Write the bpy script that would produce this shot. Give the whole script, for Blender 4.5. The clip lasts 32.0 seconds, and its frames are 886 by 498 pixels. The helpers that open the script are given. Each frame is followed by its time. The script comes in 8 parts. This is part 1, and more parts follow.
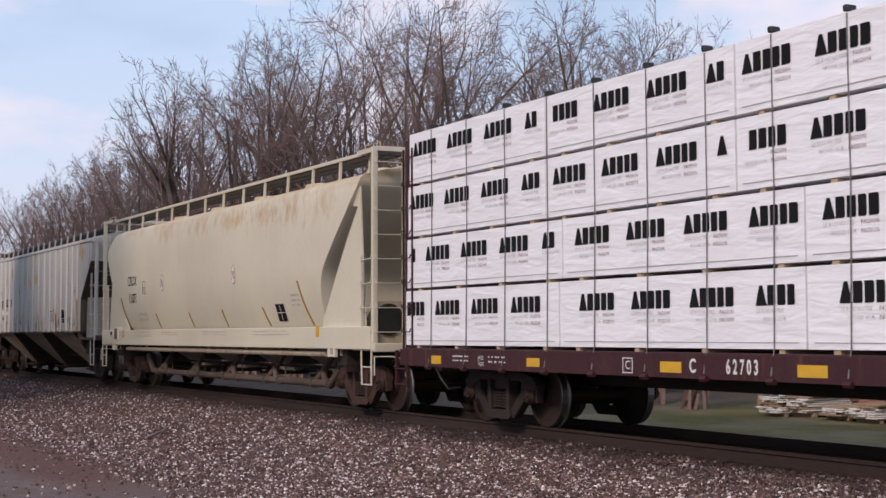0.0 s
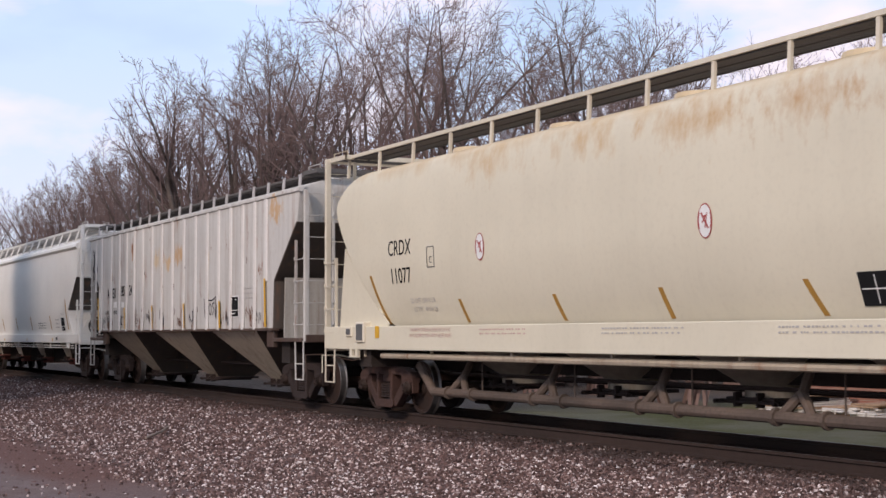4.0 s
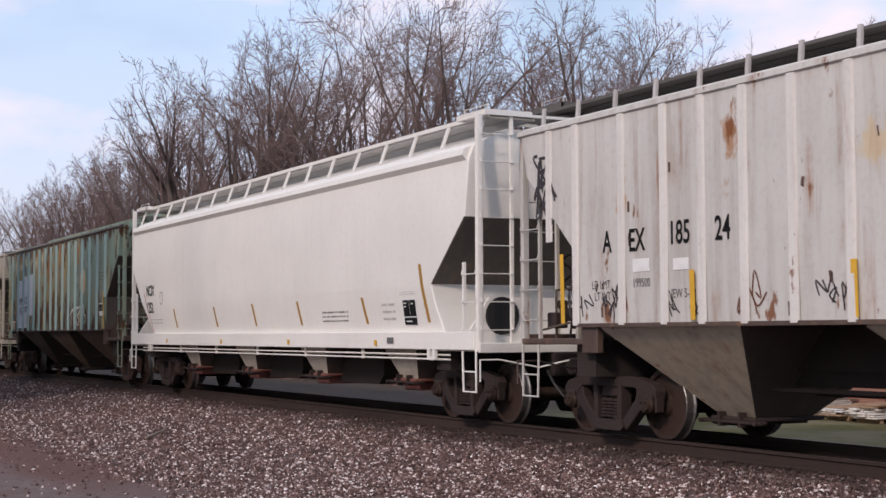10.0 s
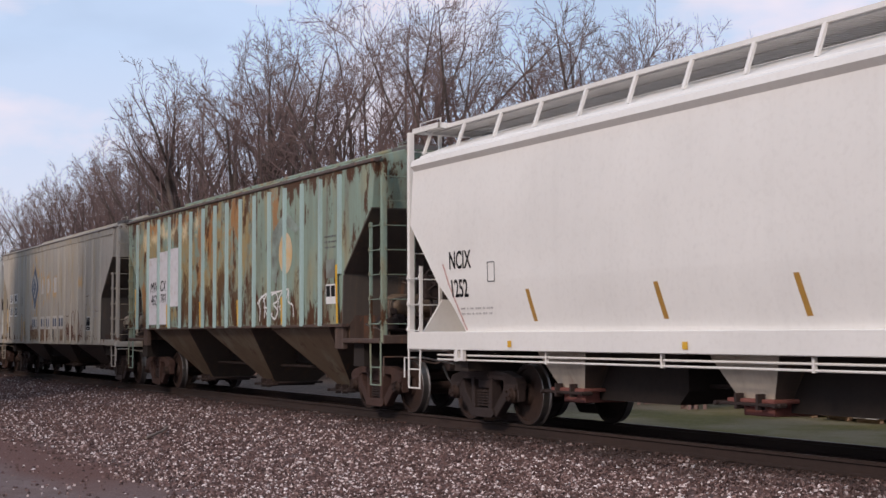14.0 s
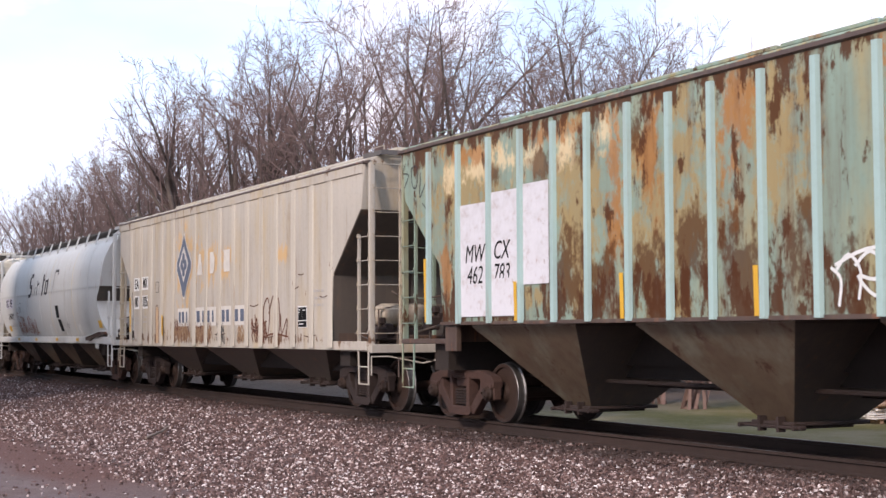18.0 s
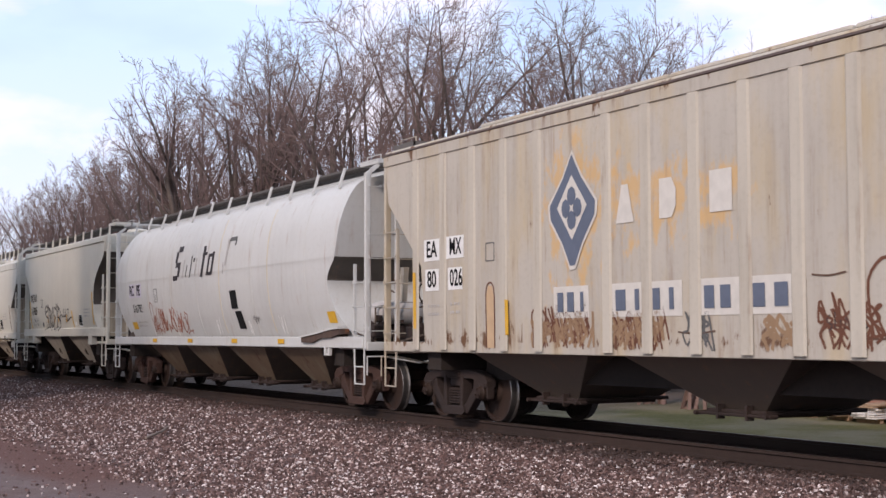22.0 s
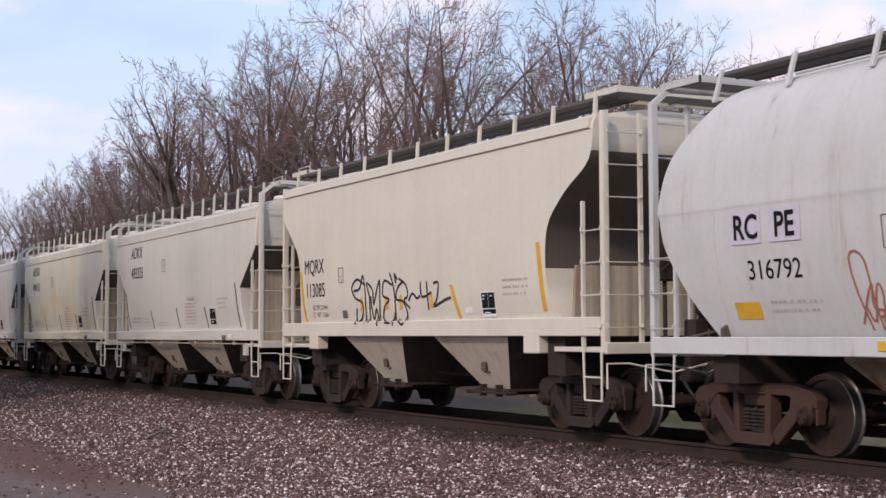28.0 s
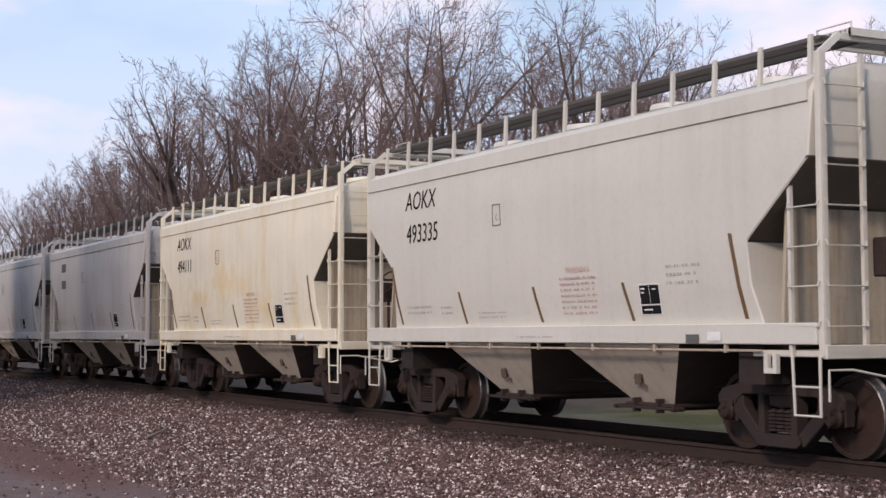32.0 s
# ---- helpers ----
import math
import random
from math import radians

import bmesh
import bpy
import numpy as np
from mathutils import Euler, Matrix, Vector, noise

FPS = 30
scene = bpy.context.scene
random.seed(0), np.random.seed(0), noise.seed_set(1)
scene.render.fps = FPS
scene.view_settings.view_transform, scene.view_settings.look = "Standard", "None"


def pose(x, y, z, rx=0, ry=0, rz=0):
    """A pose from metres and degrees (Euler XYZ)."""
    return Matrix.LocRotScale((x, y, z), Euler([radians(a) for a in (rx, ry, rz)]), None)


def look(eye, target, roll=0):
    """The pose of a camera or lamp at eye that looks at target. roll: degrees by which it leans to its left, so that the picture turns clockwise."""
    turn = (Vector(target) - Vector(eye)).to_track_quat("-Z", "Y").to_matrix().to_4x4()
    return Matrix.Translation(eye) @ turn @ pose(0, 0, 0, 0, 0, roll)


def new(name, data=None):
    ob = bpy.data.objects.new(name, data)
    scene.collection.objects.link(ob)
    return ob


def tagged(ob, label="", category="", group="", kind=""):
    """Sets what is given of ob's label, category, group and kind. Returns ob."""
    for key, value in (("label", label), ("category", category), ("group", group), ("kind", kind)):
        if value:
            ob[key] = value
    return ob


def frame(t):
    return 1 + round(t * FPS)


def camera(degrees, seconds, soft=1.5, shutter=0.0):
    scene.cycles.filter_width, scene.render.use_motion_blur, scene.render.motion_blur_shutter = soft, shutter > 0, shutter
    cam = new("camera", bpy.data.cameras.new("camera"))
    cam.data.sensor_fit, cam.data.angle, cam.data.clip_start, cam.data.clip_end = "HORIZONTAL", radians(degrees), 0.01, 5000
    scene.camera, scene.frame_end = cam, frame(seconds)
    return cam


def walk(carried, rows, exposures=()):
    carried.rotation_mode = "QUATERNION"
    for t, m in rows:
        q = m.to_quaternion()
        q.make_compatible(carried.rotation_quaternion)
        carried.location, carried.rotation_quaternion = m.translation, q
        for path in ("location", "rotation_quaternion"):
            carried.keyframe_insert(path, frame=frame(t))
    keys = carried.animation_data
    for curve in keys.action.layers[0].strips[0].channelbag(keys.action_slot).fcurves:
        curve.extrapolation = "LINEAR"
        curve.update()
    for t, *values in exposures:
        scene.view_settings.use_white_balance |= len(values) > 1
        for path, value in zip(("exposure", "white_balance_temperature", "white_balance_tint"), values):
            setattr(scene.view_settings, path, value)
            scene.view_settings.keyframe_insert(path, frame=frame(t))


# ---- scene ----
# ---- the camera, on a tripod beside the line ----
# x runs along the track in the direction of travel, y away from the camera, z = 0 is the rail head
EYE_H, TURN, TILT, LEAN = 1.369, radians(27.66), radians(3.404), -0.21
eye = Vector((0.0, 0.0, EYE_H))
ahead = Vector((-math.cos(TURN) * math.cos(TILT), math.sin(TURN) * math.cos(TILT), math.sin(TILT)))
cam = camera(34.56, 32.0, soft=1.5, shutter=0.12)
# the camera's own brightness drifts as dark and pale cars fill its picture
EXPOSURES = ((0, -0.45), (3, -0.34), (6, -0.16), (7.5, -0.20), (9, -0.27), (13, -0.54), (14, -0.48), (16, 0.24), (18, 0.28), (20, -0.04), (23, -0.10), (25, -0.33), (28, -0.28), (32, -0.33))
KELVIN, TINT = 6880, 22
walk(cam, [(0.0, look(eye, eye + ahead, LEAN)), (32.0, look(eye, eye + ahead, LEAN))], [(t, e, KELVIN, TINT) for t, e in EXPOSURES])

# ---- daylight: a thinly veiled sun behind the camera and a pale sky ----
SUN_EL, SUN_AZ = 31.0, 302.0          # degrees; azimuth counted from +x towards +y
sun_way = Vector((math.cos(radians(SUN_AZ)) * math.cos(radians(SUN_EL)),
                  math.sin(radians(SUN_AZ)) * math.cos(radians(SUN_EL)), math.sin(radians(SUN_EL))))
sun = new("sun", bpy.data.lights.new("sun", "SUN"))
sun.data.energy, sun.data.angle, sun.data.color = 2.55, radians(6.0), (1.0, 0.90, 0.77)
sun.matrix_world = look((0, 0, 60), Vector((0, 0, 60)) - sun_way)

world = bpy.data.worlds.new("sky")
scene.world = world
world.use_nodes = True
wn = world.node_tree.nodes
wl = world.node_tree.links
wn.clear()
w_out = wn.new("ShaderNodeOutputWorld")
w_bg = wn.new("ShaderNodeBackground")
w_sky = wn.new("ShaderNodeTexSky")
w_sky.sky_type, w_sky.sun_disc = "NISHITA", False
w_sky.sun_elevation, w_sky.sun_rotation = radians(SUN_EL), radians(90.0 - SUN_AZ)
w_sky.air_density, w_sky.dust_density, w_sky.ozone_density = 1.0, 1.5, 1.0
w_co = wn.new("ShaderNodeTexCoord")
w_map = wn.new("ShaderNodeMapping")
w_map.inputs["Scale"].default_value = (1.0, 1.0, 2.6)
w_noise = wn.new("ShaderNodeTexNoise")
w_noise.inputs["Scale"].default_value, w_noise.inputs["Detail"].default_value = 2.6, 5.0
w_ramp = wn.new("ShaderNodeValToRGB")
w_ramp.color_ramp.elements[0].position, w_ramp.color_ramp.elements[1].position = 0.12, 0.50
w_mix = wn.new("ShaderNodeMix")
w_mix.data_type = "RGBA"
w_mix.inputs["B"].default_value = (5.5, 7.7, 10.2, 1)     # thin high cloud, blue through the veil
w_low = wn.new("ShaderNodeMath")
w_low.operation, w_low.inputs[1].default_value = "MULTIPLY", 0.92
w_bg.inputs["Strength"].default_value = 0.135
wl.new(w_co.outputs["Generated"], w_map.inputs["Vector"])
wl.new(w_map.outputs["Vector"], w_noise.inputs["Vector"])
wl.new(w_noise.outputs["Fac"], w_ramp.inputs["Fac"])
wl.new(w_ramp.outputs["Color"], w_low.inputs[0])
wl.new(w_low.outputs[0], w_mix.inputs["Factor"])
wl.new(w_sky.outputs["Color"], w_mix.inputs["A"])
w_sep = wn.new("ShaderNodeSeparateXYZ")          # haze whitens the sky towards the horizon
w_haze = wn.new("ShaderNodeMapRange")
for key, v in (("From Min", 0.20), ("From Max", 0.02), ("To Min", 0.0), ("To Max", 0.75)):
    w_haze.inputs[key].default_value = v
w_mix2 = wn.new("ShaderNodeMix")
w_mix2.data_type = "RGBA"
w_mix2.inputs["B"].default_value = (8.0, 8.5, 9.3, 1)
w_cloud = wn.new("ShaderNodeTexNoise")              # loose brighter cloud
w_cloud.inputs["Scale"].default_value, w_cloud.inputs["Detail"].default_value = 5.5, 6.0
w_cl = wn.new("ShaderNodeMapRange")
for key, v in (("From Min", 0.50), ("From Max", 0.68), ("To Min", 0.0), ("To Max", 0.9)):
    w_cl.inputs[key].default_value = v
w_mix3 = wn.new("ShaderNodeMix")
w_mix3.data_type = "RGBA"
w_mix3.inputs["B"].default_value = (9.0, 8.8, 9.6, 1)
wl.new(w_co.outputs["Generated"], w_sep.inputs[0])
wl.new(w_sep.outputs["Z"], w_haze.inputs["Value"])
wl.new(w_haze.outputs["Result"], w_mix2.inputs["Factor"])
wl.new(w_mix.outputs["Result"], w_mix2.inputs["A"])
wl.new(w_map.outputs["Vector"], w_cloud.inputs["Vector"])
wl.new(w_cloud.outputs["Fac"], w_cl.inputs["Value"])
wl.new(w_cl.outputs["Result"], w_mix3.inputs["Factor"])
wl.new(w_mix2.outputs["Result"], w_mix3.inputs["A"])
wl.new(w_mix3.outputs["Result"], w_bg.inputs["Color"])
wl.new(w_bg.outputs["Background"], w_out.inputs["Surface"])


# ---- materials ----
def material(name, rough=0.7, metal=0.0):
    m = bpy.data.materials.new(name)
    m.use_nodes = True
    b = m.node_tree.nodes["Principled BSDF"]
    b.inputs["Roughness"].default_value, b.inputs["Metallic"].default_value = rough, metal
    return m, m.node_tree.nodes, m.node_tree.links, b


def coords(n, l, scale=(1, 1, 1), kind="Object"):
    co, mp = n.new("ShaderNodeTexCoord"), n.new("ShaderNodeMapping")
    mp.inputs["Scale"].default_value = scale
    l.new(co.outputs[kind], mp.inputs["Vector"])
    return mp.outputs["Vector"]


def noise_of(n, l, vec, scale, detail=4.0, rough=0.55):
    t = n.new("ShaderNodeTexNoise")
    t.inputs["Scale"].default_value, t.inputs["Detail"].default_value, t.inputs["Roughness"].default_value = scale, detail, rough
    l.new(vec, t.inputs["Vector"])
    return t.outputs["Fac"]


def band(n, l, value, lo, hi, top=1.0):
    r = n.new("ShaderNodeMapRange")
    r.clamp = True
    for key, v in (("From Min", lo), ("From Max", hi), ("To Min", 0.0), ("To Max", top)):
        r.inputs[key].default_value = v
    l.new(value, r.inputs["Value"])
    return r.outputs["Result"]


def blend(n, l, fac, a, b):
    m = n.new("ShaderNodeMix")
    m.data_type = "RGBA"
    for key, v in (("A", a), ("B", b)):
        if isinstance(v, tuple):
            m.inputs[key].default_value = (*v, 1)
        else:
            l.new(v, m.inputs[key])
    if isinstance(fac, float):
        m.inputs["Factor"].default_value = fac
    else:
        l.new(fac, m.inputs["Factor"])
    return m.outputs["Result"]


def times_of(n, l, a, b):
    m = n.new("ShaderNodeMath")
    m.operation = "MULTIPLY"
    l.new(a, m.inputs[0])
    l.new(b, m.inputs[1])
    return m.outputs[0]


def relief(n, l, b, height, dist, strength=0.5):
    u = n.new("ShaderNodeBump")
    u.inputs["Distance"].default_value, u.inputs["Strength"].default_value = dist, strength
    l.new(height, u.inputs["Height"])
    l.new(u.outputs["Normal"], b.inputs["Normal"])


def car_paint(name, colour, dirt=(0.16, 0.12, 0.085), dirty=0.35, rust=0.0, rust_colour=(0.20, 0.075, 0.03), seed=0.0,
              patch=None, patchy=0.0, rough=0.55, spots=(), bias=(), top_stain=None, soft=0.5, gloss=0.5):
    """Weathered freight-car paint: broad fading, vertical grime streaks, rust blisters."""
    m, n, l, b = material(name, rough)
    b.inputs["Specular IOR Level"].default_value = gloss
    co = n.new("ShaderNodeTexCoord")
    add = n.new("ShaderNodeVectorMath")
    add.operation = "ADD"
    add.inputs[1].default_value = (seed * 7.3, seed * 3.1, seed)
    l.new(co.outputs["Object"], add.inputs[0])

    def scaled(s):
        mp = n.new("ShaderNodeMapping")
        mp.inputs["Scale"].default_value = s
        l.new(add.outputs["Vector"], mp.inputs["Vector"])
        return mp.outputs["Vector"]
    base = scaled((1, 1, 1))
    streak = noise_of(n, l, scaled((5.5, 5.5, 0.35)), 1.0, 5.0, 0.6)
    broad = noise_of(n, l, base, 0.55, 3.0)
    fine = noise_of(n, l, base, 14.0, 5.0)
    col = blend(n, l, band(n, l, broad, 0.35, 0.7, 0.5), colour, tuple(c * 0.86 for c in colour))
    if patch:
        pn = noise_of(n, l, scaled((1.4, 1.4, 0.4)), 1.2, 5.0, 0.6)
        col = blend(n, l, band(n, l, pn, 0.58 - 0.25 * patchy, 0.78 - 0.2 * patchy, min(1.0, 0.35 + patchy)), col, patch)
    col = blend(n, l, times_of(n, l, band(n, l, streak, 0.42, 0.75, dirty), band(n, l, broad, 0.2, 0.7)), col, dirt)
    col = blend(n, l, band(n, l, fine, 0.5, 0.8, 0.18 * (0.4 + dirty)), col, dirt)
    sep = n.new("ShaderNodeSeparateXYZ")
    l.new(co.outputs["Object"], sep.inputs[0])
    ragged = noise_of(n, l, scaled((2.2, 2.2, 1.2)), 2.0, 7.0, 0.65)

    def plus(a, c, k=1.0):
        mm = n.new("ShaderNodeMath")
        mm.operation = "MULTIPLY_ADD"
        mm.inputs[1].default_value = k
        l.new(c, mm.inputs[0])
        l.new(a, mm.inputs[2])
        return mm.outputs[0]
    # stains with a place of their own: (x, z, half width, half height, colour)
    for sx, sz, rx, rz, colour2 in spots:
        off = n.new("ShaderNodeVectorMath")
        off.operation = "MULTIPLY_ADD"
        off.inputs[1].default_value, off.inputs[2].default_value = (1 / rx, 0, 1 / rz), (-sx / rx, 0, -sz / rz)
        l.new(co.outputs["Object"], off.inputs[0])
        ln = n.new("ShaderNodeVectorMath")
        ln.operation = "LENGTH"
        l.new(off.outputs["Vector"], ln.inputs[0])
        col = blend(n, l, band(n, l, plus(ln.outputs["Value"], ragged, 4.2), 3.0, 3.0 - soft, 0.8), col, colour2)
    if top_stain:
        tc, z0, z1, amount = top_stain
        f = plus(band(n, l, sep.outputs["Z"], z0, z1), noise_of(n, l, scaled((1.4, 1.4, 0.5)), 1.2, 5.0, 0.65), 1.6)
        col = blend(n, l, band(n, l, f, 1.35, 1.9, amount), col, tc)
    if rust > 0:
        rn = noise_of(n, l, scaled((1.9, 1.9, 0.7)), 1.7, 9.0, 0.70)
        for z0, z1, z2, amount in bias:
            rn = plus(rn, times_of(n, l, band(n, l, sep.outputs["Z"], z0, z1), band(n, l, sep.outputs["Z"], z2, z1 + 0.001)), amount)
        rf = band(n, l, rn, 0.70 - 0.28 * rust, 0.74 - 0.26 * rust, 0.92)
        rs = times_of(n, l, band(n, l, streak, 0.60 - 0.2 * rust, 0.75 - 0.15 * rust, 0.6), band(n, l, rn, 0.45, 0.6))
        col = blend(n, l, rs, col, tuple(c * 1.5 for c in rust_colour))
        col = blend(n, l, rf, col, rust_colour)
    l.new(col, b.inputs["Base Color"])
    relief(n, l, b, noise_of(n, l, scaled((0.8, 0.8, 0.6)), 1.6, 3.0), 0.03, 0.25)
    return m


def grimy(name, a, c, scale=6.0, rough=0.8, metal=0.0, bump=0.004):
    """Two-tone surface with grain at two scales."""
    m, n, l, b = material(name, rough, metal)
    v = coords(n, l)
    big, small = noise_of(n, l, v, scale * 0.2, 3.0), noise_of(n, l, v, scale * 4.0, 4.0, 0.65)
    col = blend(n, l, band(n, l, big, 0.35, 0.65), a, c)
    col = blend(n, l, band(n, l, small, 0.45, 0.75, 0.5), col, tuple(x * 0.55 for x in a))
    l.new(col, b.inputs["Base Color"])
    relief(n, l, b, small, bump, 0.6)
    return m


def plain(name, colour, rough=0.6, metal=0.0):
    m, n, l, b = material(name, rough, metal)
    v = coords(n, l)
    l.new(blend(n, l, band(n, l, noise_of(n, l, v, 5.0, 5.0), 0.4, 0.75, 0.5), colour, tuple(x * 0.7 for x in colour)), b.inputs["Base Color"])
    return m


M_TRUCK = grimy("truck_iron", (0.021, 0.0128, 0.0115), (0.038, 0.0228, 0.0195), 5.0, 0.85)
M_TRUCK_RED = grimy("truck_iron_rusty", (0.043, 0.0215, 0.017), (0.078, 0.0375, 0.027), 5.0, 0.85)
M_WHEEL = grimy("wheel_steel", (0.022, 0.014, 0.011), (0.044, 0.022, 0.015), 4.0, 0.75, 0.2)
M_TREAD = plain("wheel_tread", (0.20, 0.19, 0.185), 0.42, 0.85)
M_UNDER = grimy("underframe", (0.015, 0.0105, 0.009), (0.028, 0.019, 0.015), 3.0, 0.9)
M_JET = plain("jet_black", (0.018, 0.016, 0.016), 0.6)
M_GRATE = plain("roof_walk_steel", (0.115, 0.105, 0.10), 0.8, 0.1)
M_BLACK = plain("black_stencil", (0.012, 0.012, 0.013), 0.9)
M_FADED = plain("faded_stencil", (0.12, 0.12, 0.12), 0.7)
M_WHITE = plain("white_stencil", (0.75, 0.75, 0.73), 0.6)
M_GREY_INK = plain("grey_stencil", (0.42, 0.40, 0.385), 0.7)
M_RED_INK = plain("red_stencil", (0.54, 0.34, 0.30), 0.7)
M_YELLOW = plain("reflector_yellow", (0.68, 0.38, 0.03), 0.45)
M_OCHRE = plain("reflector_ochre", (0.38, 0.20, 0.035), 0.5)
M_BROWN_REF = plain("reflector_brown", (0.15, 0.085, 0.035), 0.6)
M_BLUE_INK = plain("blue_emblem", (0.105, 0.128, 0.18), 0.7)
M_SPRAY = plain("spray_black", (0.05, 0.045, 0.05), 0.6)
M_SPRAY_WHITE = plain("spray_white", (0.72, 0.72, 0.70), 0.6)
M_SPRAY_BROWN = plain("spray_brown", (0.15, 0.065, 0.042), 0.6)
M_SPRAY_ORANGE = plain("spray_orange", (0.75, 0.38, 0.05), 0.6)
for flat in (M_BLACK, M_FADED, M_SPRAY, M_SPRAY_BROWN):      # matt stencil paint
    flat.node_tree.nodes["Principled BSDF"].inputs["Specular IOR Level"].default_value = 0.15


# ---- mesh helpers ----
def part(name, bm, mat, parent=None, label="", smooth=False):
    """Links a bmesh as one mesh object under a thing or a part."""
    me = bpy.data.meshes.new(name)
    bm.normal_update()
    bm.to_mesh(me)
    bm.free()
    if smooth:
        me.shade_smooth()
    me.materials.append(mat)
    return link_part(name, me, parent, label)


def link_part(name, me, parent=None, label="", m=None):
    ob = new(name, me)
    if parent:
        ob.parent = parent
    if m is not None:
        ob.matrix_basis = m
    if label:
        ob["label"] = label
    return ob


def thing(name, m, label, category, group="", kind=""):
    ob = new(name)
    ob.empty_display_size = 0.3
    ob.matrix_basis = m
    return tagged(ob, label, category, group, kind)


def box(bm, x0, x1, y0, y1, z0, z1, bevel=0.0):
    vs = [bm.verts.new(p) for p in ((x0, y0, z0), (x1, y0, z0), (x1, y1, z0), (x0, y1, z0), (x0, y0, z1), (x1, y0, z1), (x1, y1, z1), (x0, y1, z1))]
    fs = [bm.faces.new([vs[i] for i in f]) for f in ((3, 2, 1, 0), (4, 5, 6, 7), (0, 1, 5, 4), (1, 2, 6, 5), (2, 3, 7, 6), (3, 0, 4, 7))]
    if bevel:
        bmesh.ops.bevel(bm, geom=list({e for f in fs for e in f.edges}), offset=bevel, segments=1, affect="EDGES")
    return bm


def tube(bm, p, q, r0, r1=None, n=6, cap=True):
    p, q = Vector(p), Vector(q)
    r1 = r0 if r1 is None else r1
    w = (q - p).normalized()
    a = w.orthogonal().normalized()
    b = w.cross(a)
    rings = []
    for c, r in ((p, r0), (q, r1)):
        rings.append([bm.verts.new(c + (a * math.cos(k * math.tau / n) + b * math.sin(k * math.tau / n)) * r) for k in range(n)])
    for k in range(n):
        bm.faces.new((rings[0][k], rings[0][(k + 1) % n], rings[1][(k + 1) % n], rings[1][k]))
    if cap:
        bm.faces.new(rings[0][::-1])
        bm.faces.new(rings[1])
    return bm


def pipe(bm, points, r, n=6):
    """A bent pipe, mitred at its corners, as one piece."""
    pts = [Vector(p) for p in points]
    rings, up = [], None
    for i, p in enumerate(pts):
        a, c = pts[max(0, i - 1)], pts[min(len(pts) - 1, i + 1)]
        u, v = (p - a).normalized() if i else (c - p).normalized(), (c - p).normalized() if i < len(pts) - 1 else (p - a).normalized()
        w = (u + v).normalized()
        e1 = w.orthogonal().normalized() if up is None else (up - w * up.dot(w)).normalized()
        e2 = w.cross(e1)
        up = e1
        rings.append([bm.verts.new(p + (e1 * math.cos(k * math.tau / n) + e2 * math.sin(k * math.tau / n)) * r) for k in range(n)])
    for u, v in zip(rings, rings[1:]):
        for k in range(n):
            bm.faces.new((u[k], u[(k + 1) % n], v[(k + 1) % n], v[k]))
    bm.faces.new(rings[0][::-1])
    bm.faces.new(rings[-1])
    return bm


def spun(bm, profile, n=24, axis="y"):
    """Turns (radius, along) pairs about the axis; closed at the ends where the radius is 0."""
    rings = []
    for r, a in profile:
        ring = []
        for k in range(n):
            c, s = math.cos(k * math.tau / n) * r, math.sin(k * math.tau / n) * r
            ring.append(bm.verts.new((c, a, s) if axis == "y" else (c, s, a) if axis == "z" else (a, c, s)))
        rings.append(ring)
    for u, v in zip(rings, rings[1:]):
        for k in range(n):
            bm.faces.new((u[k], u[(k + 1) % n], v[(k + 1) % n], v[k]))
    bm.faces.new(rings[0][::-1])
    bm.faces.new(rings[-1])
    bmesh.ops.recalc_face_normals(bm, faces=bm.faces)
    return bm


def prism(bm, outline, y0, y1):
    """An outline of (x, z) points, drawn out from y0 to y1."""
    a = [bm.verts.new((x, y0, z)) for x, z in outline]
    b = [bm.verts.new((x, y1, z)) for x, z in outline]
    f = [bm.faces.new(a), bm.faces.new(b[::-1])]
    for k in range(len(a)):
        f.append(bm.faces.new((a[k], b[k], b[(k + 1) % len(a)], a[(k + 1) % len(a)])))
    bmesh.ops.recalc_face_normals(bm, faces=f)
    return bm


def loft(levels):
    """A hull from (z, x0, x1, half width) rectangles, bottom to top."""
    bm = bmesh.new()
    rings = []
    for z, x0, x1, w in levels:
        rings.append([bm.verts.new(p) for p in ((x0, -w, z), (x1, -w, z), (x1, w, z), (x0, w, z))])
    for u, v in zip(rings, rings[1:]):
        for k in range(4):
            bm.faces.new((u[k], u[(k + 1) % 4], v[(k + 1) % 4], v[k]))
    bm.faces.new(rings[0][::-1])
    bm.faces.new(rings[-1])
    return bm


def smooth_levels(levels, per=4):
    """Rounds a list of levels with a spline through them."""
    out = []
    n = len(levels)
    for i in range(n - 1):
        p0, p1, p2, p3 = (np.array(levels[max(0, min(n - 1, i + k))], float) for k in (-1, 0, 1, 2))
        for k in range(per):
            t = k / per
            out.append(tuple(0.5 * (2 * p1 + (p2 - p0) * t + (2 * p0 - 5 * p1 + 4 * p2 - p3) * t * t + (3 * p1 - p0 - 3 * p2 + p3) * t ** 3)))
    out.append(tuple(levels[-1]))
    return out


def width_at(levels, z):
    zs = [v[0] for v in levels]
    return float(np.interp(z, zs, [v[3] for v in levels]))


FONT_MESHES = {}


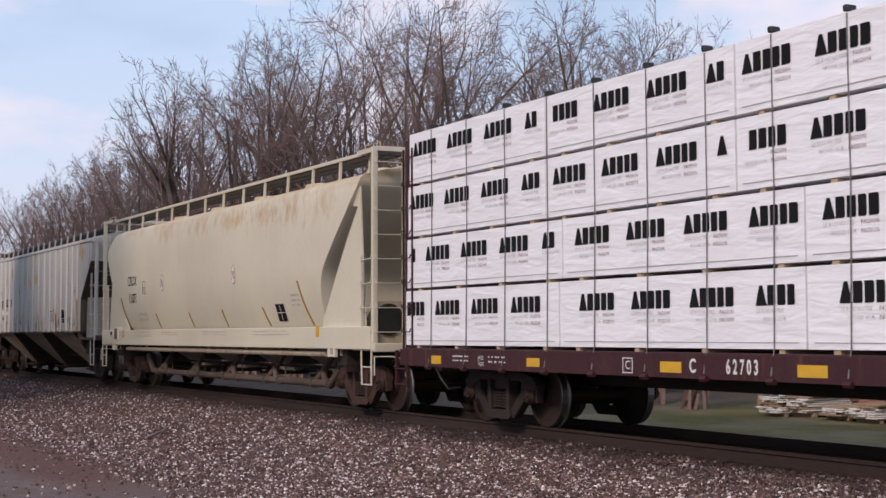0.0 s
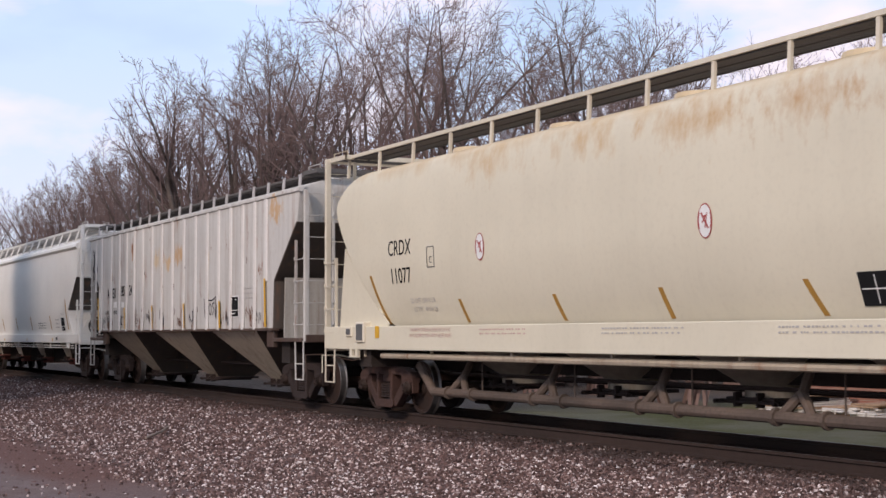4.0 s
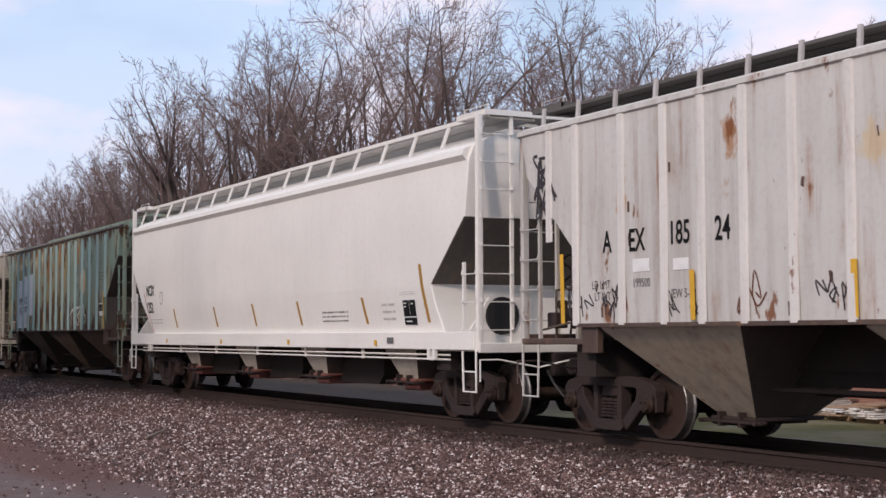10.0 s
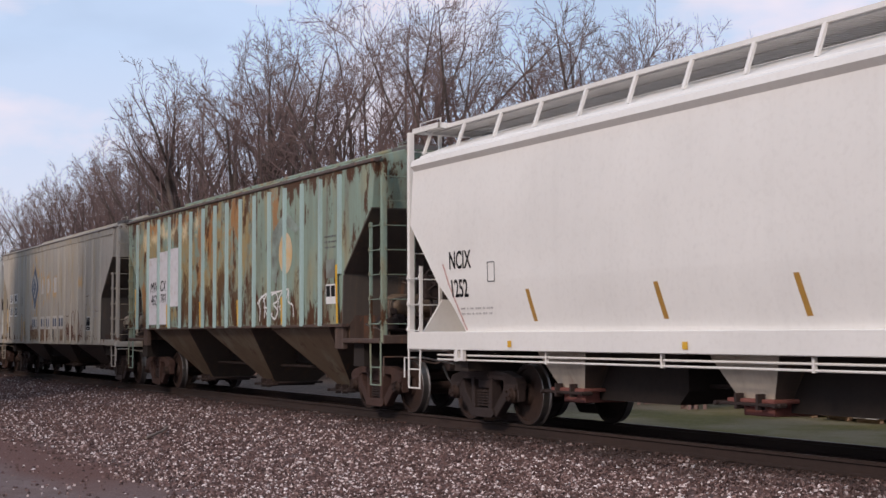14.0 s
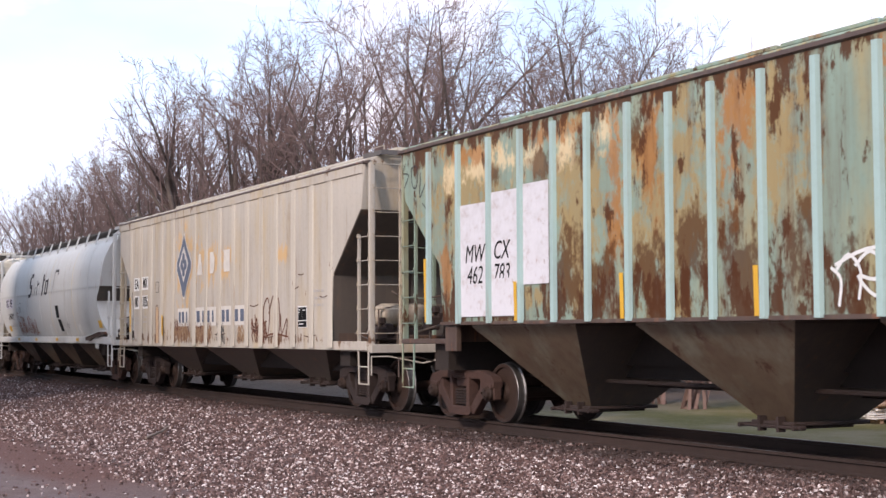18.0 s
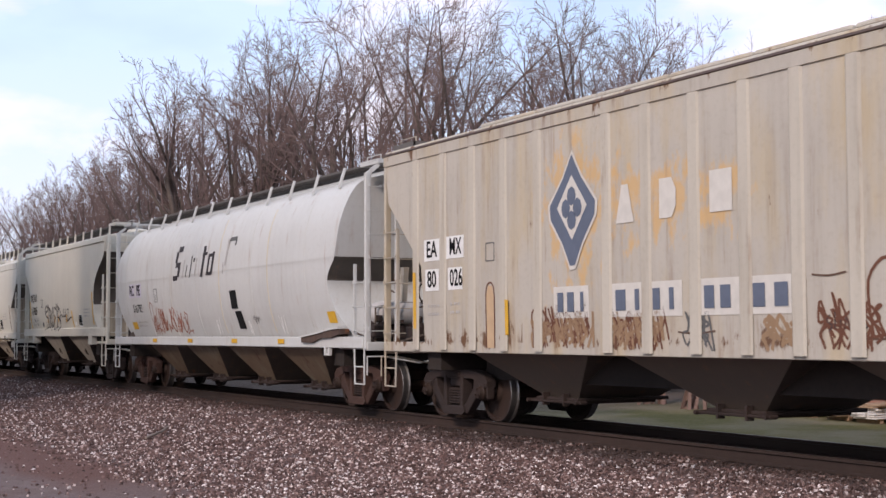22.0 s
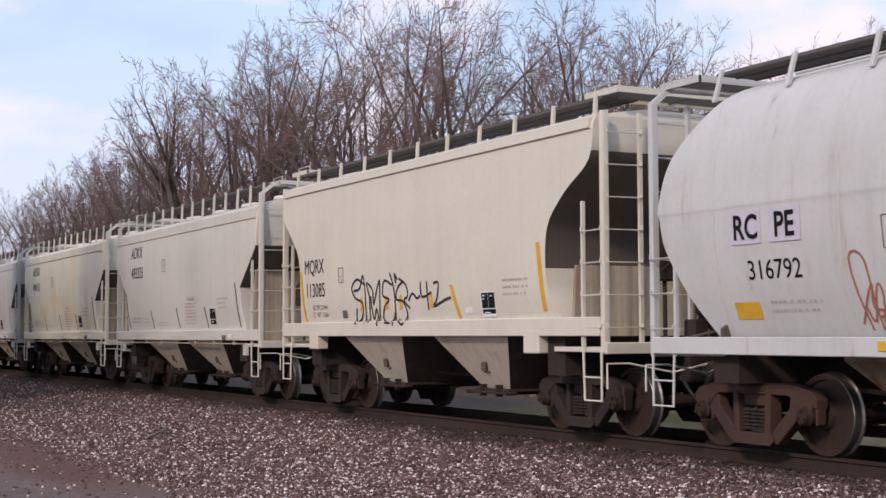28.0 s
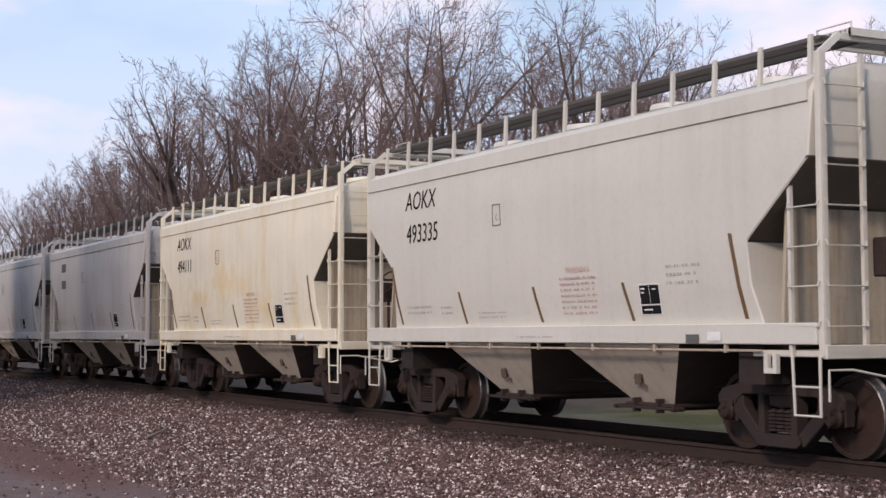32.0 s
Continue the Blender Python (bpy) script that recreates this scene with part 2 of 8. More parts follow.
def letters(text, height, shear=0.0, bold=0.0, squeeze=1.0):
    key = (text, height, shear, bold, squeeze)
    if key not in FONT_MESHES:
        cu = bpy.data.curves.new("lettering", "FONT")
        cu.body, cu.size, cu.shear, cu.offset = text, height * 1.4, shear, bold
        cu.align_x, cu.align_y, cu.resolution_u = "CENTER", "CENTER", 3 if height > 0.1 else 1
        cu.extrude = 0.001 if height > 0.1 else 0.0
        ob = new("lettering", cu)
        me = bpy.data.meshes.new_from_object(ob.evaluated_get(bpy.context.evaluated_depsgraph_get()))
        bpy.data.objects.remove(ob)
        bpy.data.curves.remove(cu)
        me.transform(Matrix.Diagonal((squeeze, 1, 1, 1)))
        FONT_MESHES[key] = me
    return FONT_MESHES[key]


def on_side(levels, x, z, proud=0.006):
    """The pose of a flat mark on the near flank of a hull with these levels."""
    w, dz = width_at(levels, z), 0.06
    lean = math.atan2(width_at(levels, z + dz) - width_at(levels, z - dz), 2 * dz)
    return Matrix.Translation((x, -w - proud, z)) @ Matrix.Rotation(math.pi / 2 + lean, 4, "X")


def write(text, height, mat, parent, levels, x, z, shear=0.0, bold=0.0, squeeze=1.0, label="", name="lettering", proud=0.006):
    me = letters(text, height, shear, bold, squeeze).copy()
    me.materials.clear()
    me.materials.append(mat)
    ob = link_part(name, me, parent, label, on_side(levels, x, z, proud))
    return tagged(ob, kind="stuff") if height < 0.12 else ob


def plate(width, height, mat, parent, levels, x, z, name="marking", label="", lean=0.0, proud=0.004):
    bm = bmesh.new()
    h = height / 2
    vs = [(-width / 2 - lean * h, -h), (width / 2 - lean * h, -h), (width / 2 + lean * h, h), (-width / 2 + lean * h, h)]
    a = [bm.verts.new((u, v, 0)) for u, v in vs]
    b = [bm.verts.new((u, v, 0.003)) for u, v in vs]
    bm.faces.new(a[::-1])
    bm.faces.new(b)
    for k in range(4):
        bm.faces.new((a[k], a[(k + 1) % 4], b[(k + 1) % 4], b[k]))
    ob = part(name, bm, mat, parent, label)
    ob.matrix_basis = on_side(levels, x, z, proud)
    return ob


def curved_strip(width, z0, z1, mat, parent, levels, x, shift=0.0, name="reflector_strip", label="", proud=0.006, n=10):
    """A tall narrow strip that follows the flank; shift is how far its top lies behind its foot."""
    bm = bmesh.new()
    prev = None
    for k in range(n + 1):
        z = z0 + (z1 - z0) * k / n
        y = -width_at(levels, z) - proud
        xx = x + shift * k / n
        row = [bm.verts.new((xx - width / 2, y, z)), bm.verts.new((xx + width / 2, y, z)),
               bm.verts.new((xx + width / 2, y + 0.004, z)), bm.verts.new((xx - width / 2, y + 0.004, z))]
        if prev:
            for j in range(4):
                bm.faces.new((prev[j], prev[(j + 1) % 4], row[(j + 1) % 4], row[j]))
        else:
            bm.faces.new(row[::-1])
        prev = row
    bm.faces.new(prev)
    return part(name, bm, mat, parent, label)


def bars(lines, width, height, mat, parent, levels, x, z, gap=0.34, name="small_print", rng=None):
    """Writing too small to read: short plain bars, line by line."""
    rng = rng or random.Random(int(abs(x * 31 + z * 57)))
    bm = bmesh.new()
    pitch = height / lines
    for i in range(lines):
        top = height / 2 - i * pitch
        u = -width / 2
        while u < width / 2 - 0.02:
            run = min(rng.uniform(0.02, 0.055), width / 2 - u)
            box(bm, u, u + run, top - pitch * gap, top, 0, 0.002)
            u += run + rng.choice((0.02, 0.03, 0.07))
    ob = tagged(part(name, bm, mat, parent), kind="stuff")
    ob.matrix_basis = on_side(levels, x, z, 0.005)
    return ob


def scrawl(strokes, r, mat, parent, levels, x, z, name="spray_scrawl", label=""):
    """Sprayed lines: lists of (u, v) points about (x, z), wrapped on the flank."""
    bm = bmesh.new()
    for st in strokes:
        pts = []
        for i in range(len(st) - 1):
            for k in range(4):
                t = k / 4
                p0, p1, p2, p3 = (st[max(0, min(len(st) - 1, i + j))] for j in (-1, 0, 1, 2))
                pts.append(tuple(0.5 * (2 * p1[c] + (p2[c] - p0[c]) * t + (2 * p0[c] - 5 * p1[c] + 4 * p2[c] - p3[c]) * t * t
                                        + (3 * p1[c] - p0[c] - 3 * p2[c] + p3[c]) * t ** 3) for c in (0, 1)))
        pts.append(st[-1])
        prev = None
        for i, (u, v) in enumerate(pts):
            a, b = pts[max(0, i - 1)], pts[min(len(pts) - 1, i + 1)]
            d = Vector((b[0] - a[0], b[1] - a[1]))
            d = Vector((-d.y, d.x)).normalized() * r if d.length > 1e-6 else Vector((r, 0))
            row = []
            for k in (-1, 1):
                uu, vv = x + u + d.x * k, z + v + d.y * k
                row.append(bm.verts.new((uu, -width_at(levels, vv) - 0.007, vv)))
            if prev:
                bm.faces.new((prev[0], row[0], row[1], prev[1]))
            prev = row
    ob = part(name, bm, mat, parent, label)
    return tagged(ob, kind="stuff") if len(strokes) > 5 else ob



# ---- ground: one sheet, with the ballast bank, the yard and the grass beyond ----
TRACK_Y = 11.83
TIE_TOP = -0.19


def ground_z(x, y):
    z = float(np.interp(y, (-2000, 2.0, 5.0, 7.5, 9.6, 10.2, 10.75, 12.95, 13.4, 14.2, 16.5, 30, 2000), (-0.55, -0.50, -0.46, -0.40, -0.24, -0.195, -0.182, -0.182, -0.182, -0.34, -0.48, -0.45, -0.45)))
    if -90 < x < 10 and -5 < y < 25:
        k = 0.15 if 10.2 < y < 13.4 else 1.0
        z += k * (0.05 * noise.noise((x * 0.45, y * 0.45, 0.0)) + 0.02 * noise.noise((x * 1.7, y * 1.7, 3.0)))
    return z


def build_ground():
    xs = [-2500, -900, -400, -250, -180, -140, -115] + [-100 + 0.7 * i for i in range(158)] + [15, 25, 60, 150, 400, 900, 2500]
    ys = [-2500, -800, -200, -60, -20, -8, -4] + [-2 + 0.45 * i for i in range(50)] + [21, 24, 28, 34, 45, 70, 120, 250, 700, 2500]
    verts = [(x, y, ground_z(x, y)) for y in ys for x in xs]
    w = len(xs)
    faces = [(j * w + i, j * w + i + 1, (j + 1) * w + i + 1, (j + 1) * w + i) for j in range(len(ys) - 1) for i in range(w - 1)]
    me = bpy.data.meshes.new("ground")
    me.from_pydata(verts, [], faces)
    me.shade_smooth()
    m, n, l, b = material("ground", 0.95)
    v = coords(n, l)
    sep = n.new("ShaderNodeSeparateXYZ")
    l.new(v, sep.inputs[0])
    wob = noise_of(n, l, v, 0.35, 5.0, 0.6)
    add = n.new("ShaderNodeMath")
    add.operation = "MULTIPLY_ADD"
    add.inputs[1].default_value, add.inputs[2].default_value = 1.3, -0.65
    l.new(wob, add.inputs[0])
    yy = n.new("ShaderNodeMath")
    yy.operation = "ADD"
    l.new(sep.outputs["Y"], yy.inputs[0])
    l.new(add.outputs[0], yy.inputs[1])
    grit = n.new("ShaderNodeTexVoronoi")
    grit.inputs["Scale"].default_value = 26.0
    l.new(v, grit.inputs["Vector"])
    ramp = n.new("ShaderNodeValToRGB")
    cr = ramp.color_ramp
    cr.elements[0].position, cr.elements[0].color = 0.0, (0.042, 0.0222, 0.0196, 1)
    cr.elements[1].position, cr.elements[1].color = 1.0, (0.145, 0.084, 0.075, 1)
    sepc = n.new("ShaderNodeSeparateColor")
    l.new(grit.outputs["Color"], sepc.inputs[0])
    l.new(sepc.outputs[0], ramp.inputs["Fac"])
    stone = ramp.outputs["Color"]
    fine = noise_of(n, l, v, 9.0, 6.0, 0.7)
    dirt = blend(n, l, band(n, l, fine, 0.35, 0.7), (0.100, 0.066, 0.061), (0.168, 0.118, 0.112))
    leaf = noise_of(n, l, v, 0.8, 4.0, 0.6)
    dirt = blend(n, l, band(n, l, leaf, 0.50, 0.62, 0.5), dirt, (0.10, 0.055, 0.042))
    litter = times_of(n, l, band(n, l, yy.outputs[0], 3.7, 4.2), band(n, l, yy.outputs[0], 5.5, 5.1))
    litter = times_of(n, l, litter, band(n, l, sep.outputs["X"], -15.0, -19.0))
    grass = blend(n, l, band(n, l, fine, 0.3, 0.7), (0.060, 0.058, 0.010), (0.128, 0.108, 0.026))
    grass = blend(n, l, band(n, l, noise_of(n, l, v, 0.5, 3.0), 0.45, 0.62, 0.75), grass, (0.17, 0.14, 0.085))
    col = blend(n, l, band(n, l, yy.outputs[0], 4.6, 5.6), dirt, stone)
    col = blend(n, l, times_of(n, l, litter, band(n, l, fine, 0.2, 0.42)), col, (0.105, 0.044, 0.033))
    # mown grass in the yard, dark brown ground under the wood
    under = blend(n, l, band(n, l, fine, 0.35, 0.65), (0.045, 0.032, 0.025), (0.095, 0.066, 0.05))
    grass = blend(n, l, band(n, l, sep.outputs["X"], -27.0, -32.0), grass, under)
    col = blend(n, l, band(n, l, sep.outputs["Y"], 14.2, 15.0), col, grass)
    # dark strip along the rails: fine dirt, with the train's shade painted in
    track_dark = times_of(n, l, band(n, l, sep.outputs["Y"], 10.3, 10.8), band(n, l, sep.outputs["Y"], 14.0, 13.2))
    col = blend(n, l, track_dark, col, blend(n, l, band(n, l, fine, 0.3, 0.7), (0.020, 0.0115, 0.0095), (0.038, 0.023, 0.019)))
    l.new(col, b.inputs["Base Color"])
    relief(n, l, b, grit.outputs["Distance"], 0.03, 0.6)
    me.materials.append(m)
    tagged(new("ground", me), "brown gravel yard, stone ballast bank and worn grass", "ground", kind="structure")


build_ground()


def stone_mesh(name, pts, sizes, rng, mat):
    """Crushed stones as jittered eight-faced lumps, joined in one mesh."""
    base = np.array([(1, 0, 0), (-1, 0, 0), (0, 1, 0), (0, -1, 0), (0, 0, 1), (0, 0, -1)], float)
    tris = np.array([(0, 2, 4), (2, 1, 4), (1, 3, 4), (3, 0, 4), (2, 0, 5), (1, 2, 5), (3, 1, 5), (0, 3, 5)])
    k = len(pts)
    shp = base[None] * rng.uniform(0.6, 1.25, (k, 6, 1)) + rng.normal(0, 0.22, (k, 6, 3))
    a, c = rng.uniform(0, math.tau, k), rng.uniform(-0.9, 0.9, k)
    ca, sa, cc, sc = np.cos(a)[:, None], np.sin(a)[:, None], np.cos(c)[:, None], np.sin(c)[:, None]
    x, y, z = shp[..., 0], shp[..., 1], shp[..., 2] * 0.8
    y, z = y * cc - z * sc, y * sc + z * cc
    x, y = x * ca - y * sa, x * sa + y * ca
    v = np.stack((x, y, z), -1) * sizes[:, None, None] + pts[:, None, :]
    f = (np.arange(k)[:, None, None] * 6 + tris[None]).reshape(-1, 3)
    me = bpy.data.meshes.new(name)
    me.from_pydata(v.reshape(-1, 3).tolist(), [], f.tolist())
    me.materials.append(mat)
    return me


def ballast_material():
    m, n, l, b = material("ballast_stone", 0.9)
    geo = n.new("ShaderNodeNewGeometry")
    ramp = n.new("ShaderNodeValToRGB")
    cr = ramp.color_ramp
    cr.elements[0].position, cr.elements[0].color = 0.0, (0.040, 0.0192, 0.0166, 1)
    cr.elements[1].position, cr.elements[1].color = 1.0, (0.92, 0.84, 0.82, 1)
    for p, c in ((0.40, (0.094, 0.048, 0.041, 1)), (0.66, (0.17, 0.096, 0.084, 1)), (0.83, (0.34, 0.23, 0.207, 1)), (0.92, (0.70, 0.58, 0.555, 1))):
        cr.elements.new(p).color = c
    l.new(geo.outputs["Random Per Island"], ramp.inputs["Fac"])
    v = coords(n, l)
    col = blend(n, l, band(n, l, noise_of(n, l, v, 40.0, 4.0), 0.4, 0.7, 0.5), ramp.outputs["Color"], (0.10, 0.066, 0.057))
    # up the line: leaf dust and soil, with the trees' shade tinted in
    sep = n.new("ShaderNodeSeparateXYZ")
    l.new(v, sep.inputs[0])
    soil_shade = times_of(n, l, band(n, l, sep.outputs["X"], -22.0, -40.0), band(n, l, noise_of(n, l, v, 0.7, 4.0), 0.25, 0.65, 0.6))
    # stones darken in patches towards the track
    near_track = times_of(n, l, band(n, l, sep.outputs["Y"], 9.4, 10.4, 0.95), band(n, l, noise_of(n, l, v, 1.6, 3.0), 0.3, 0.55))
    col = blend(n, l, near_track, col, (0.036, 0.020, 0.016))
    l.new(blend(n, l, soil_shade, col, (0.095, 0.046, 0.037)), b.inputs["Base Color"])
    return m


def build_ballast():
    rng = np.random.default_rng(5)
    mat = ballast_material()
    x, y = rng.uniform(-75, -8.5, 470000), rng.uniform(2.6, 11.0, 470000)
    az, d = np.degrees(np.arctan2(y, -x)), np.hypot(x, y)
    edge = np.array([0.35 * noise.noise((a * 0.5, b * 0.5, 7.0)) for a, b in zip(x, y)])
    foot = np.interp(x, (-40, -24, -19, -16, -13), (5.2, 5.0, 5.5, 5.2, 3.2)) + edge * 1.6
    keep = (az > 9.6) & (az < 47) & (d > 12) & (rng.random(len(x)) < np.minimum(1, (16 / d) ** 1.9) * np.interp(y - foot, (-0.4, 0.5), (0.045, 1)) * np.interp(y + 0.3 * edge, (10.3, 10.75, 10.98, 11.02), (1, 0.55, 0.35, 0.0)))
    x, y, d = x[keep], y[keep], d[keep]
    size = (0.010 + 0.020 * rng.random(len(x)) ** 1.4) * np.interp(d, (15, 60), (1.0, 1.45))
    z = np.array([ground_z(a, b) for a, b in zip(x, y)]) + size * 0.35
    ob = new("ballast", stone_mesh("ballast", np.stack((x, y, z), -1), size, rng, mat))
    tagged(ob, "crushed brown and pale ballast stones on the bank", "gravel", kind="stuff")


build_ballast()


def build_stick():
    """A broken stick lying on the stones."""
    bm = bmesh.new()
    a, b = Vector((-23.85, 6.8, ground_z(-23.85, 6.8) + 0.05)), Vector((-25.8, 7.78, ground_z(-25.8, 7.78) + 0.07))
    mid = a.lerp(b, 0.55) + Vector((0.03, 0.05, 0.0))
    tube(bm, a, mid, 0.022, 0.026, n=7)
    tube(bm, mid, b, 0.026, 0.014, n=7)
    me = bpy.data.meshes.new("stick")
    bm.to_mesh(me)
    bm.free()
    me.materials.append(grimy("dead_wood", (0.20, 0.15, 0.12), (0.28, 0.22, 0.18), 5.0, 0.9))
    tagged(new("stick", me), "grey-brown broken stick lying on the gravel", "stick")


build_stick()

# ---- the track ----
M_TIE = grimy("creosoted_tie", (0.018, 0.012, 0.010), (0.034, 0.023, 0.019), 8.0, 0.95)
M_RAIL = grimy("rail_rust", (0.023, 0.0125, 0.0095), (0.037, 0.020, 0.015), 2.0, 0.92)
M_RAILHEAD = plain("rail_polished", (0.13, 0.105, 0.095), 0.45, 0.8)


def build_track():
    track = thing("railway_track", Matrix(), "single railway track with rusty rails on dark wooden ties", "railway track", kind="structure")
    for side in (-1, 1):
        bm = bmesh.new()
        yc = TRACK_Y + side * 0.752
        sec = [(-0.070, -0.172), (0.070, -0.172), (0.070, -0.160), (0.012, -0.140), (0.010, -0.050), (0.035, -0.036), (0.036, -0.006), (0.028, -0.0005),
               (-0.028, -0.0005), (-0.036, -0.006), (-0.035, -0.036), (-0.010, -0.050), (-0.012, -0.140), (-0.070, -0.160)]
        xs = (-420, -120, -60, -30, -10, 20, 120)
        rings = [[bm.verts.new((x, yc + a, c)) for a, c in sec] for x in xs]
        for u, v in zip(rings, rings[1:]):
            for k in range(len(sec)):
                bm.faces.new((u[k], v[k], v[(k + 1) % len(sec)], u[(k + 1) % len(sec)]))
        bmesh.ops.recalc_face_normals(bm, faces=bm.faces)
        rail = part("rail", bm, M_RAIL, track, "rusty steel rail with a polished head")
        rail.data.materials.append(M_RAILHEAD)
        for p in rail.data.polygons:
            if p.center.z > -0.001:
                p.material_index = 1
    bm = bmesh.new()
    box(bm, -0.115, 0.115, -1.3, 1.3, TIE_TOP - 0.18, TIE_TOP, 0.012)
    tie = part("tie", bm, M_TIE, track)
    tie.matrix_basis = Matrix.Translation((-8, TRACK_Y, 0))
    for i in range(1, 150):
        link_part("tie", tie.data, track, "", pose(-8 - 0.51 * i, TRACK_Y + 0.04 * noise.noise((i * 1.7, 0, 0)), 0.01 * noise.noise((i * 3.1, 5, 0)), 0, 0, 1.5 * noise.noise((i, 9, 0))))
    bm = bmesh.new()
    for i in range(330):
        x = -8 - 0.51 * (150 + i)
        box(bm, x - 0.115, x + 0.115, TRACK_Y - 1.3, TRACK_Y + 1.3, TIE_TOP - 0.18, TIE_TOP)
    for i in range(1, 60):
        x = -8 + 0.51 * i
        box(bm, x - 0.115, x + 0.115, TRACK_Y - 1.3, TRACK_Y + 1.3, TIE_TOP - 0.18, TIE_TOP)
    tagged(part("far_ties", bm, M_TIE, track), kind="stuff")


build_track()


# ---- bare trees ----
M_BARK = grimy("bark", (0.062, 0.046, 0.040), (0.115, 0.088, 0.075), 3.0, 0.95, bump=0.02)
M_TWIG = grimy("twigs", (0.138, 0.089, 0.081), (0.216, 0.150, 0.136), 1.5, 0.95)
M_BUSH = grimy("bush_twigs", (0.178, 0.110, 0.097), (0.262, 0.176, 0.152), 0.8, 0.95)


class Sprout:
    """Collects tapered limbs as verts and faces."""

    def __init__(self):
        self.v, self.f = [], []

    def limb(self, pts, radii, n):
        start = len(self.v)
        for i, p in enumerate(pts):
            w = (pts[min(i + 1, len(pts) - 1)] - pts[max(i - 1, 0)]).normalized()
            a = w.orthogonal().normalized()
            b = w.cross(a)
            for k in range(n):
                c = k * math.tau / n
                self.v.append(p + (a * math.cos(c) + b * math.sin(c)) * radii[i])
        for i in range(len(pts) - 1):
            for k in range(n):
                s = start + i * n
                self.f.append((s + k, s + (k + 1) % n, s + n + (k + 1) % n, s + n + k))

    def mesh(self, name, mat):
        me = bpy.data.meshes.new(name)
        me.from_pydata([tuple(v) for v in self.v], [], self.f)
        me.materials.append(mat)
        return me


def grow(rng, wood, twigs, at, way, length, radius, level, spec):
    """A limb that curves, tapers and sends out shoots."""
    steps = (7, 6, 4, 2, 1)[level]
    pts, rad, p, w = [at.copy()], [radius], at.copy(), way.normalized()
    bend = Vector((rng.gauss(0, 1), rng.gauss(0, 1), rng.gauss(0, 0.6))) * spec["wander"]
    for i in range(steps):
        bend = bend * 0.7 + Vector((rng.gauss(0, 1), rng.gauss(0, 1), rng.gauss(0, 0.7))) * spec["wander"] * (0.25 if level == 0 else 0.6)
        w = (w + bend + Vector((0, 0, spec["lift"] * (0.3, 1.0, 0.8, 0.3, 0.0)[level]))).normalized()
        p = p + w * length / steps
        pts.append(p.copy())
        rad.append(max(spec["thin"], radius * (1 - (0.62 if level == 0 else 0.88) * (i + 1) / steps)))
    if level == 4:
        rad = [spec["thin"], spec["thin"] * 0.6]
    (wood if level < 2 else twigs).limb(pts, rad, (7, 5, 4, 3, 3)[level])
    if level == 4:
        return
    count = spec["shoots"][level]
    for k in range(count):
        lo = spec["bare"] if level == 0 else 0.15
        t = min(0.999, lo + (1 - lo) * (k + rng.random()) / count)
        q = min(int(t * steps), steps - 1)
        base = pts[q].lerp(pts[q + 1], t * steps - q)
        along = (pts[q + 1] - pts[q]).normalized()
        side = Matrix.Rotation(rng.uniform(0, math.tau), 3, along) @ along.orthogonal().normalized()
        spread = spec["spread"][level] * rng.uniform(0.7, 1.3)
        out = along * math.cos(spread) + side * math.sin(spread)
        size = length * spec["ratio"][level] * (1.15 - 0.4 * t) * rng.uniform(0.75, 1.2)
        grow(rng, wood, twigs, base, out, size, max(spec["thin"], rad[q] * rng.uniform(0.5, 0.7)), level + 1, spec)


TREE_SPECS = [
    dict(lift=0.045, wander=0.060, bare=0.22, spread=(0.48, 0.66, 0.78, 0.75), shoots=(6, 7, 6, 6), ratio=(0.80, 0.46, 0.42, 0.50), thin=0.0086),
    dict(lift=0.030, wander=0.070, bare=0.20, spread=(0.58, 0.70, 0.80, 0.75), shoots=(6, 7, 6, 6), ratio=(0.78, 0.46, 0.42, 0.50), thin=0.0086),
    dict(lift=0.060, wander=0.055, bare=0.18, spread=(0.40, 0.62, 0.75, 0.75), shoots=(6, 7, 6, 6), ratio=(0.84, 0.42, 0.42, 0.50), thin=0.0086),
    dict(lift=0.020, wander=0.080, bare=0.30, spread=(0.66, 0.72, 0.80, 0.8), shoots=(6, 7, 6, 6), ratio=(0.80, 0.48, 0.42, 0.50), thin=0.0086),
    dict(lift=0.050, wander=0.060, bare=0.16, spread=(0.45, 0.64, 0.75, 0.75), shoots=(6, 7, 6, 6), ratio=(0.76, 0.44, 0.42, 0.50), thin=0.0086),
    dict(lift=0.050, wander=0.07, bare=0.14, spread=(0.42, 0.60, 0.75, 0.75), shoots=(6, 6, 6, 4), ratio=(0.72, 0.44, 0.44, 0.50), thin=0.011),
    dict(lift=0.035, wander=0.08, bare=0.16, spread=(0.50, 0.64, 0.75, 0.75), shoots=(6, 6, 6, 4), ratio=(0.74, 0.44, 0.44, 0.50), thin=0.011),
    dict(lift=0.040, wander=0.065, bare=0.26, spread=(0.52, 0.66, 0.78, 0.75), shoots=(5, 8, 6, 6), ratio=(0.88, 0.46, 0.42, 0.50), thin=0.0086),
]


def build_tree_meshes():
    out = []
    for i, spec in enumerate(TREE_SPECS):
        rng = random.Random(40 + i)
        wood, twigs = Sprout(), Sprout()
        grow(rng, wood, twigs, Vector((0, 0, -0.3)), Vector((0.04, 0.02, 1)), 9.5, 0.32, 0, spec)
        top = max(v.z for v in twigs.v)
        out.append((wood.mesh("trunk", M_BARK), twigs.mesh("crown", M_TWIG), top))
    return out


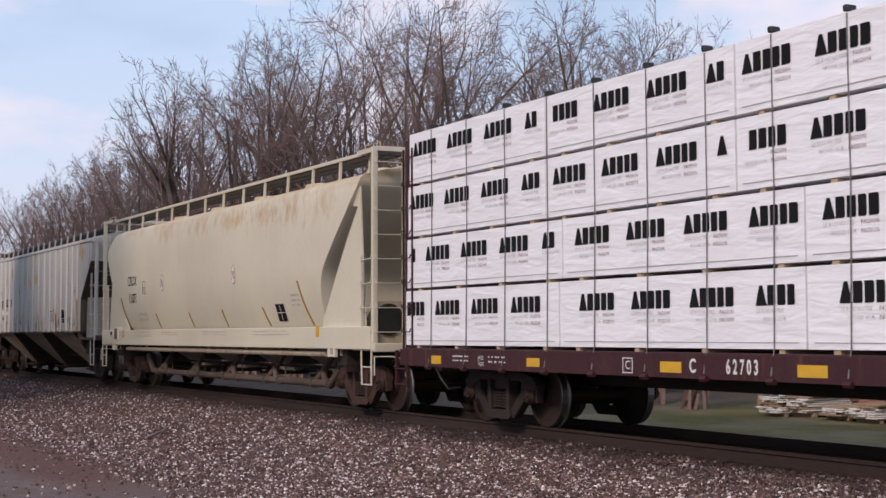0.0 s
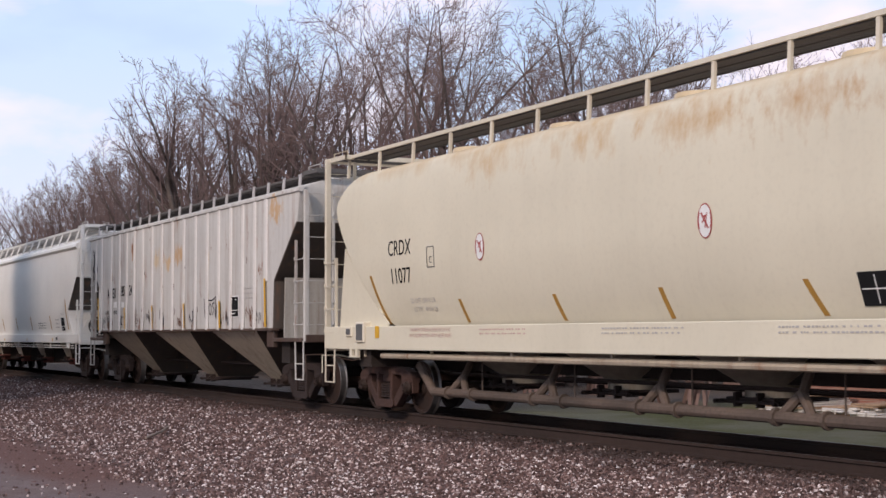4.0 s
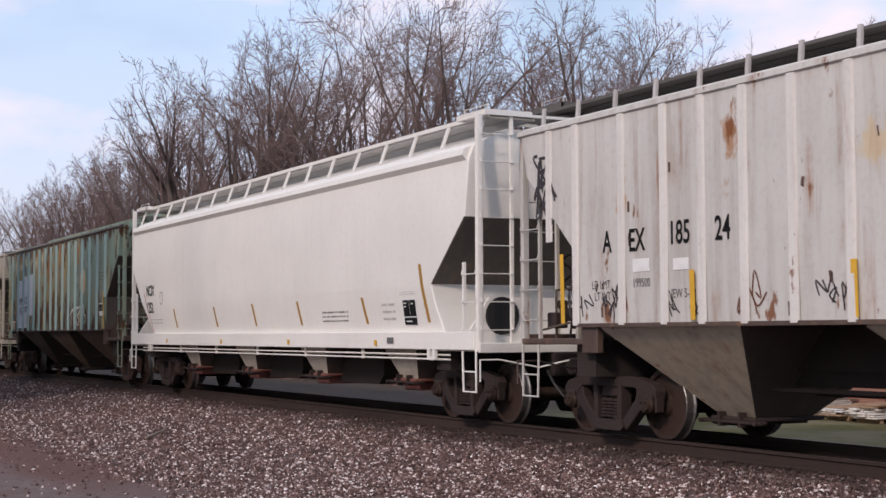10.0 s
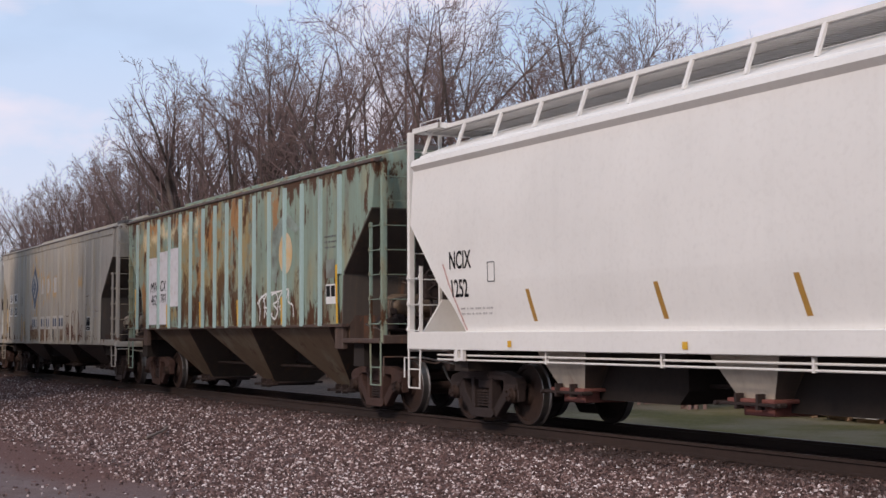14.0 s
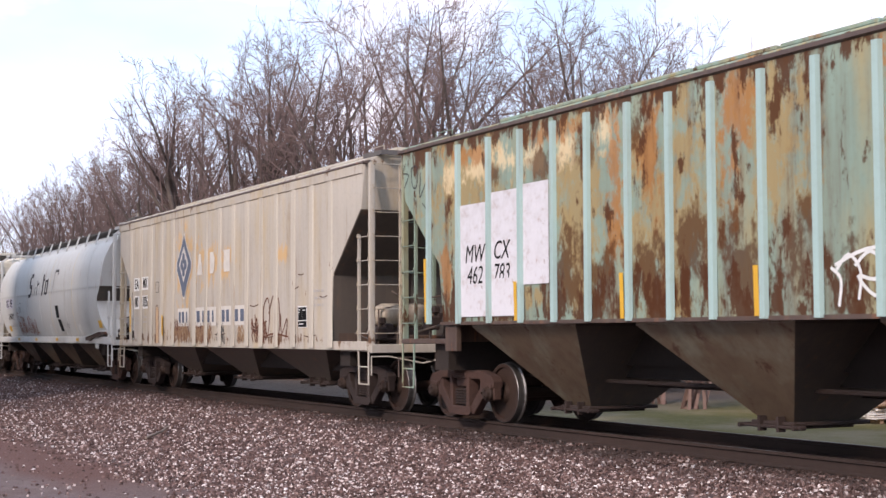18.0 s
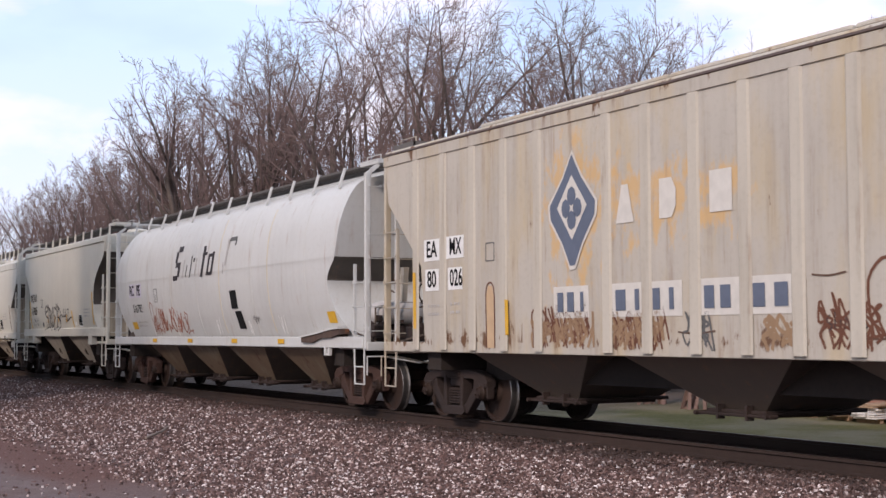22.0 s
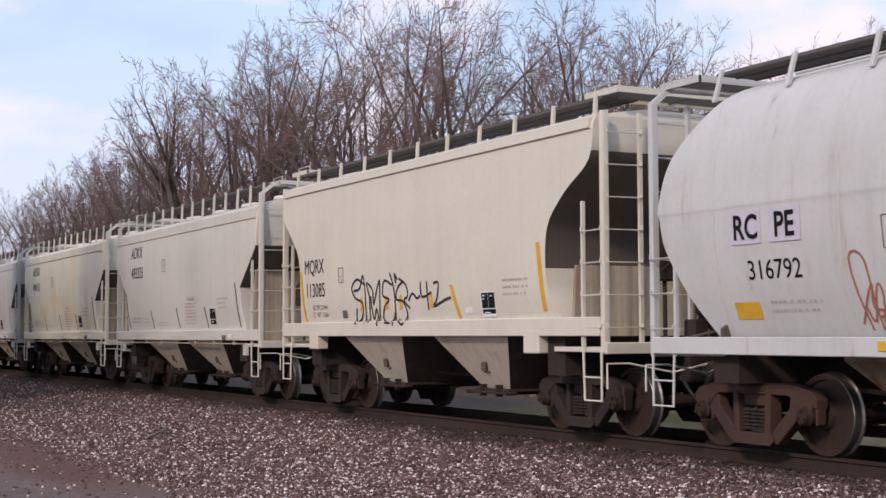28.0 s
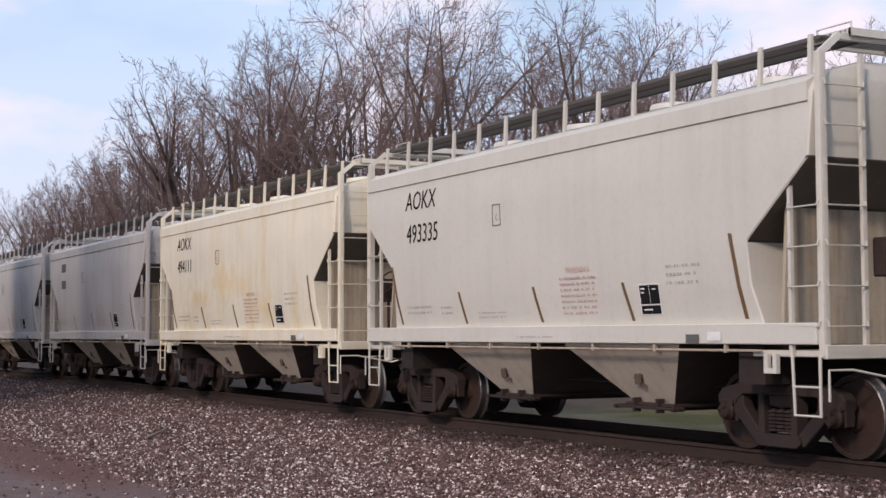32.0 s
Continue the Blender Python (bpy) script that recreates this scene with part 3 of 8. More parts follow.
# skyline of the wood: bearing from the line of the track (degrees) and the rise of the tree tops over the eye (tangent)
SKYLINE = ((8.0, 0.09), (10.4, 0.103), (12.0, 0.114), (13.9, 0.128), (14.7, 0.14), (15.5, 0.148), (16.3, 0.172), (17.2, 0.195), (18.0, 0.207), (19.0, 0.21), (20.3, 0.222), (21.2, 0.25), (22.6, 0.275),
           (26.0, 0.275), (28.4, 0.265), (29.3, 0.245), (29.9, 0.215), (30.8, 0.245), (33.0, 0.246), (35.0, 0.242), (37.0, 0.230), (38.6, 0.220), (39.4, 0.19), (40.2, 0.15), (41.4, 0.16), (42.4, 0.21), (44.0, 0.235), (47.0, 0.235))


def place_trees():
    meshes = build_tree_meshes()
    rng = random.Random(12)
    rows = []
    az = 8.2
    while az < 47.5:
        near = 24.0 if az < 34 else np.interp(az, (34, 38), (25.5, 31.0))
        for row, (off, tall) in enumerate(((near + rng.uniform(0, 3), rng.uniform(0.8, 1.02)), (near + rng.uniform(4, 8), rng.uniform(0.72, 0.96)), (near + rng.uniform(10, 20), rng.uniform(0.85, 1.0)))):
            if rng.random() < (0.0, 0.2 if az > 30 else 0.34 if az > 19 else 0.2, 0.4 if az > 30 else 0.5 if az > 19 else 0.5)[row]:
                continue
            a = az + rng.uniform(-0.55, 0.55)
            dist = off / math.sin(radians(a))
            rise = float(np.interp(a, [k for k, _ in SKYLINE], [v for _, v in SKYLINE]))
            rows.append((a, off, (rise * (1.06 if a > 19 else 1.0) * dist * math.cos(radians(a) - TURN) + 1.8) * tall))
        az += 0.5 if az < 15.5 else 0.8 if az < 20 else 1.5
    labels = ("bare grey-brown deciduous tree with fine upright twigs", "bare spreading deciduous tree in the lineside wood",
              "slender bare tree with ascending limbs beside the railway")
    spots = [(-off / math.tan(radians(az)), off, h) for az, off, h in rows]
    # unseen bare trees added on the camera's own side, up the line, for thin shade over the track
    for k in range(7):
        spots.append((-31.0 - 1.9 * k + rng.uniform(-0.4, 0.4), (-2.5, -4.5, -6.5)[k % 3] + rng.uniform(-0.5, 0.5), rng.uniform(14.5, 18.5)))
    for x, off, h in spots:
        edge = off > 10 and math.degrees(math.atan2(off, -x)) < 20.5          # slim trees where the wood thins out
        k = rng.choice((5, 6)) if edge else rng.choice((0, 1, 2, 3, 4, 7))
        trunk, crown, top = meshes[k]
        s = h / top
        wide = rng.uniform(0.8, 1.1) * s * (0.8 if edge else 1.0)
        tree = thing("tree", pose(x, off, -0.45, 0, 0, rng.uniform(0, 360)) @ Matrix.Diagonal((wide, wide, s, 1)), labels[k % 3], "tree", "bare trees of the wood")
        link_part("trunk", trunk, tree)
        link_part("crown", crown, tree)


place_trees()


# ---- unseen evergreens added on the camera's own side, up the line, to shade the track there ----
M_NEEDLE = grimy("cedar_needles", (0.020, 0.032, 0.014), (0.045, 0.060, 0.024), 4.0, 0.9)


def cedar_meshes(seed):
    rng = random.Random(seed)
    wood, leaf = Sprout(), Sprout()
    wood.limb([Vector((0, 0, -0.3)), Vector((0.05, 0, 4)), Vector((0, 0.05, 10))], [0.22, 0.15, 0.03], 7)
    for k in range(170):
        z = 0.5 + 9.6 * rng.random() ** 1.15
        r = 1.9 * (1 - z / 10.6) ** 0.75 * rng.uniform(0.35, 1.1)
        a = rng.uniform(0, math.tau)
        tip = Vector((r * math.cos(a), r * math.sin(a), z + rng.uniform(-0.1, 0.35)))
        if k % 6 == 0:
            wood.limb([Vector((0, 0, z - 0.25)), tip], [0.03, 0.01], 3)
        for j in range(2):
            d = Vector((rng.gauss(0, 1), rng.gauss(0, 1), rng.gauss(0.4, 0.7))).normalized() * rng.uniform(0.5, 0.9)
            leaf.limb([tip - d * 0.4, tip + d * 0.4, tip + d], [0.10, 0.26, 0.03], 3)
    return wood.mesh("trunk", M_BARK), leaf.mesh("crown", M_NEEDLE)


def place_shade_cedars():
    rng = random.Random(91)
    kinds = [cedar_meshes(5), cedar_meshes(6)]
    for k in range(44):
        x = -37.0 - 1.85 * k + rng.uniform(-0.4, 0.4)
        low = k % 6 != 5
        y = rng.uniform(1.8, 3.0) + min(2.0, 0.03 * k) if low else rng.uniform(0.0, 1.2)
        s = rng.uniform(0.52, 0.64) if low else rng.uniform(0.95, 1.25)
        tree = thing("shade_cedar", pose(x, y, -0.5, 0, 0, rng.uniform(0, 360)) @ Matrix.Diagonal((1.25 * s, 1.25 * s, s, 1)), "unseen dark green cedar tree added to shade the line", "tree", "evergreens up the line")
        trunk, crown = kinds[rng.randrange(2)]
        link_part("trunk", trunk, tree)
        link_part("crown", crown, tree)


place_shade_cedars()


def build_brush():
    """The thicket of dense many-stemmed bushes and saplings under the trees."""
    rng = random.Random(77)
    sp = Sprout()
    for k in range(135):
        az = rng.uniform(9, 47) if k < 85 else rng.uniform(9, 22)
        off = rng.uniform(21.5, 31) + (7 if az > 38 else 0)
        x = -off / math.tan(radians(az))
        far = math.hypot(x, off)
        h = float(np.interp(az, (9, 13, 15, 18, 24, 30, 38, 46), (4.0, 5.0, 6.0, 7.6, 6.4, 5.0, 4.4, 4.2))) * rng.uniform(0.6, 1.1)
        wide = h * rng.uniform(0.26, 0.42)
        thick = 1.1 + far / 95
        foot = Vector((x, off, -0.5))
        for i in range(11):
            a, q = rng.uniform(0, math.tau), rng.random() ** 0.6
            tip = foot + Vector((wide * q * math.cos(a), wide * q * math.sin(a), h * (1 - 0.35 * q * q) * rng.uniform(0.75, 1.0)))
            mid = foot.lerp(tip, 0.5) + Vector((rng.gauss(0, 0.12), rng.gauss(0, 0.12), 0)) * h * 0.3
            sp.limb([foot + Vector((rng.gauss(0, 0.2), rng.gauss(0, 0.2), 0)), mid, tip], [0.035 * thick, 0.022 * thick, 0.010 * thick], 3)
            for j in range(21):
                t = 0.25 + 0.75 * (j + rng.random()) / 21
                b = foot.lerp(mid, t * 2) if t < 0.5 else mid.lerp(tip, t * 2 - 1)
                d = Vector((rng.gauss(0, 1), rng.gauss(0, 1), rng.uniform(-0.1, 1.3))).normalized() * rng.uniform(0.35, 1.0) * (1.25 - 0.6 * t)
                e = b + d
                sp.limb([b, e], [0.011 * thick, 0.006 * thick], 3)
                if j % 2:
                    sp.limb([b + d * 0.5, b + d * 0.5 + Vector((rng.gauss(0, 0.3), rng.gauss(0, 0.3), rng.uniform(0, 0.45)))], [0.008 * thick, 0.005 * thick], 3)
    ob = new("undergrowth", sp.mesh("undergrowth", M_BUSH))
    tagged(ob, "dense leafless red-brown bushes below the trees", "undergrowth", kind="stuff")


build_brush()


def build_far_wood():
    """The brown mass of the wood behind, as a deep bank of stems and twigs."""
    rng = random.Random(31)
    sp = Sprout()
    for k in range(1100):
        az = rng.uniform(13, 49) if k < 650 else rng.uniform(13.5, 28)
        off = rng.uniform(48, 70)
        x = -off / math.tan(radians(az))
        h = rng.uniform(0.3, 0.58) * float(np.interp(az, [k for k, _ in SKYLINE], [v for _, v in SKYLINE])) * off / math.sin(radians(az)) * math.cos(radians(az) - TURN)
        p = Vector((x, off, -0.5))
        tip = p + Vector((rng.gauss(0, 0.8), rng.gauss(0, 0.8), h))
        sp.limb([p, p.lerp(tip, 0.5) + Vector((rng.gauss(0, 0.3), 0, 0)), tip], [0.11, 0.07, 0.025], 3)
        for i in range(9):
            b = p.lerp(tip, rng.uniform(0.3, 1))
            d = Vector((rng.gauss(0, 1), rng.gauss(0, 1), rng.uniform(0.2, 1.5))).normalized()
            sp.limb([b, b + d * rng.uniform(0.8, 2.4)], [0.03, 0.015], 3)
    tagged(new("far_wood", sp.mesh("far_wood", M_TWIG)), "distant leafless brown wood", "woods", kind="stuff")


build_far_wood()


# ---- the brick building and the timber stacks in the yard behind the track ----
def brick_material():
    m, n, l, b = material("red_brick", 0.9)
    info = n.new("ShaderNodeObjectInfo")
    v = coords(n, l)
    ramp = n.new("ShaderNodeValToRGB")
    ramp.color_ramp.elements[0].color, ramp.color_ramp.elements[1].color = (0.30, 0.12, 0.085, 1), (0.44, 0.22, 0.16, 1)
    l.new(info.outputs["Random"], ramp.inputs["Fac"])
    l.new(blend(n, l, band(n, l, noise_of(n, l, v, 12.0, 4.0), 0.4, 0.7, 0.5), ramp.outputs["Color"], (0.24, 0.09, 0.06)), b.inputs["Base Color"])
    return m


M_BRICK = brick_material()
M_MORTAR = grimy("mortar", (0.33, 0.28, 0.24), (0.40, 0.35, 0.31), 8.0, 0.95)
M_SHINGLE = grimy("roof_shingle", (0.07, 0.065, 0.06), (0.11, 0.10, 0.095), 6.0, 0.95)


def build_brick_house():
    x0, x1, y0, y1, z0, z1 = -26.8, -9.0, 22.5, 29.0, -0.5, 2.6
    house = thing("brick_building", Matrix(), "low red brick building with pale vents behind the track", "building")
    bm = bmesh.new()
    box(bm, x0 + 0.02, x1, y0 + 0.02, y1, z0, z1)
    part("wall", bm, M_MORTAR, house, "red brick wall")
    bm = bmesh.new()
    prism(bm, [(y0 - 0.4, z1), (y1 + 0.4, z1), (0.5 * (y0 + y1), z1 + 1.4)], x0 - 0.4, x1 + 0.4)
    for v in bm.verts:
        v.co = Vector((v.co.y, v.co.x, v.co.z))
    bmesh.ops.recalc_face_normals(bm, faces=bm.faces)
    part("roof", bm, M_SHINGLE, house)
    for vx, vz in ((-22.9, 0.72), (-22.2, 0.62), (-21.4, 0.66), (-22.0, 0.15), (-23.9, 0.3)):
        bm = bmesh.new()
        box(bm, vx - 0.05, vx + 0.05, y0 - 0.025, y0, vz - 0.018, vz + 0.018)
        part("wall_vent", bm, M_WHITE, house, "small white vent")
    bm = bmesh.new()
    box(bm, -0.098, 0.098, 0, 0.06, 0, 0.057, 0.004)
    me = bpy.data.meshes.new("brick")
    bm.to_mesh(me)
    bm.free()
    me.materials.append(M_BRICK)
    rest = bmesh.new()
    made = 0
    for r in range(40):
        z = z0 + 0.1 + r * 0.0755
        for c in range(79):
            x = x0 + 0.11 + c * 0.208 + (0.104 if r % 2 else 0)
            if x > x1 - 0.1:
                continue
            if 1 <= r < 16 and c < 27 and made < 300:
                link_part("brick", me, house, "", Matrix.Translation((x, y0, z)))
                made += 1
            else:
                box(rest, x - 0.098, x + 0.098, y0, y0 + 0.06, z, z + 0.057)
    tagged(part("brickwork", rest, M_BRICK, house), kind="stuff")


build_brick_house()

M_BOARD = grimy("pale_boards", (0.62, 0.58, 0.54), (0.78, 0.75, 0.72), 4.0, 0.8)
M_PLYWOOD = grimy("weathered_planks", (0.26, 0.16, 0.10), (0.38, 0.26, 0.17), 3.0, 0.9)


def board_stack(x, y, layers, wide, long, turn, label):
    st = thing("timber_stack", pose(x, y, ground_z(x, y), 0, 0, turn), label, "timber stack", "timber stacks in the yard")
    rng = random.Random(int(x * 10))
    z = 0.0
    for bx in (-0.8, 0.8):
        bm = bmesh.new()
        box(bm, -wide / 2, wide / 2, bx * long / 2.6 - 0.05, bx * long / 2.6 + 0.05, 0, 0.09)
        part("bearer", bm, M_PLYWOOD, st, "wooden bearer")
    z = 0.09
    for k in range(layers * 2):
        bm = bmesh.new()
        thick = rng.uniform(0.028, 0.045)
        n = rng.choice((2, 3))
        for j in range(n):
            u = -wide / 2 + j * wide / n
            d = rng.uniform(-0.1, 0.1)
            box(bm, u + 0.01, u + wide / n - 0.005, -long / 2 + d, long / 2 + d, z, z + thick - 0.004 * j, 0.004)
        ob = part("board_layer", bm, M_BOARD if rng.random() < 0.72 else M_PLYWOOD, st)
        ob.matrix_basis = Matrix.Rotation(radians(rng.uniform(-7, 7)), 4, "Z")
        z += thick + 0.006
    bm = bmesh.new()
    box(bm, -wide / 2 - 0.06, wide / 2 + 0.1, -long / 2 + 0.1, long / 2, z, z + 0.03)
    part("cover_board", bm, M_PLYWOOD, st, "weathered brown cover board")
    return st


for k, (bx, by, ly) in enumerate(((-24.45, 21.5, 5), (-23.72, 21.65, 4), (-22.65, 21.6, 2), (-21.85, 21.65, 3))):
    board_stack(bx, by, ly, 0.62, 1.3, 2.0 * (k - 1), "stack of white-faced boards on the grass beside the brick wall")


# ---- freight trucks ----
def side_frame_mesh():
    """A cast side frame: arched top chord, slanting tension members, columns and open windows between them."""
    bm = bmesh.new()
    y0, y1 = -0.085, 0.085
    prism(bm, [(-1.05, 0.54), (-1.06, 0.64), (-0.98, 0.72), (-0.62, 0.80), (0.62, 0.80), (0.98, 0.72), (1.06, 0.64), (1.05, 0.54), (0.75, 0.54),
               (0.70, 0.61), (0.60, 0.665), (-0.60, 0.665), (-0.70, 0.61), (-0.75, 0.54)], y0, y1)
    prism(bm, [(-0.38, 0.15), (-0.30, 0.09), (0.30, 0.09), (0.38, 0.15), (0.34, 0.23), (-0.34, 0.23)], y0 - 0.025, y1 + 0.02)
    for s in (-1, 1):
        prism(bm, [(s * 0.63, 0.66), (s * 0.78, 0.58), (s * 0.79, 0.46), (s * 0.40, 0.11), (s * 0.29, 0.13), (s * 0.31, 0.24), (s * 0.60, 0.52)], y0 + 0.012, y1 - 0.012)
        prism(bm, [(s * 0.215, 0.20), (s * 0.315, 0.20), (s * 0.325, 0.70), (s * 0.235, 0.70)], y0 - 0.020, y1 - 0.01)
        prism(bm, [(s * 0.73, 0.57), (s * 0.79, 0.57), (s * 0.78, 0.34), (s * 0.74, 0.34)], y0 + 0.02, y1 - 0.02)
        prism(bm, [(s * 1.00, 0.57), (s * 1.05, 0.57), (s * 1.04, 0.36), (s * 1.01, 0.36)], y0 + 0.02, y1 - 0.02)
        prism(bm, [(s * 0.77, 0.60), (s * 1.01, 0.60), (s * 0.99, 0.51), (s * 0.79, 0.51)], y0 - 0.012, y1 - 0.005)
    box(bm, -0.20, 0.20, y0 - 0.012, y1, 0.70, 0.775)
    bmesh.ops.bevel(bm, geom=[e for e in bm.edges if e.calc_length() > 0.1], offset=0.011, segments=1, affect="EDGES")
    me = bpy.data.meshes.new("side_frame")
    bm.to_mesh(me)
    bm.free()
    return me


def spring_mesh():
    bm = bmesh.new()
    prof = [(0.02, 0.27)]
    for k in range(6):
        z = 0.255 + k * 0.042
        prof += [(0.038, z), (0.064, z + 0.010), (0.064, z + 0.026), (0.038, z + 0.036)]
    prof.append((0.02, 0.515))
    spun(bm, prof, 10, "z")
    me = bpy.data.meshes.new("spring")
    bm.to_mesh(me)
    bm.free()
    return me


def wheelset_mesh():
    bm = bmesh.new()
    for s in (-1, 1):
        prof = [(0.09, s * 0.58), (0.16, s * 0.60), (0.40, s * 0.70), (0.405, s * 0.665), (0.455, s * 0.663), (0.482, s * 0.672), (0.484, s * 0.688),
                (0.462, s * 0.705), (0.457, s * 0.725), (0.455, s * 0.805), (0.447, s * 0.812), (0.395, s * 0.812), (0.385, s * 0.775), (0.17, s * 0.80),
                (0.15, s * 0.85), (0.10, s * 0.86)]
        spun(bm, prof, 28, "y")
        spun(bm, [(0.105, s * 0.90), (0.115, s * 0.92), (0.115, s * 1.09), (0.10, s * 1.11), (0.085, s * 1.155), (0.02, s * 1.16)], 16, "y")
        for k in range(3):
            c = k * math.tau / 3
            p = Vector((0.055 * math.cos(c), s * 1.15, 0.055 * math.sin(c)))
            tube(bm, p, p + Vector((0, s * 0.028, 0)), 0.018, n=6)
    tube(bm, (0, -1.0, 0), (0, 1.0, 0), 0.082, n=12)
    bmesh.ops.recalc_face_normals(bm, faces=bm.faces)
    me = bpy.data.meshes.new("wheelset")
    bm.to_mesh(me)
    bm.free()
    me.materials.append(M_WHEEL)
    me.materials.append(M_TREAD)
    for p in me.polygons:
        c = p.center
        if math.hypot(c.x, c.z) > 0.442 and abs(p.normal.y) < 0.9:
            p.material_index = 1
        elif math.hypot(c.x, c.z) > 0.41 and abs(c.y) > 0.8:
            p.material_index = 1 if abs(p.normal.y) < 0.8 else 0
    return me


SIDE_FRAME = {}
SPRING = spring_mesh()
SPRING.materials.append(M_TRUCK)
WHEELSET = wheelset_mesh()
WHEELSETS = []


def bolster_mesh(mat):
    bm = bmesh.new()
    box(bm, -0.20, 0.20, -1.05, 1.05, 0.53, 0.70, 0.02)
    spun(bm, [(0.19, 0.68), (0.20, 0.78)], 14, "z")
    for s in (-1, 1):
        tube(bm, (-0.45, s * 0.72, 0.38), (0.45, s * 0.72, 0.38), 0.025)
        box(bm, s * 0.43 - 0.05, s * 0.43 + 0.05, -0.8, 0.8, 0.30, 0.40)
        for q in (-1, 1):
            box(bm, s * 0.425 - 0.02 + s * 0.02, s * 0.425 + 0.03 + s * 0.02, q * 0.75 - 0.06, q * 0.75 + 0.06, 0.30, 0.56)
    me = bpy.data.meshes.new("bolster")
    bm.to_mesh(me)
    bm.free()
    me.materials.append(mat)
    return me


BOLSTER = {}


def truck(car, x, mat):
    if mat.name not in SIDE_FRAME:
        SIDE_FRAME[mat.name] = side_frame_mesh()
        SIDE_FRAME[mat.name].materials.append(mat)
        BOLSTER[mat.name] = bolster_mesh(mat)
    tr = link_part("truck", BOLSTER[mat.name], car, "cast steel freight truck with coil springs", pose(x, 0, 0))
    for s in (-1, 1):
        link_part("side_frame", SIDE_FRAME[mat.name], tr, "", pose(0, s * 1.0, 0))
        for k in (-0.135, 0.0, 0.135):
            link_part("spring", SPRING, tr, "", pose(k, s * 1.0 - s * -0.03, 0))
        ws = link_part("wheelset", WHEELSET, tr, "steel wheels with a bright tread", pose(s * 0.889, 0, 0.457))
        WHEELSETS.append((ws, s * 0.889))


# ---- covered hopper cars ----
RUNG = {}


def rung_mesh(mat, length):
    key = (mat.name, round(length, 2))
    if key not in RUNG:
        bm = bmesh.new()
        e = length / 2
        pipe(bm, [(-e, 0.05, 0.05), (-e, 0, 0.05), (-e + 0.01, -0.01, 0), (e - 0.01, -0.01, 0), (e, 0, 0.05), (e, 0.05, 0.05)], 0.012, 5)
        me = bpy.data.meshes.new("rung")
        bm.to_mesh(me)
        bm.free()
        me.materials.append(mat)
        RUNG[key] = me
    return RUNG[key]


def ladder(car, mat, a, b, z0, z1, rungs, post=0.05, label=""):
    """Two stiles at (x, y) points a and b with rungs between; one thing with each rung a piece."""
    ob = None
    for x, y in (a, b):
        bm = bmesh.new()
        if post > 0:
            box(bm, x - post / 2, x + post / 2, y - post / 2, y + post / 2, z0, z1)
        if ob is None:
            ob = part("ladder", bm, mat, car, label)
        elif post > 0:
            part("stile", bm, mat, ob)
    d = Vector((b[0] - a[0], b[1] - a[1], 0))
    mid = Vector(((a[0] + b[0]) / 2, (a[1] + b[1]) / 2, 0))
    turn = math.atan2(d.y, d.x)
    me = rung_mesh(mat, d.length)
    outward = 0.035
    nrm = Vector((math.sin(turn), -math.cos(turn), 0)) * outward
    for z in rungs:
        link_part("rung", me, ob, "", Matrix.Translation(mid + nrm + Vector((0, 0, z))) @ Matrix.Rotation(turn, 4, "Z"))
    return ob


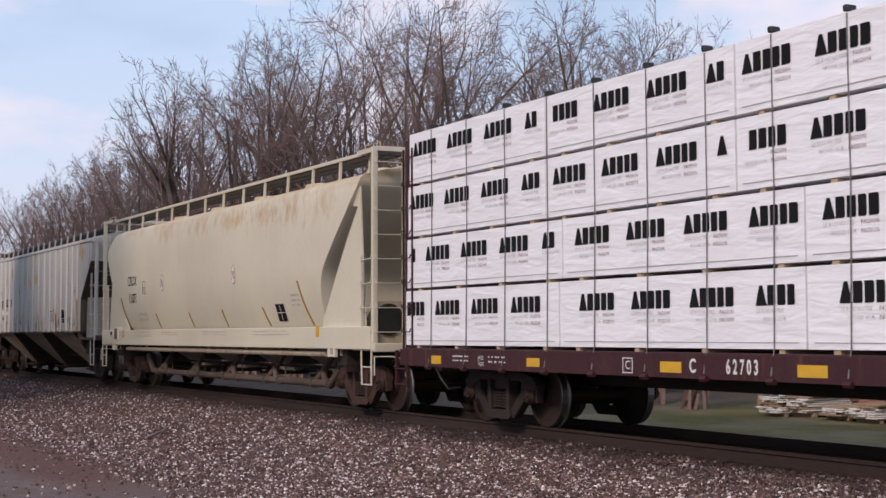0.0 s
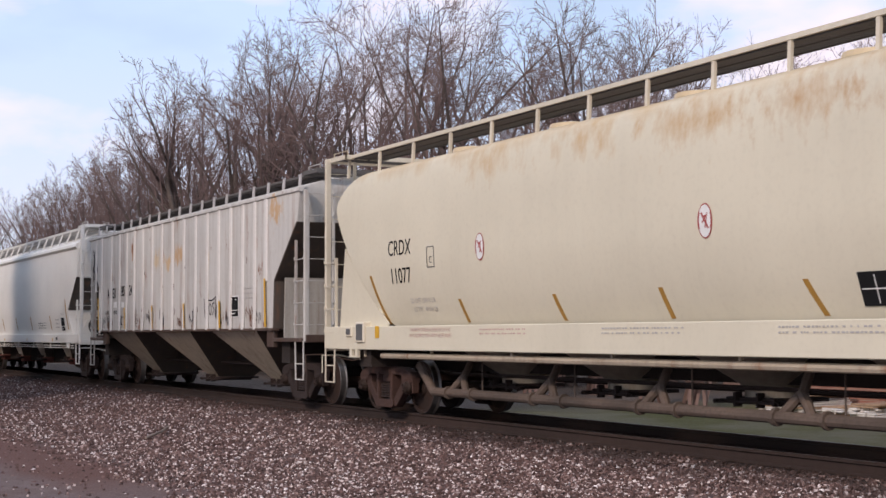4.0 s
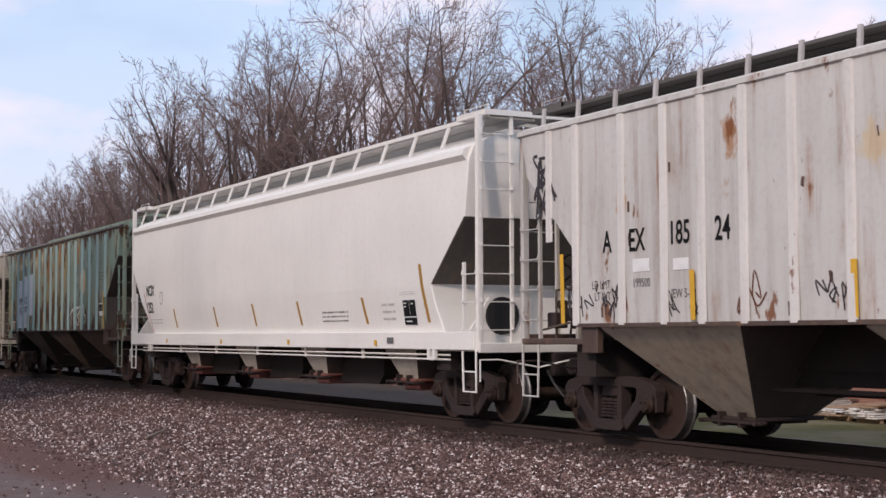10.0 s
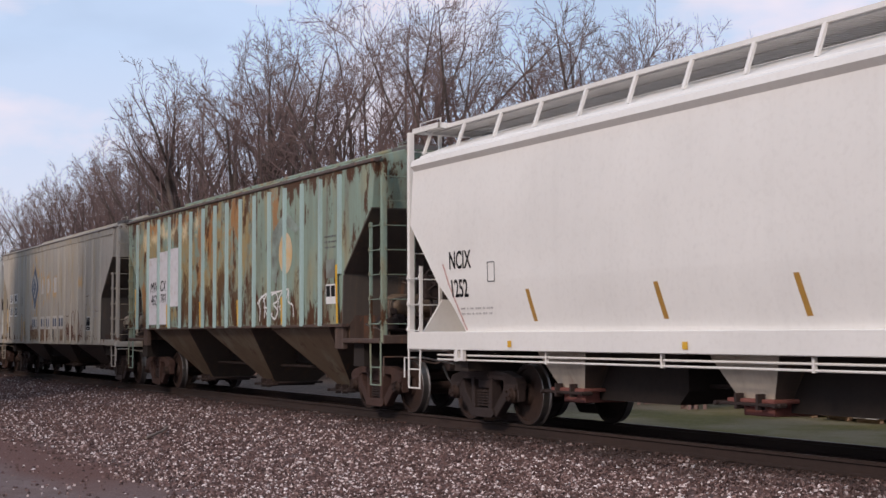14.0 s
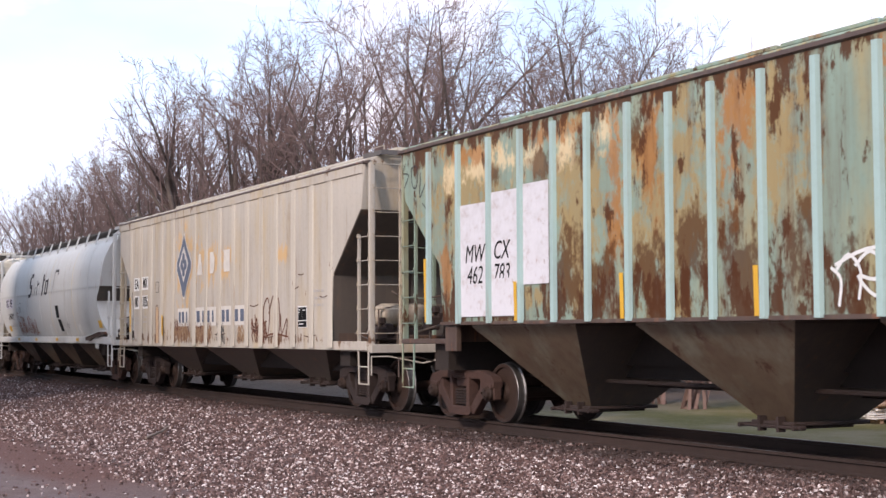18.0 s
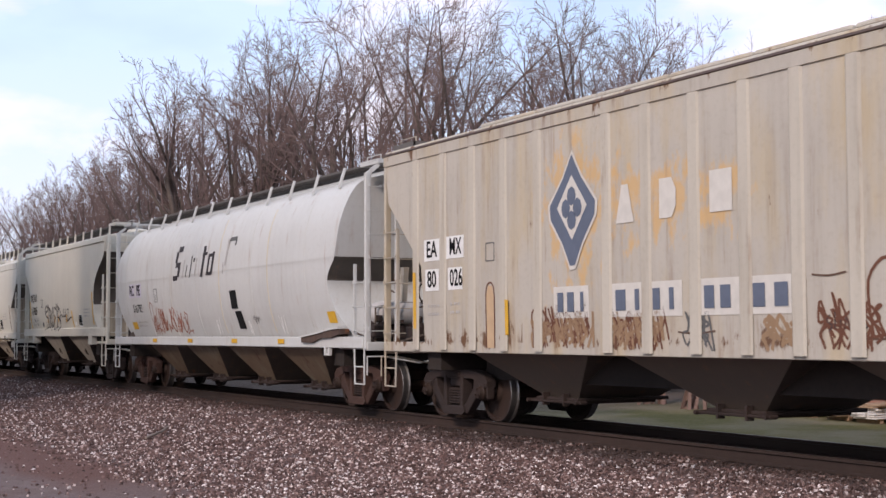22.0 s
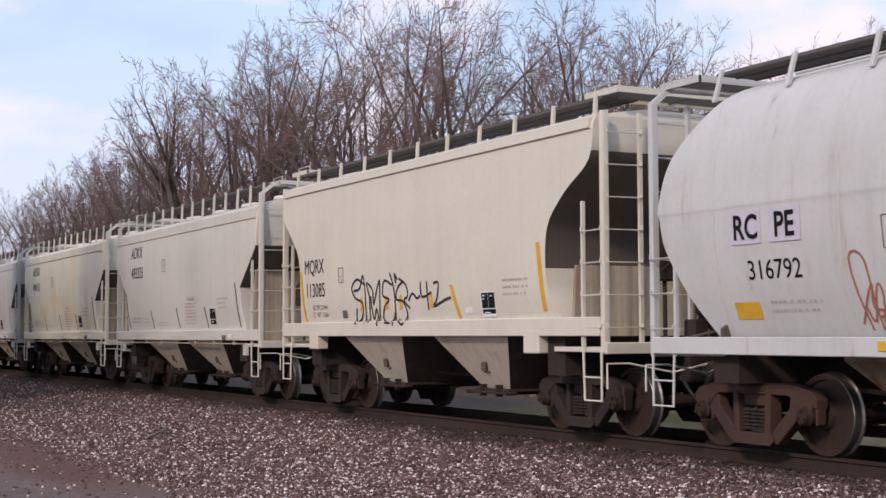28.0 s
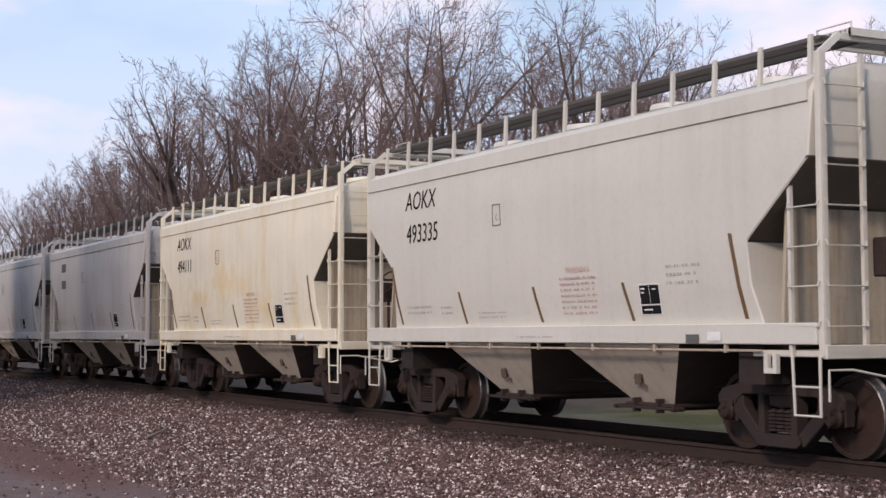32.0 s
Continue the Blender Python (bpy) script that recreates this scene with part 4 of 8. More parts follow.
def end_gear(car, s, xe, spec, mat, sillmat):
    """Platform, coupler, ladders and steps at one end; s = +1 at the leading end."""
    half = spec.get("half", 1.60)
    zs0 = spec.get("end_z", spec["sill"][0])
    deep = spec.get("platform", 1.0)
    top = spec["ladder_top"]
    bm = bmesh.new()
    x0, x1 = sorted((xe, xe - s * deep))
    box(bm, x0, x1, -half + 0.08, half - 0.08, zs0 - 0.02, zs0 + 0.05, 0.01)
    box(bm, *sorted((xe, xe - s * 0.08)), -half + 0.05, half - 0.05, zs0 - 0.04, zs0 + 0.11, 0.01)
    part("end_platform", bm, sillmat, car)
    # coupler
    bm = bmesh.new()
    xs = xe + s * 0.0
    box(bm, *sorted((xs - s * 0.5, xs + s * 0.28)), -0.075, 0.075, 0.80, 0.94, 0.015)
    box(bm, *sorted((xs + s * 0.22, xs + s * 0.42)), -0.17, 0.10, 0.74, 1.0, 0.03)
    box(bm, *sorted((xs + s * 0.36, xs + s * 0.50)), -0.02, 0.15, 0.76, 0.99, 0.03)
    box(bm, *sorted((xs - s * 0.06, xs + s * 0.05)), -0.28, 0.28, 0.72, 1.08, 0.01)
    part("coupler", bm, M_TRUCK, car, "rusty knuckle coupler")
    # brake hose
    bm = bmesh.new()
    pipe(bm, [(xs - s * 0.05, -0.35, 0.80), (xs + s * 0.18, -0.38, 0.62), (xs + s * 0.34, -0.30, 0.42), (xs + s * 0.50, -0.15, 0.45)], 0.022)
    part("brake_hose", bm, M_JET, car, "black rubber hose")
    # uncoupling lever
    bm = bmesh.new()
    pipe(bm, [(xe + s * 0.06, -half + 0.02, 0.66), (xe + s * 0.06, -half + 0.02, 0.98), (xe + s * 0.06, -half + 0.35, 0.98), (xe + s * 0.12, -0.6, 0.86), (xe + s * 0.3, -0.1, 0.98)], 0.014)
    part("uncoupling_lever", bm, sillmat, car)
    pitch = spec.get("rung_pitch", 0.42)
    for q in (-1, 1):
        yo = q * (half - 0.03)
        bm = bmesh.new()
        box(bm, *sorted((xe - s * 0.02, xe - s * 0.10)), *sorted((yo, yo - q * 0.10)), zs0 - 0.02, top, 0.008)
        cp = part("corner_post", bm, mat, car)
        if spec.get("bent_post"):
            bm = bmesh.new()
            tube(bm, (xe - s * 0.06, yo - q * 0.05, top - 0.02), (xe - s * 0.06, yo - q * 0.32, top + 0.20), 0.05, n=4)
            tube(bm, (xe - s * 0.06, yo - q * 0.32, top + 0.18), (xe - s * 0.06, 0, top + 0.20), 0.05, n=4)
            part("post_brace", bm, mat, cp)
        zz = [zs0 + 0.3 + k * pitch for k in range(int((top - zs0 - 0.3) / pitch) + 1)]
        ya, yb = yo - q * 0.05, yo - q * spec.get("ladder_wide", 0.60)
        xa = xe - s * 0.04
        if s * q < 0:
            ladder(car, mat, (xa, min(ya, yb)), (xa, max(ya, yb)), zs0 - 0.02, top, zz)
        else:
            ladder(car, mat, (xa, max(ya, yb)), (xa, min(ya, yb)), zs0 - 0.02, top, zz)
        # side ladder: lower part of the corner
        xs_in = xe - s * spec.get("side_ladder", 0.52)
        st = spec.get("side_ladder_top", 2.75)
        zz = [zs0 + 0.3 + k * pitch for k in range(int((st - zs0 - 0.3) / pitch) + 1)]
        xa, xb = sorted((xs_in, xe - s * 0.06))
        if q < 0:
            ladder(car, mat, (xa, yo + 0.02), (xb, yo + 0.02), zs0 - 0.02, st, zz, 0.045)
        else:
            ladder(car, mat, (xb, yo - 0.02), (xa, yo - 0.02), zs0 - 0.02, st, zz, 0.045)
        # stirrup step below the sill
        bm = bmesh.new()
        xa, xb = xe - s * 0.08, xe - s * 0.50
        yy = yo
        foot = spec.get("step_low", 0.50)
        pipe(bm, [(xa, yy, zs0), (xa, yy, foot), (xb + s * 0.03, yy, foot), (xb, yy, zs0)], 0.018)
        tube(bm, (xa, yy, foot + 0.3), (xb, yy, foot + 0.3), 0.012)
        part("step", bm, mat, car, "stirrup step")


def platform_gear(car, s, xe, zs0, spec):
    """Braces, brake cylinder, valves and pipes under the slope sheet of an open end."""
    for q in (-1, 1):
        bm = bmesh.new()
        prism(bm, [(xe - s * 0.95, zs0 + 0.04), (xe - s * 0.78, zs0 + 0.04), (xe - s * 0.60, zs0 + 1.45), (xe - s * 0.74, zs0 + 1.45)], q * 0.5 - 0.05, q * 0.5 + 0.05)
        part("end_brace", bm, spec.get("brace_paint", M_TRUCK), car)
    bm = bmesh.new()
    spun(bm, [(0.04, -0.34), (0.06, -0.30), (0.15, -0.28), (0.15, 0.0), (0.11, 0.02), (0.11, 0.22), (0.04, 0.26)], 14, "x")
    ob = part("brake_cylinder", bm, M_TRUCK, car, "", True)
    ob.matrix_basis = pose(xe - s * 0.9, -0.95, zs0 + 0.34)
    bm = bmesh.new()
    for dx, y, z, a in ((0.42, -1.18, 0.30, 0.11), (0.44, -1.02, 0.38, 0.09), (0.40, -0.82, 0.26, 0.08), (0.46, -1.12, 0.52, 0.06)):
        box(bm, xe - s * dx - a, xe - s * dx + a, y - a, y + a, zs0 + z - a, zs0 + z + a, 0.02)
    part("control_valve", bm, M_TRUCK, car)
    bm = bmesh.new()
    pipe(bm, [(xe - s * 0.42, -1.2, zs0 + 0.05), (xe - s * 0.42, -1.2, zs0 + 0.72), (xe - s * 0.55, -0.6, zs0 + 0.80), (xe - s * 0.55, 0.6, zs0 + 0.80)], 0.02)
    pipe(bm, [(xe - s * 0.30, -0.9, zs0 + 0.05), (xe - s * 0.34, -0.8, zs0 + 0.95), (xe - s * 0.9, -0.7, zs0 + 1.05)], 0.017)
    pipe(bm, [(xe - s * 0.25, -1.35, zs0 + 0.16), (xe - s * 1.2, -1.3, zs0 + 0.30), (xe - s * 1.3, -0.4, zs0 + 0.42)], 0.016)
    tagged(part("brake_piping", bm, P_PIPE, car), kind="stuff")
    bm = bmesh.new()
    box(bm, *sorted((xe - s * 0.30, xe - s * 1.1)), -0.72, -0.69, zs0 + 0.44, zs0 + 0.50)
    box(bm, *sorted((xe - s * 0.62, xe - s * 0.68)), -0.9, 0.3, zs0 + 0.52, zs0 + 0.57)
    part("brake_lever", bm, M_TRUCK, car)


P_PIPE = grimy("tan_pipe", (0.065, 0.048, 0.038), (0.125, 0.09, 0.07), 4.0, 0.8)


def hopper_car(spec):
    """One covered hopper, built about its middle from the numbers in spec (x is along the train)."""
    xf, xr = spec["ends"]
    xc = (xf + xr) / 2
    hf = (xf - xr) / 2
    car = thing(spec["name"], pose(xc, TRACK_Y, 0), spec["label"], "railway car", "cars of the freight train")
    mat, sillmat = spec["paint"], spec.get("sill_paint", spec["paint"])
    levels = [(z, -hf + ir, hf - i_f, w) for z, i_f, ir, w in spec["levels"]]
    if spec.get("round"):
        levels = smooth_levels(levels)
    zs0, zs1 = spec["sill"]
    half = spec.get("half", 1.60)
    side = levels
    if not spec.get("flange"):             # the outer face, sill and flank together
        side = [(zs0, -hf, hf, half), (zs1, -hf, hf, half), (zs1 + 0.004, -hf, hf, width_at(levels, zs1))] + [v for v in levels if v[0] > zs1 + 0.02]
    spec["side"], spec["car"], spec["xc"] = side, car, xc
    bm = loft(levels)
    if not spec.get("round"):
        bmesh.ops.bevel(bm, geom=[e for e in bm.edges], offset=0.015, segments=1, affect="EDGES")
    body = part("body", bm, mat, car, spec.get("body_label", ""))
    for p in body.data.polygons:
        p.use_smooth = abs(p.normal.y) > 0.35 or p.normal.z > 0.5
    body.data.set_sharp_from_angle(angle=radians(38 if spec.get("round") else 16))
    if spec.get("slope_paint"):            # slope sheets: grime, with their shade put into the dark colour
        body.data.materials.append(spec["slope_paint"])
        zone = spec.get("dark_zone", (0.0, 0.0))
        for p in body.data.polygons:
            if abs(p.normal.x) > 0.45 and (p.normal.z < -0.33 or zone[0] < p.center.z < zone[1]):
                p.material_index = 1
    # end bulkheads under the slope sheets
    zs0, zs1 = spec["sill"]
    half = spec.get("half", 1.60)
    for s in (-1, 1):
        ins = spec["bulkhead"]
        bm = bmesh.new()
        x0, x1 = sorted((s * (hf - ins), s * (hf - ins - 0.05)))
        top = spec.get("bulk_top", 1.95)
        prism(bm, [(-half + 0.12, zs0), (half - 0.12, zs0), (half - 0.12, zs0 + 0.3), (half - spec.get("bulk_in", 0.45), top), (-half + spec.get("bulk_in", 0.45), top), (-half + 0.12, zs0 + 0.3)], x0, x1)
        for v in bm.verts:
            v.co = Vector((v.co.y, v.co.x, v.co.z))
        bmesh.ops.recalc_face_normals(bm, faces=bm.faces)
        bh = part("end_bulkhead", bm, spec.get("bulk_paint", mat), car)
        if spec.get("hole"):
            bm = bmesh.new()
            # a black disc stands in for the shade inside the opening
            spun(bm, [(0.25, 0.0), (0.25, 0.012)], 22, "x")
            spun(bm, [(0.29, 0.0), (0.29, 0.03), (0.252, 0.03), (0.252, 0.0)], 22, "x")
            hole = part("access_opening", bm, M_JET, bh, "round dark opening")
            hole.matrix_basis = pose(s * (hf - ins) + (0.002 if s > 0 else -0.014), -0.93, zs0 + 0.52)
    # side sills
    for q in (-1, 1):
        bm = bmesh.new()
        y0, y1 = sorted((q * half, q * (half - 0.10)))
        if spec.get("flange"):
            fz = spec["flange"]
            box(bm, -hf + 1.55, hf - 1.55, *sorted((q * (half + 0.05), q * (half - 0.10))), fz - 0.03, fz + 0.02)
            part("side_flange", bm, sillmat, car)
            for s in (-1, 1):
                bm = bmesh.new()
                box(bm, *sorted((s * (hf - 1.62), s * (hf - 1.98))), y0, y1, zs0 - 0.14, fz - 0.03, 0.01)
                box(bm, *sorted((s * (hf - 0.1), s * (hf - 1.62))), y0, y1, zs0 - 0.03, zs0 + 0.05, 0.01)
                part("side_sill", bm, sillmat, car)
        else:
            box(bm, -hf + 0.1, hf - 0.1, y0, y1, zs0, zs1, 0.01)
            part("side_sill", bm, sillmat, car)
    bm = bmesh.new()
    box(bm, -hf - 0.05, hf + 0.05, -0.19, 0.19, 0.74, 1.05)
    part("center_sill", bm, M_UNDER, car)
    # bolsters over the trucks
    for x in spec["trucks"]:
        bm = bmesh.new()
        lx = x - xc
        box(bm, lx - 0.22, lx + 0.22, -half + 0.15, half - 0.15, 0.80, zs0 + 0.02)
        part("body_bolster", bm, M_UNDER, car)
        truck(car, lx, spec.get("truck_paint", M_TRUCK))
    for s in (-1, 1):
        end_gear(car, s, s * hf, spec, spec.get("ladder_paint", mat), sillmat)
    # hoppers below the sill: (middle x, top length, bottom length, z top, z bottom, half width top, half width bottom)
    gate_mat = spec.get("gate_paint", M_TRUCK)
    for x, lt, lb, zt, zb, wt, wb in spec["bays"]:
        lx = x - xc
        if spec.get("cones"):
            bm = bmesh.new()
            spun(bm, [(0.3, zt), (wt, zt - 0.02), (wt, zt - 0.16), (wt - 0.06, zt - 0.18), (wb + 0.05, zb + 0.12), (wb + 0.05, zb)], 22, "z")
            bay = part("hopper_bay", bm, spec.get("bay_paint", M_UNDER), car, "", True)
            bay.data.set_sharp_from_angle(angle=radians(30))
            bay.matrix_basis = pose(lx, 0, 0)
            lx = 0.0
        else:
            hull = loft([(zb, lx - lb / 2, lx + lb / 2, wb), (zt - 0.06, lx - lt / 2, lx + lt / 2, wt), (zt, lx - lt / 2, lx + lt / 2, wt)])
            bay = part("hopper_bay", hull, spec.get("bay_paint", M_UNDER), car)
            bay.data.materials.append(spec.get("bay_slope", P_SLOPE))      # cross slopes: grime, and the shade on them painted in
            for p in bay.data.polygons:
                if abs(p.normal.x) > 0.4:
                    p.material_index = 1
            if spec.get("bracket"):                # cast hand hole and vibrator bracket on the side sheet
                zz = zb + 0.42 * (zt - zb)
                yy = wb + 0.42 * (wt - wb)
                lean = (wt - wb) / (zt - zb)
                bm = bmesh.new()
                for du, dv, r in ((0, 0, 0.075), (0.10, 0.05, 0.03), (-0.09, -0.05, 0.03), (0.05, -0.09, 0.025)):
                    p0 = Vector((lx + du, -yy - dv * lean, zz + dv))
                    tube(bm, p0 + Vector((0, 0.03, 0)), p0 + Vector((0, -0.035, -0.02)), r, n=8)
                part("vibrator_bracket", bm, P_BAY_DARK, bay, "rusty bracket")
        bm = bmesh.new()
        drop = spec.get("gate_drop", 0.09)
        box(bm, lx - lb / 2 - 0.10, lx + lb / 2 + 0.10, -wb - 0.10, wb + 0.10, zb - 0.05, zb, 0.012)
        box(bm, lx - lb / 2 + 0.04, lx + lb / 2 - 0.04, -wb + 0.03, wb - 0.03, zb - drop, zb - 0.05, 0.012)
        part("outlet_gate", bm, gate_mat, bay)
        bm = bmesh.new()
        tube(bm, (lx - lb / 2 - 0.26, -wb - 0.14, zb - 0.06), (lx + lb / 2 + 0.26, -wb - 0.14, zb - 0.06), 0.020)
        for s in (-1, 1):
            tube(bm, (lx + s * (lb / 2 + 0.2), -wb - 0.02, zb - 0.06), (lx + s * (lb / 2 + 0.2), -wb - 0.20, zb - 0.06), 0.028, n=8)
            box(bm, lx + s * lb * 0.3 - 0.02, lx + s * lb * 0.3 + 0.02, -wb - 0.16, -wb - 0.05, zb - 0.12, zb + 0.06)
        part("gate_shaft", bm, M_TRUCK, bay)
    if spec["bays"]:
        zt = spec["bays"][0][3]
        bm = bmesh.new()
        rw = spec.get("ridge_wide", 0.30)
        box(bm, -hf + 2.3, hf - 2.3, -rw, rw, spec.get("ridge_low", 0.92), zt - 0.01)
        part("slope_ridge", bm, M_UNDER, car)
        bm = bmesh.new()
        pipe(bm, [(-hf + 1.2, -0.42, 0.80), (-hf + 3.0, -0.5, 0.70), (hf - 3.0, -0.5, 0.70), (hf - 1.2, -0.42, 0.80)], 0.03)
        pipe(bm, [(-hf + 2.4, 0.3, 0.62), (hf - 2.4, 0.3, 0.62)], 0.025)
        part("brake_pipe", bm, M_TRUCK, car)
    # ribs
    for x, z0, z1 in spec.get("ribs", ()):
        bm = bmesh.new()
        w = width_at(levels, 0.5 * (z0 + z1))
        rw = spec.get("rib_wide", 0.10)
        rd = spec.get("rib_deep", 0.05)
        lx = x - xc
        vs = [(lx - rw / 2, -w), (lx - rw * 0.36, -w - rd), (lx + rw * 0.36, -w - rd), (lx + rw / 2, -w)]
        a = [bm.verts.new((u, v, z0)) for u, v in vs]
        b = [bm.verts.new((u, v, z1)) for u, v in vs]
        for k in range(4):
            bm.faces.new((a[k], a[(k + 1) % 4], b[(k + 1) % 4], b[k]))
        bm.faces.new(a[::-1])
        bm.faces.new(b)
        bmesh.ops.recalc_face_normals(bm, faces=bm.faces)
        part("side_rib", bm, spec.get("rib_paint", mat), car)
    for x0, x1, y, z0, z1 in spec.get("belly", ()):
        bm = bmesh.new()
        prism(bm, [(x0 - xc, z1), (x0 - xc, z0 + 0.1), (x0 + 0.12 - xc, z0), (x1 - 0.2 - xc, z0), (x1 - xc, z0 + 0.18), (x1 - xc, z1)], -y, y)
        part("hopper_belly", bm, M_UNDER, car, "dark hopper underside")
    for x, z0, z1, lw in spec.get("lugs", ()):
        bm = bmesh.new()
        hx, t = lw / 2, lw * 0.3
        for q in (-1, 1):
            box(bm, *sorted((x - xc + q * hx, x - xc + q * (hx - t))), -half - 0.004, -half + 0.05, z0, z1)
        box(bm, x - xc - hx + t, x - xc + hx - t, -half - 0.004, -half + 0.05, z0, z0 + 0.25 * (z1 - z0))
        part("jacking_lug", bm, sillmat, car, "slotted steel lug")
    if spec.get("header"):
        z0, z1, x0, x1, proud = spec["header"]
        bm = bmesh.new()
        w = width_at(levels, z0)
        box(bm, x0 - xc, x1 - xc, -w - proud, -w + 0.02, z0, z1, 0.006)
        part("side_header", bm, mat, car)
    for kind, x0, x1, y, z0, z1, pm in spec.get("extras", ()):
        bm = bmesh.new()
        box(bm, x0 - xc, x1 - xc, -y, -y + 0.22, z0, z1, 0.015)
        part(kind, bm, pm, car)
    if spec.get("big_pipe"):
        z, y, x0, x1 = spec["big_pipe"]
        bm = bmesh.new()
        pipe(bm, [(x0 - xc, -y, z + 0.42), (x0 + 0.5 - xc, -y, z), (x1 - 0.5 - xc, -y, z), (x1 - xc, -y, z + 0.3)], 0.075, 10)
        bp = part("unloading_pipe", bm, spec["pipe_paint"], car, "tan steel unloading pipe")
        for k in range(5):
            bm = bmesh.new()
            px = x0 + 1.2 + k * (x1 - x0 - 2.4) / 4 - xc
            pipe(bm, [(px + 0.42, -y, z + 0.0), (px + 0.30, -y + 0.03, z + 0.16), (px + 0.12, -y + 0.12, z + 0.26), (px + 0.05, -y + 0.3, z + 0.5)], 0.06, 8)
            pipe(bm, [(px - 0.12, -y, z), (px + 0.02, -y + 0.05, z + 0.14), (px + 0.10, -y + 0.12, z + 0.26)], 0.06, 8)
            tube(bm, (px - 0.20, -y, z), (px - 0.14, -y, z), 0.105, n=10)
            tube(bm, (px + 0.62, -y, z), (px + 0.67, -y, z), 0.105, n=10)
            tube(bm, (px + 0.9, -y + 0.02, z), (px + 0.9, -y + 0.02, z + 0.52), 0.012)
            part("pipe_flange", bm, spec["pipe_paint"], bp)
    for outline, y in spec.get("gussets", ()):
        for q in (-1, 1):
            bm = bmesh.new()
            prism(bm, [(x - xc, z) for x, z in outline], *sorted((q * y, q * (y - 0.03))))
            part("end_gusset", bm, mat, car)
    roof_of(spec, car, hf, levels)
    # brake gear on the leading platform
    if spec.get("reservoir"):
        bm = bmesh.new()
        spun(bm, [(0.05, -0.62), (0.17, -0.58), (0.21, -0.50), (0.21, 0.28), (0.17, 0.36), (0.05, 0.40)], 16, "y")
        ob = part("air_reservoir", bm, spec.get("tank_paint", M_UNDER), car, "", True)
        ob.matrix_basis = pose(hf - 0.62, -0.55, zs0 + 0.62)
        bm = bmesh.new()
        box(bm, hf - 0.75, hf - 0.5, -1.2, -0.1, zs0 + 0.03, zs0 + 0.42, 0.03)
        pipe(bm, [(hf - 0.6, -1.2, zs0 + 0.3), (hf - 0.35, -1.2, zs0 + 0.2), (hf - 0.3, -0.2, zs0 + 0.2)], 0.025)
        part("brake_valve", bm, M_TRUCK, car)
    for s in spec.get("gear_ends", (-1, 1)) if spec.get("reservoir") or spec.get("gear_ends") else ():
        platform_gear(car, s, s * hf, zs0, spec)
    if spec.get("wheel_end"):
        s = spec["wheel_end"]
        bm = bmesh.new()
        R = 0.27
        pts = [(s * (hf + 0.12), R * math.cos(k * math.tau / 16), R * math.sin(k * math.tau / 16)) for k in range(17)]
        pipe(bm, pts, 0.016)
        for k in range(5):
            c = k * math.tau / 5
            tube(bm, (s * (hf + 0.10), 0, 0), (s * (hf + 0.12), R * math.cos(c), R * math.sin(c)), 0.014)
        tube(bm, (s * (hf - 0.15), 0, 0), (s * (hf + 0.13), 0, 0), 0.05, n=8)
        box(bm, *sorted((s * (hf - 0.02), s * (hf - 0.2))), -0.16, 0.16, -0.28, 0.14, 0.02)
        ob = part("hand_brake", bm, M_TRUCK, car, "hand brake wheel")
        ob.matrix_basis = pose(0, -0.55, zs0 + 1.0)
        bm = bmesh.new()
        tube(bm, (s * (hf - 0.1), -0.55, zs0), (s * (hf - 0.1), -0.55, zs0 + 0.85), 0.03)
        part("hand_brake_post", bm, M_TRUCK, car)
    # train line pipe along the near sill
    if spec.get("pipes"):
        for z, y in spec["pipes"]:
            bm = bmesh.new()
            reach = 1.0 if spec.get("pipe_size", 0.015) < 0.03 else 2.3
            tube(bm, (-hf + reach, -y, z), (hf - reach, -y, z), spec.get("pipe_size", 0.015), n=8)
            pp = part("side_pipe", bm, spec.get("side_pipe_paint", sillmat), car)
            for k in range(7):
                bm = bmesh.new()
                px = -hf + 1.6 + k * (2 * hf - 3.2) / 6
                box(bm, px - 0.02, px + 0.02, -y - 0.022, -y + 0.022, z - 0.025, z + 0.12)
                part("pipe_clamp", bm, spec.get("side_pipe_paint", sillmat), pp)
    return car


